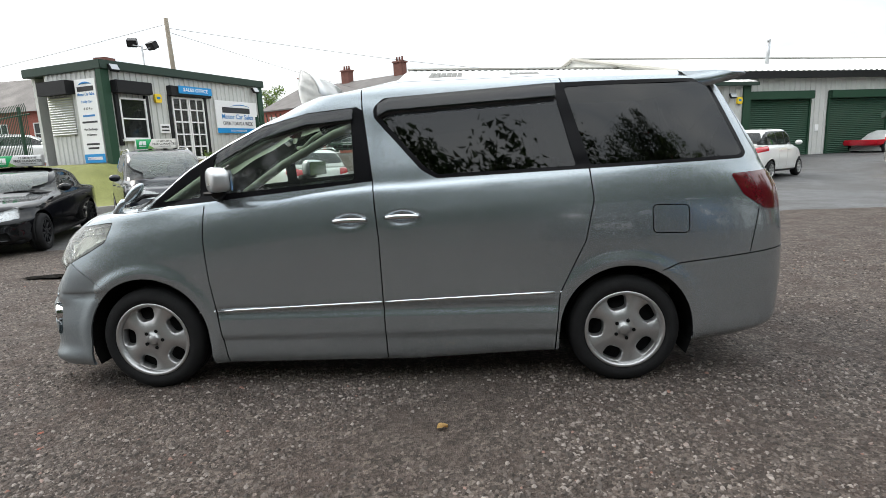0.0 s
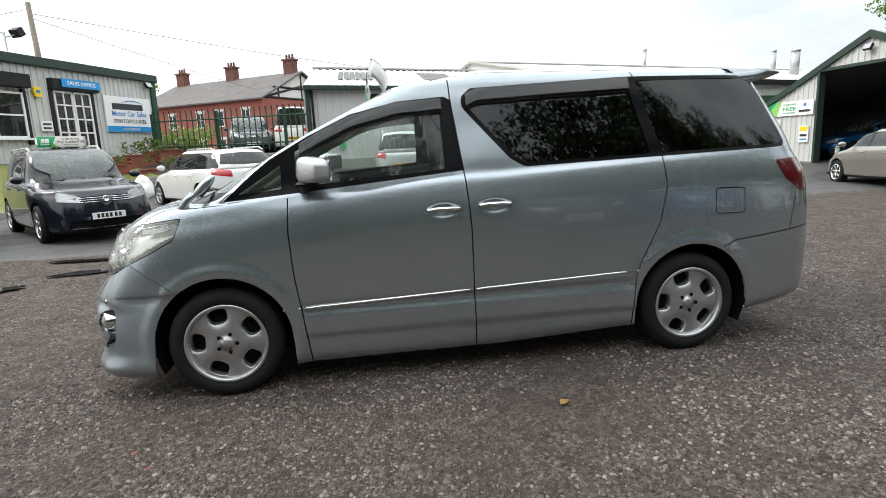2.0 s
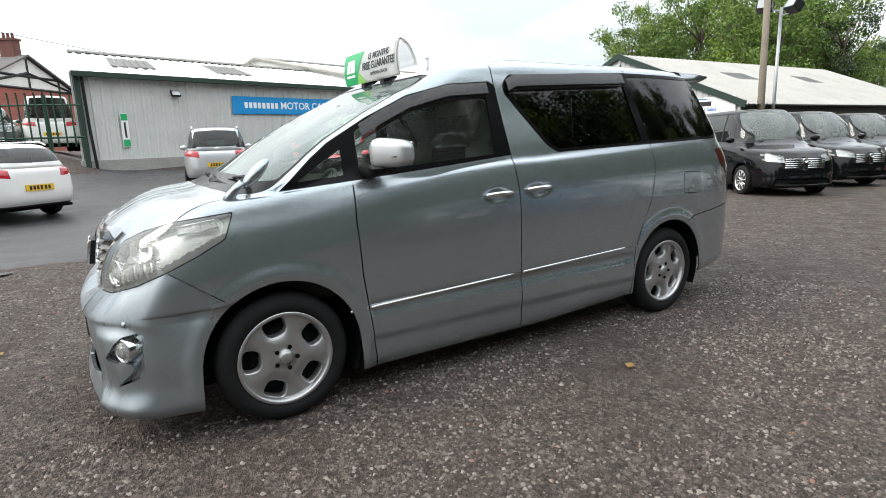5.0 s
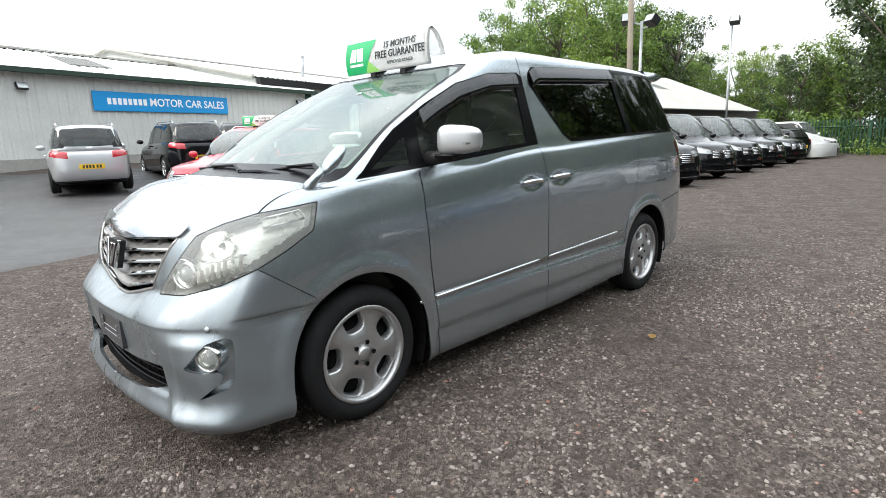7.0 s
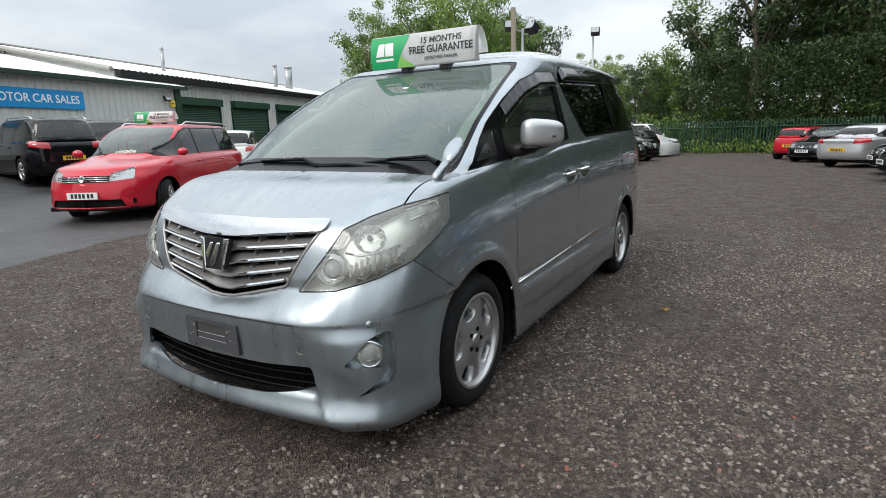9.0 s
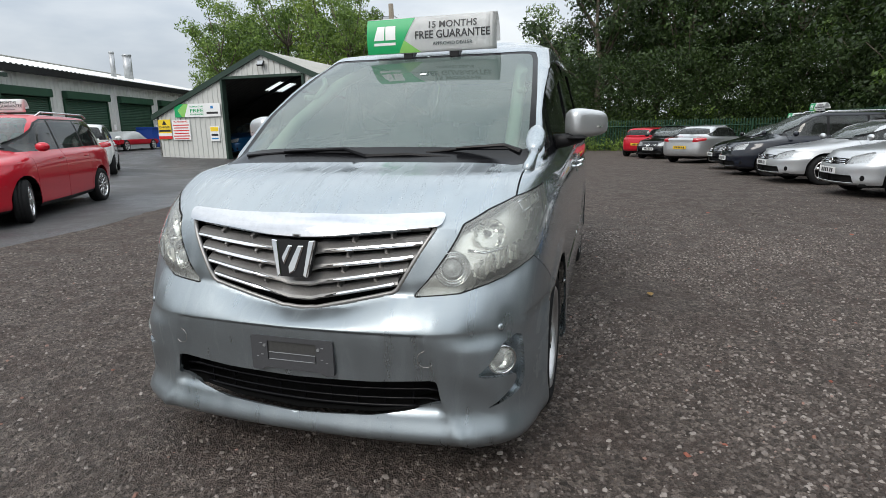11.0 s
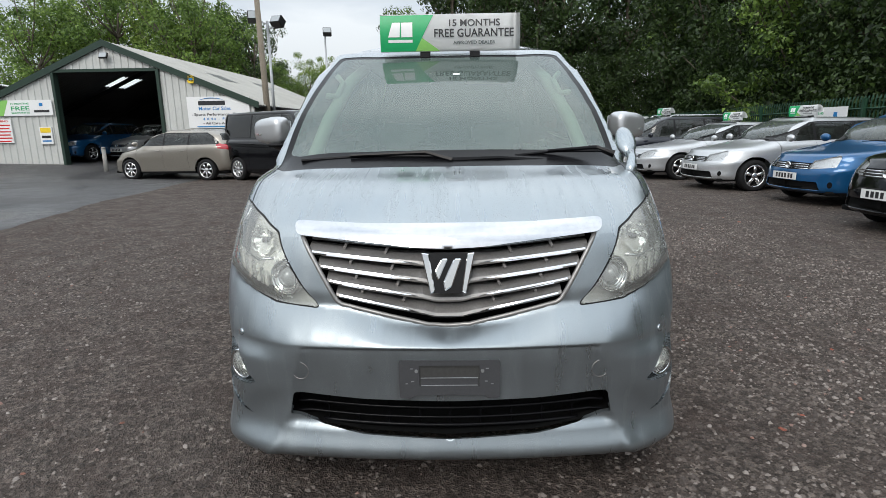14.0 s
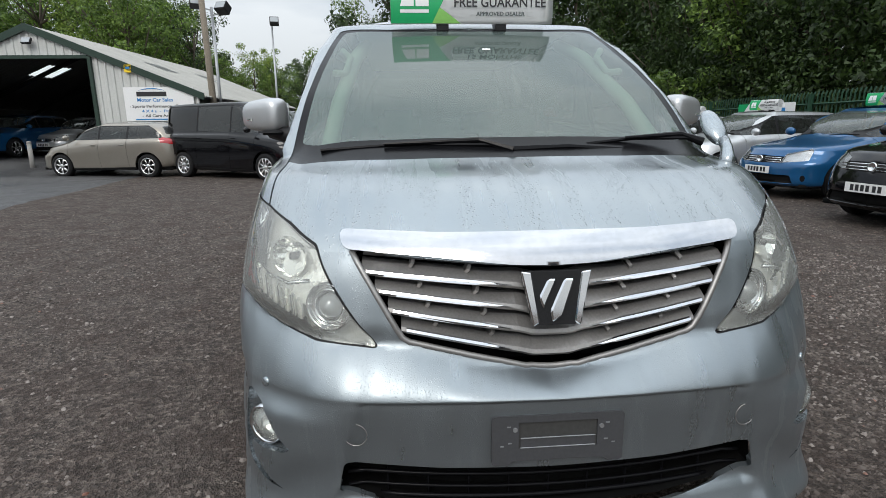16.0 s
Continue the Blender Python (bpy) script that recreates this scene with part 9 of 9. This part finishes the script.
b = bmesh.new()
_prof = [(sign_front(_H * i / 12), _H * i / 12) for i in range(13)] + [(0.004, _H + 0.003), (0.030, _H - 0.006), (0.058, 0.184), (0.084, 0.148), (0.104, 0.105), (0.112, 0.062)]
_rows = [[b.verts.new((-_L + 2 * _L * k / 12, y, z)) for k in range(13)] for y, z in _prof]
for A, B in zip(_rows, _rows[1:]):
    for k in range(12):
        b.faces.new((A[k], A[k + 1], B[k + 1], B[k]))
bmesh.ops.solidify(b, geom=b.faces[:], thickness=0.003)
part("bent_sheet", b, "sign_white", vs, smooth=True)
sign_panel("green_field", lambda z: -_L + 0.001, lambda z: -0.21 + 0.113 * z / _H, 0.003, _H - 0.002, 0.0035, "sign_green")
sign_panel("lime_field", lambda z: -0.21 + 0.113 * z / _H, lambda z: -0.055 - 0.112 * z / 0.077, 0.003, 0.077, 0.0035, "sign_lime")
for x in (-0.152, 0.150):
    part("mount", boxed(x - 0.03, x + 0.03, -0.004, 0.10, -0.035, 0.02, bevel=0.004), "black_plastic", vs)


def bent_word(text, size, x, z, mat, width):
    """Lettering that follows the bend of the sheet."""
    o = write("lettering", text, size, Matrix.Identity(4), mat, vs, 0.0008, width=width)
    for v in o.data.vertices:
        v.co = Vector((x + v.co.x, sign_front(z + v.co.y, 0.0045 + v.co.z), z + v.co.y))


bent_word("15 MONTHS", 0.056, 0.142, 0.158, "ink", 0.304)
bent_word("FREE GUARANTEE", 0.066, 0.142, 0.100, "ink", 0.475)
bent_word("APPROVED DEALER", 0.027, 0.145, 0.047, "slate_ink", 0.253)
sign_panel("emblem", lambda z: -0.371 + 0.30 * (z - 0.083), lambda z: -0.302 + 0.05 * (z - 0.083), 0.083, 0.167, 0.005, "sign_white")
sign_panel("emblem", lambda z: -0.292, lambda z: -0.225, 0.083, 0.167, 0.005, "sign_white")
sign_panel("name_bar", lambda z: -0.371, lambda z: -0.225, 0.052, 0.068, 0.005, "sign_white")

for spot in SIGN_SPOTS:
    o = copy_thing(vs, spot)
    tagged(o, "white and green warranty sign standing on a parked car's roof", "roof sign", "roof signs")

# ---- trees ----
def tree(at, h, spread, material, label, seed, leaves=2600, size=0.16, base=0.25, trunk=0.2, group=""):
    rng = random.Random(seed)
    x, y = at
    t = thing("tree", Matrix.Translation((x, y, ground_z(x, y) if len(at) < 3 else at[2])), label, "tree", group)
    b = bmesh.new()
    pts, p = [], Vector((0, 0, -0.3))
    for i in range(7):
        pts.append(p.copy())
        p += Vector((rng.uniform(-0.25, 0.25), rng.uniform(-0.25, 0.25), h * 0.8 / 6))
    tube(b, pts, [trunk * (1 - 0.12 * i) for i in range(7)], 8)
    quads = []
    for i in range(24):
        k = base + (0.97 - base) * (i + rng.random()) / 24
        a = pts[min(6, int(k * 6))]
        g = rng.uniform(0, 2 * math.pi)
        w = spread * (0.35 + 0.65 * math.sin(math.pi * min(1, (k - base) / (1.02 - base) * 0.85 + 0.12))) * rng.uniform(0.55, 1.05)
        tip = Vector((a.x + math.cos(g) * w, a.y + math.sin(g) * w, k * h + rng.uniform(-0.05, 0.12) * h))
        mid = a.lerp(tip, 0.5) + Vector((0, 0, -0.04 * h))
        tube(b, [a, mid, tip], [trunk * 0.4, trunk * 0.25, trunk * 0.08], 5)
        for s in (0.55, 0.8, 1.0):
            c = a.lerp(tip, s)
            leaf_cloud(quads, c + Vector((rng.uniform(-.4, .4), rng.uniform(-.4, .4), rng.uniform(-.3, .4))), spread * rng.uniform(0.16, 0.30), leaves // 72, size, rng, 0.7, 0.2)
    part("trunk", b, "bark", t, smooth=True)
    leaf_mesh("crown", quads, material, t)
    return t


rngT = random.Random(11)
DARK, MID, LIGHT = "tall dark green tree behind the palisade fence", "broad mid-green tree behind the shed", "pale green leafy tree at the yard's edge"
protos = [tree((60 + 12 * i, -200), 12.5, 4.2, mat, DARK, 20 + i, 11000, 0.115, 0.05, 0.22, "trees along the fence") for i, mat in enumerate(("leaf_dark", "leaf_dark", "leaf_mid"))]
behind = tree((60, -230), 12.5, 4.2, "leaf_dark", DARK, 33, 4500, 0.18, 0.05, 0.22, "trees along the fence")
for i in range(44):
    x = -16 + 1.35 * i + rngT.uniform(-0.6, 0.6)
    y = -15.6 - (i % 3) * 2.3 + rngT.uniform(-0.6, 0.6)
    s = rngT.uniform(0.85, 1.2) * (1.0 if x > 8 else 0.74)
    q = Matrix.Translation((x, y, -0.3)) @ Matrix.Rotation(rngT.uniform(0, 6.28), 4, "Z") @ Matrix.Diagonal((s, s, s * rngT.uniform(0.9, 1.15), 1))
    o = copy_thing(protos[i % 5 % 3] if x > 8 else behind, Matrix.Identity(4))
    o.matrix_world = q
# the wood at the far end: tall and dark beside the fence's corner, low behind the tarpaulin, higher again behind the shed
for i in range(22):
    k = i / 21
    x, y = 38.0 + 4 * k + rngT.uniform(-1, 2.0) + (i % 2) * 3.0, -13 + 34 * k + rngT.uniform(-0.8, 0.8)
    s = rngT.uniform(0.9, 1.1) * (1.22 if y < 0.5 else 0.74 if y < 4 else 0.47 if y < 15.5 else 0.85)
    o = copy_thing(protos[i % 2 if y < 1.5 else 2 if i % 3 else 1], Matrix.Identity(4))
    o.matrix_world = Matrix.Translation((x, y, -0.3)) @ Matrix.Rotation(rngT.uniform(0, 6.28), 4, "Z") @ Matrix.Diagonal((s, s, s, 1))
mids = [tree((60 + 12 * i, -215), 13.5, 4.6, mat, MID, 40 + i, 12000, 0.125, 0.18, 0.25, "trees behind the shed") for i, mat in enumerate(("leaf_mid", "leaf_light"))]
distant = [tree((60 + 12 * i, -245), 13.5, 4.6, mat, MID, 44 + i, 4500, 0.21, 0.18, 0.25, "trees behind the houses") for i, mat in enumerate(("leaf_mid", "leaf_light"))]
for i, (x, y, s) in enumerate(((38, 18.5, 0.88), (41, 22, 0.98), (43, 27, 1.05), (45, 12, 0.52), (48, 31, 1.1), (50, 19, 0.78), (55, 8, 0.55), (46, 6, 0.45), (51, 25, 1.1), (58, 14, 0.62), (54, 36, 1.0), (47, 35, 1.0), (40, 32, 0.9))):
    o = copy_thing(mids[i % 2], Matrix.Identity(4))
    o.matrix_world = Matrix.Translation((x, y, -0.3)) @ Matrix.Rotation(1.7 * i, 4, "Z") @ Matrix.Diagonal((s, s, s, 1))
for i, (x, y, s) in enumerate(((2, 95, 0.75), (-6, 98, 0.7), (10, 97, 0.8), (18, 100, 0.8), (27, 104, 0.75), (-40, 88, 0.75), (-32, 84, 0.8), (-48, 80, 0.7), (-26, 92, 0.8), (-60, 75, 0.8))):
    o = copy_thing(distant[i % 2], Matrix.Identity(4))
    o.matrix_world = Matrix.Translation((x, y, ground_z(x, y) - 0.2)) @ Matrix.Rotation(2.3 * i, 4, "Z") @ Matrix.Diagonal((s * 1.3, s * 1.3, s * 0.98, 1))
for i, o in enumerate(protos + mids + [behind] + distant):
    o.matrix_world = Matrix.Translation((70 + 7 * i, -30 + 8 * i, -0.3))


def undergrowth(name, line, count, size, height, material, label, seed, depth=1.4):
    rng = random.Random(seed)
    quads = []
    for _ in range(count // 24):
        k = rng.random() * (len(line) - 1)
        a, c = Vector(line[int(k)]), Vector(line[int(k) + 1])
        p = a.lerp(c, k - int(k))
        z = ground_z(p.x, p.y)
        leaf_cloud(quads, (p.x + rng.uniform(-depth, depth) * 0.5, p.y + rng.uniform(-depth, depth) * 0.5, z + height * rng.random() ** 1.3), 0.5, 24, size, rng, 0.8, 0.1)
    o = leaf_mesh(name, quads, material, None)
    tagged(o, label, "undergrowth", kind="stuff")


undergrowth("hedge_undergrowth", [(-14, -13.4), (34, -13.6)], 84000, 0.09, 5.5, "leaf_dark", "dense dark undergrowth behind the fence", 3, 1.6)
undergrowth("corner_undergrowth", [(34.2, -14), (34.6, 2.5)], 48000, 0.075, 6.0, "leaf_dark", "dense dark undergrowth behind the far fence", 7, 2.2)
undergrowth("far_undergrowth", [(34.4, -13), (35.6, 18)], 9000, 0.11, 2.6, "leaf_mid", "dense green undergrowth behind the far fence", 4, 1.8)
undergrowth("fence_weeds", [(31.9, -8), (32.9, 10)], 4000, 0.07, 0.7, "leaf_light", "pale weeds along the foot of the far fence", 5, 0.8)
undergrowth("garden_hedge", [(-14, 29.5), (-8.5, 27.5)], 3000, 0.10, 1.3, "leaf_light", "bright green hedge behind the palisade gate", 6, 1.0)

# ---- loose stones on the yard, nearest the walk ----
def scatter_stones():
    rng = random.Random(5)
    verts, faces = [], []
    shapes = []
    for k in range(12):
        pts = []
        for lat, n in ((-0.4, 5), (0.45, 3)):
            for i in range(n):
                a = 2 * math.pi * (i + rng.random() * 0.6) / n
                r = rng.uniform(0.75, 1.15) if n == 5 else rng.uniform(0.35, 0.65)
                pts.append((r * math.cos(a), r * math.sin(a) * 0.75, lat * rng.uniform(0.6, 1.1)))
        shapes.append((pts, [(0, 1, 5), (1, 6, 5), (1, 2, 6), (2, 3, 6), (3, 7, 6), (3, 4, 7), (4, 0, 7), (0, 5, 7), (5, 6, 7)]))
    n = 0
    while n < 100000:
        pick = rng.random()
        if pick < 0.40:
            x, y = rng.uniform(-4.2, 3.2), rng.uniform(-3.8, -0.6)
        elif pick < 0.79:
            x, y = rng.uniform(-5.4, 5.0), rng.uniform(-4.6, 4.4)
        else:
            x, y = rng.uniform(-9, 10), rng.uniform(-7, 6)
        if y > road_edge(x) - 0.1 or (abs(x) < 2.0 and abs(y) < 0.6) or noise.noise((x * 0.9, y * 0.9, 4)) < rng.uniform(-0.55, 0.25):
            continue
        s = 0.0050 + 0.0130 * rng.random() ** 2.2
        pts, fs = shapes[rng.randrange(12)]
        g = rng.uniform(0, 6.28)
        c, d, z = math.cos(g) * s, math.sin(g) * s, fine_z(x, y)
        o = len(verts)
        verts += [(x + px * c - py * d, y + px * d + py * c, z + (pz + 0.25) * s * 0.8) for px, py, pz in pts]
        faces += [tuple(o + i for i in f) for f in fs]
        n += 1
    me = bpy.data.meshes.new("gravel_stones")
    me.from_pydata(verts, [], faces)
    m, nn, l, p = nodes_of("loose_stone")
    gm = nn.new("ShaderNodeNewGeometry")
    c = ramp(nn, l, gm.outputs["Random Per Island"], [(0.0, (0.030, 0.023, 0.018)), (0.40, (0.066, 0.052, 0.045)), (0.80, (0.150, 0.124, 0.108)), (0.985, (0.29, 0.255, 0.23)), (1.0, (0.22, 0.10, 0.07))])
    l.new(c, p.inputs["Base Color"])
    p.inputs["Roughness"].default_value = 0.72
    me.materials.append(m)
    tagged(new("gravel_stones", me), "loose grey gravel stones, some wet", "gravel", kind="stuff")


scatter_stones()


# ---- a fallen leaf and broken brick on the gravel ----
def fallen_leaf(at, turn, size, mat):
    t = bmesh.new()
    rows = []
    for i in range(9):
        u = i / 8
        w = 0.42 * math.sin(math.pi * min(1, u * 1.05)) ** 0.8 * (1 + 0.25 * math.sin(7 * u))
        rows.append([t.verts.new((size * (u - 0.5), size * w * v, size * (0.10 + 0.22 * abs(v) ** 1.5 * (0.4 + u) + 0.10 * math.sin(4 * u)))) for v in (-1, -0.5, 0, 0.5, 1)])
    for A, B in zip(rows, rows[1:]):
        for k in range(4):
            t.faces.new((A[k], A[k + 1], B[k + 1], B[k]))
    bmesh.ops.solidify(t, geom=t.faces[:], thickness=0.0008)
    o = part("fallen_leaf", t, mat, smooth=True)
    o.matrix_world = pose(at[0], at[1], fine_z(*at) + 0.002, 0, 0, turn)
    tagged(o, "curled dry tan leaf lying on the gravel", "leaf")


def brick_bit(at, size, turn, label):
    t = bmesh.new()
    box(t, -size, size, -size * 0.6, size * 0.6, -size * 0.3, size * 0.4, bevel=size * 0.18)
    rng = random.Random(int(size * 9000))
    for v in t.verts:
        v.co += Vector((rng.uniform(-1, 1), rng.uniform(-1, 1), rng.uniform(-1, 1))) * size * 0.16
    o = part("brick_fragment", t, "brick_piece")
    o.matrix_world = pose(at[0], at[1], fine_z(*at), 0, 0, turn)
    tagged(o, label, "stone", "brick fragments")


M["dry_leaf"] = plain("dry_leaf", (0.42, 0.27, 0.09), 0.6, grain=0.35, scale=60)
fallen_leaf((0.39, -1.47), 20, 0.062, "dry_leaf")
fallen_leaf((-2.9, 1.2), 140, 0.045, "dry_leaf")
for i, (x, y, s_, g) in enumerate(((-1.82, -1.46, 0.014, 30), (-1.70, -1.62, 0.010, 75), (-0.95, -2.25, 0.011, 10), (3.4, -3.9, 0.022, 55), (4.9, -2.6, 0.026, 120))):
    brick_bit((x, y), s_, g, "small reddish brick fragment among the gravel")
